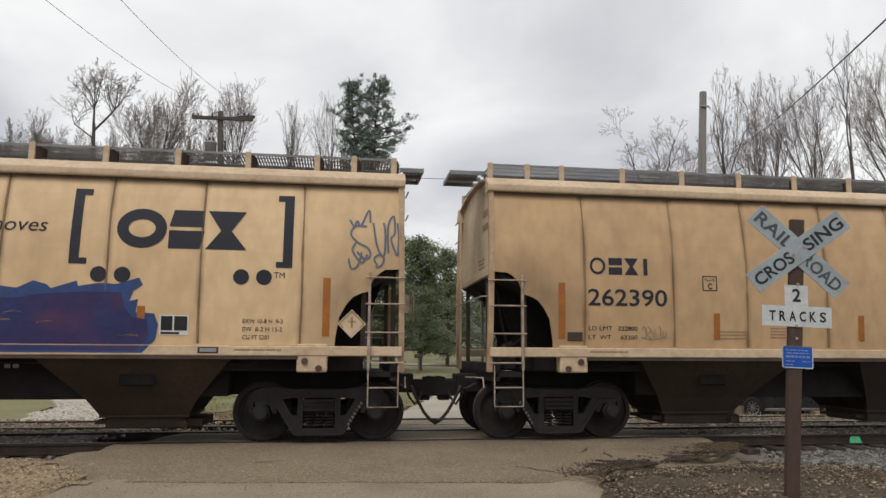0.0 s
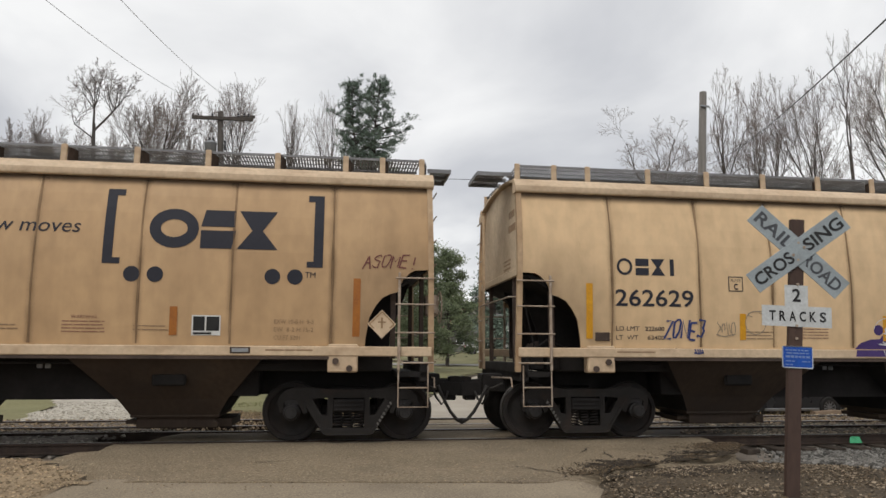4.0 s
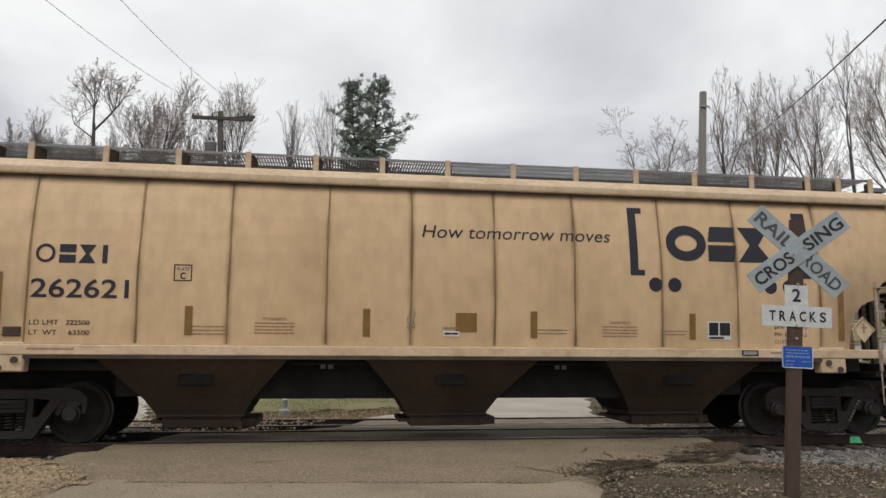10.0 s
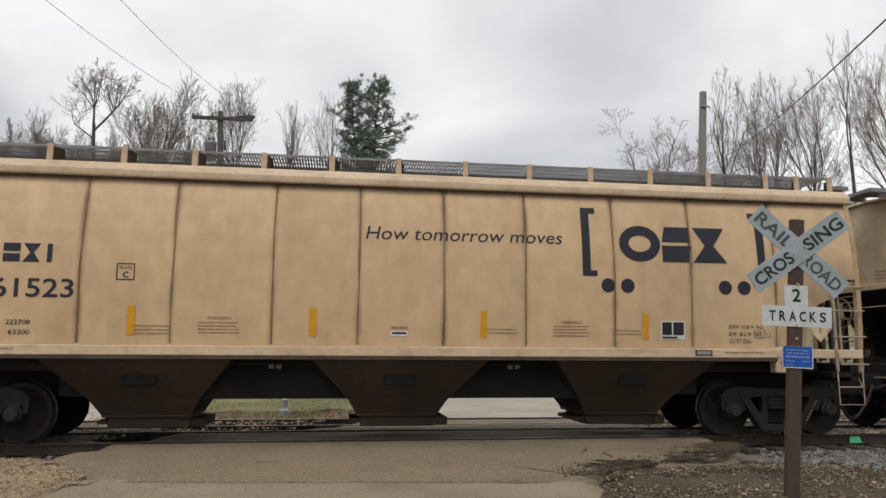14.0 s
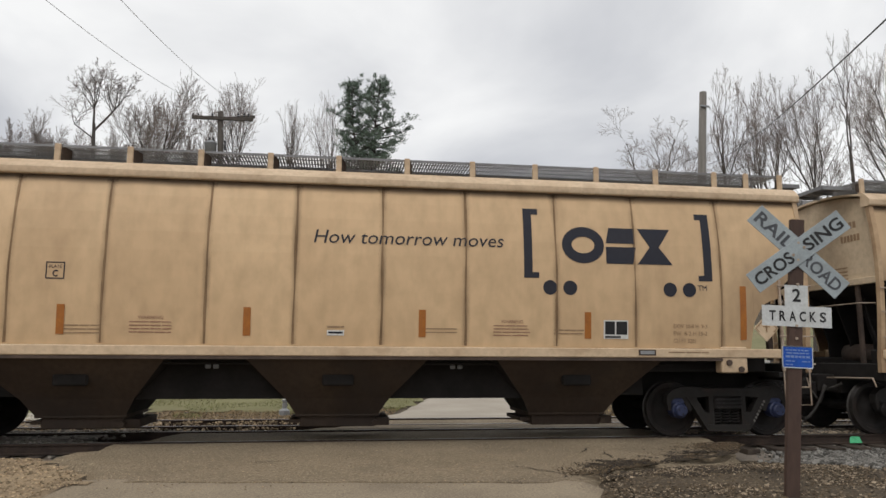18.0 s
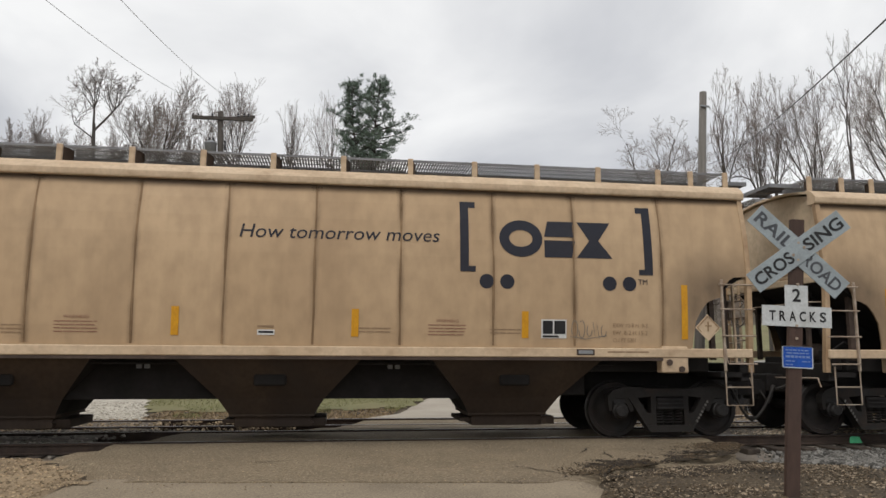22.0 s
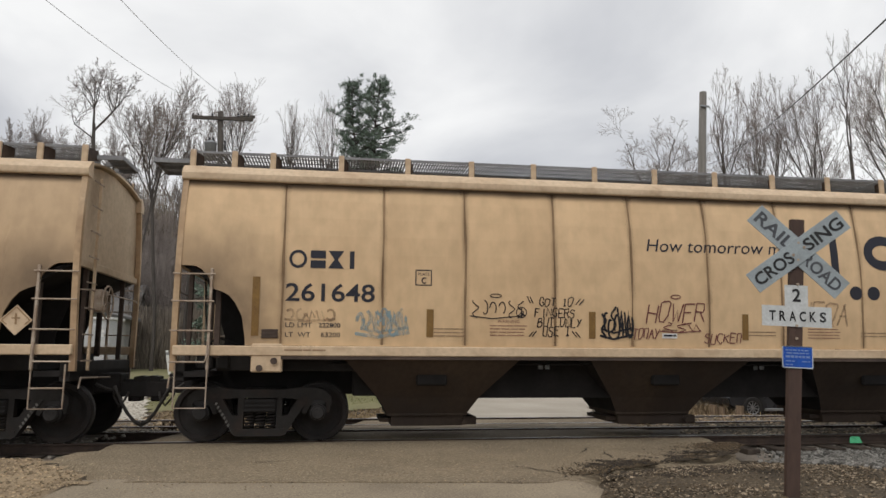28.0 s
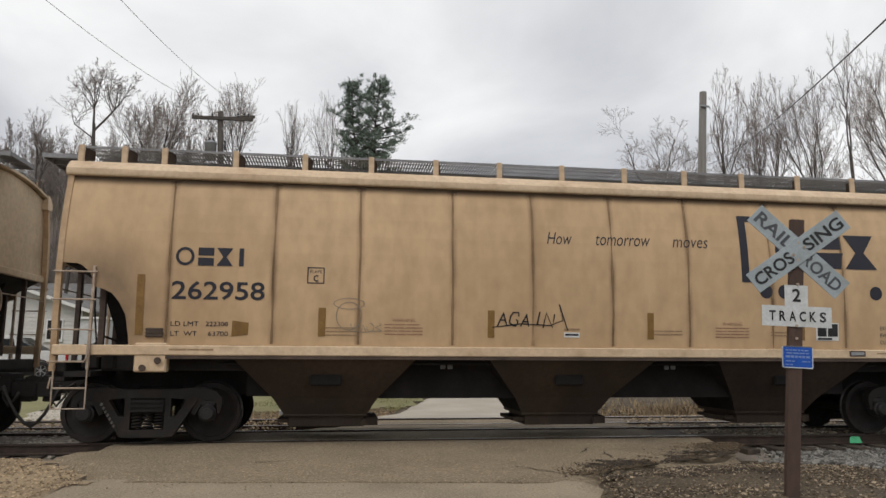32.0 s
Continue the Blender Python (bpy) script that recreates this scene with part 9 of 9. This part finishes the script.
def hatchback(x, y, z):
    """A dark compact car side-on to the tracks, nose to the west."""
    c = thing("parked_car", "dark charcoal hatchback parked beyond the far track", "car", m=pose(x, y, z))
    out = [(-2.05, 0.42), (-2.1, 0.62), (-2.0, 0.82), (-1.2, 0.98), (-0.95, 1.02), (1.75, 1.06), (2.0, 0.95), (2.08, 0.6), (2.0, 0.36), (1.75, 0.24), (-1.8, 0.24)]
    secs = []
    for yy, k in ((-0.86, 0.96), (-0.80, 1.0), (0.80, 1.0), (0.86, 0.96)):
        secs.append([(px * (0.985 if abs(yy) > 0.82 else 1), yy, 0.24 + (pz - 0.24) * k) for px, pz in out])
    part("body", loft(secs), M["car_dark"], c)
    cab = [(-1.05, 1.0), (-0.35, 1.42), (1.2, 1.45), (1.85, 1.05)]
    secs = [[(px * 0.94 + 0.02, yy * k, pz) for px, pz in cab] for yy, k in ((-0.74, 1), (0.74, 1))]
    part("cabin", loft(secs), M["glass"], c, "dark glazed cabin")
    part("roof", box(bmesh.new(), -0.35, 1.2, -0.66, 0.66, 1.43, 1.48, 0.02), M["car_dark"], c)
    for s in (-1, 1):
        for x0, x1 in ((0.32, 0.40),):
            part("door_pillar", box(bmesh.new(), x0, x1, min(s * 0.70, s * 0.76), max(s * 0.70, s * 0.76), 1.0, 1.44), M["car_dark"], c)
        part("sill_trim", box(bmesh.new(), -0.9, 0.95, min(s * 0.83, s * 0.88), max(s * 0.83, s * 0.88), 0.22, 0.30, 0.01), M["alloy"], c, "bright sill trim")
        for xx in (-1.31, 1.31):
            part("wheel_arch", lathe(bmesh.new(), [(0.36, s * 0.70), (0.36, s * 0.868), (0.33, s * 0.868), (0.33, s * 0.70)], "Y", 24, (xx, 0, 0.33)), M["void"], c)
            road_wheel(c, xx, s * 0.79, 0.325, s)
        part("headlight", box(bmesh.new(), -2.08, -1.9, min(s * 0.5, s * 0.8), max(s * 0.5, s * 0.8), 0.66, 0.80, 0.03), M["alloy"], c)
        part("tail_light", box(bmesh.new(), 1.95, 2.07, min(s * 0.55, s * 0.82), max(s * 0.55, s * 0.82), 0.7, 0.92, 0.02), M["tail_red"], c)
    return c


hatchback(14.1, 9.15, ground_z(14.1, 9.15) + 0.0)


def pickup(x, y, z, mat_lower, heading, label, scale=1.0):
    """A crew-cab pickup, tail towards +x of its own space."""
    c = thing("pickup_truck", label, "pickup truck", m=pose(x, y, z, 0, 0, heading))
    lower = [(-2.85, 0.55), (-2.88, 0.78), (2.75, 0.78), (2.78, 0.5), (1.9, 0.42), (-2.4, 0.4)]
    part("lower_body", loft([[(px, yy, pz) for px, pz in lower] for yy in (-0.96, 0.96)]), mat_lower, c, "grey lower panels")
    hood = [(-2.88, 0.78), (-2.85, 1.02), (-2.6, 1.14), (-1.3, 1.20), (-1.2, 0.78)]
    part("hood", loft([[(px, yy, pz) for px, pz in hood] for yy in (-0.93, 0.93)]), M["car_white"], c)
    part("doors", box(bmesh.new(), -1.32, 0.75, -0.95, 0.95, 0.775, 1.22, 0.03), M["car_white"], c)
    cab = [(-1.25, 1.2), (-0.55, 1.84), (0.55, 1.86), (0.75, 1.2)]
    part("cab", loft([[(px, yy, pz) for px, pz in cab] for yy in (-0.80, 0.80)]), M["car_white"], c)
    for s in (-1, 1):
        for pane in ([(-1.02, 1.24), (-0.5, 1.76), (-0.22, 1.77), (-0.22, 1.24)], [(-0.12, 1.24), (-0.12, 1.77), (0.46, 1.78), (0.6, 1.24)]):
            bm = bmesh.new()
            prism(bm, pane, min(s * 0.80, s * 0.815), max(s * 0.80, s * 0.815))
            part("side_window", bm, M["glass"], c)
        part("mirror", box(bmesh.new(), -1.0, -0.88, min(s * 0.95, s * 1.15), max(s * 0.95, s * 1.15), 1.2, 1.4, 0.03), M["void"], c)
        part("bed_side", box(bmesh.new(), 0.8, 2.78, min(s * 0.86, s * 0.955), max(s * 0.86, s * 0.955), 0.775, 1.26, 0.02), M["car_white"], c)
        part("tail_light", box(bmesh.new(), 2.72, 2.80, min(s * 0.80, s * 0.965), max(s * 0.80, s * 0.965), 0.82, 1.2, 0.01), M["tail_red"], c)
        for xx in (-1.85, 1.75):
            part("wheel_arch", lathe(bmesh.new(), [(0.46, s * 0.8), (0.46, s * 0.975), (0.42, s * 0.975), (0.42, s * 0.8)], "Y", 24, (xx, 0, 0.40)), M["void"], c)
            road_wheel(c, xx, s * 0.90, 0.39, s, 0.25, 6)
    part("sail_panel", loft([[(0.55, yy, 1.84), (0.78, yy, 1.24), (1.5, yy, 1.24)] for yy in (-0.80, 0.80)]), M["glass"], c)
    part("tailgate", box(bmesh.new(), 2.70, 2.78, -0.86, 0.86, 0.775, 1.25, 0.02), M["car_white"], c)
    part("bumper", box(bmesh.new(), 2.78, 2.92, -0.9, 0.9, 0.48, 0.66, 0.03), M["alloy"], c)
    part("bed_floor", box(bmesh.new(), 0.8, 2.75, -0.9, 0.9, 0.76, 0.80), M["grime"], c)
    return c


pickup(-14.7, 21.9, ground_z(-14, 21.9), M["car_grey"], 0.0, "white pickup truck with grey lower panels parked by the house")
pickup(18.0, 75, ground_z(18.0, 75), M["car_dark"], 180.0, "white pickup truck with a dark lower body on the far lawn")
# ---- what moves ----
def motions():
    for n, c in enumerate(cars):
        walk(c, [(0.5 * k, pose(car_x(n, 0.5 * k), 0, 0)) for k in range(65)])
    for i, (w, x) in enumerate(wheelsets):
        turn0 = 37.0 * i
        rows = []
        for k in range(241):
            t = k * 4 / 30
            a = turn0 + math.degrees(travelled(t) / WHEEL_R)
            rows.append((t, pose(x, 0, WHEEL_R, 0, -a % 360, 0)))
        walk(w, rows)


motions()
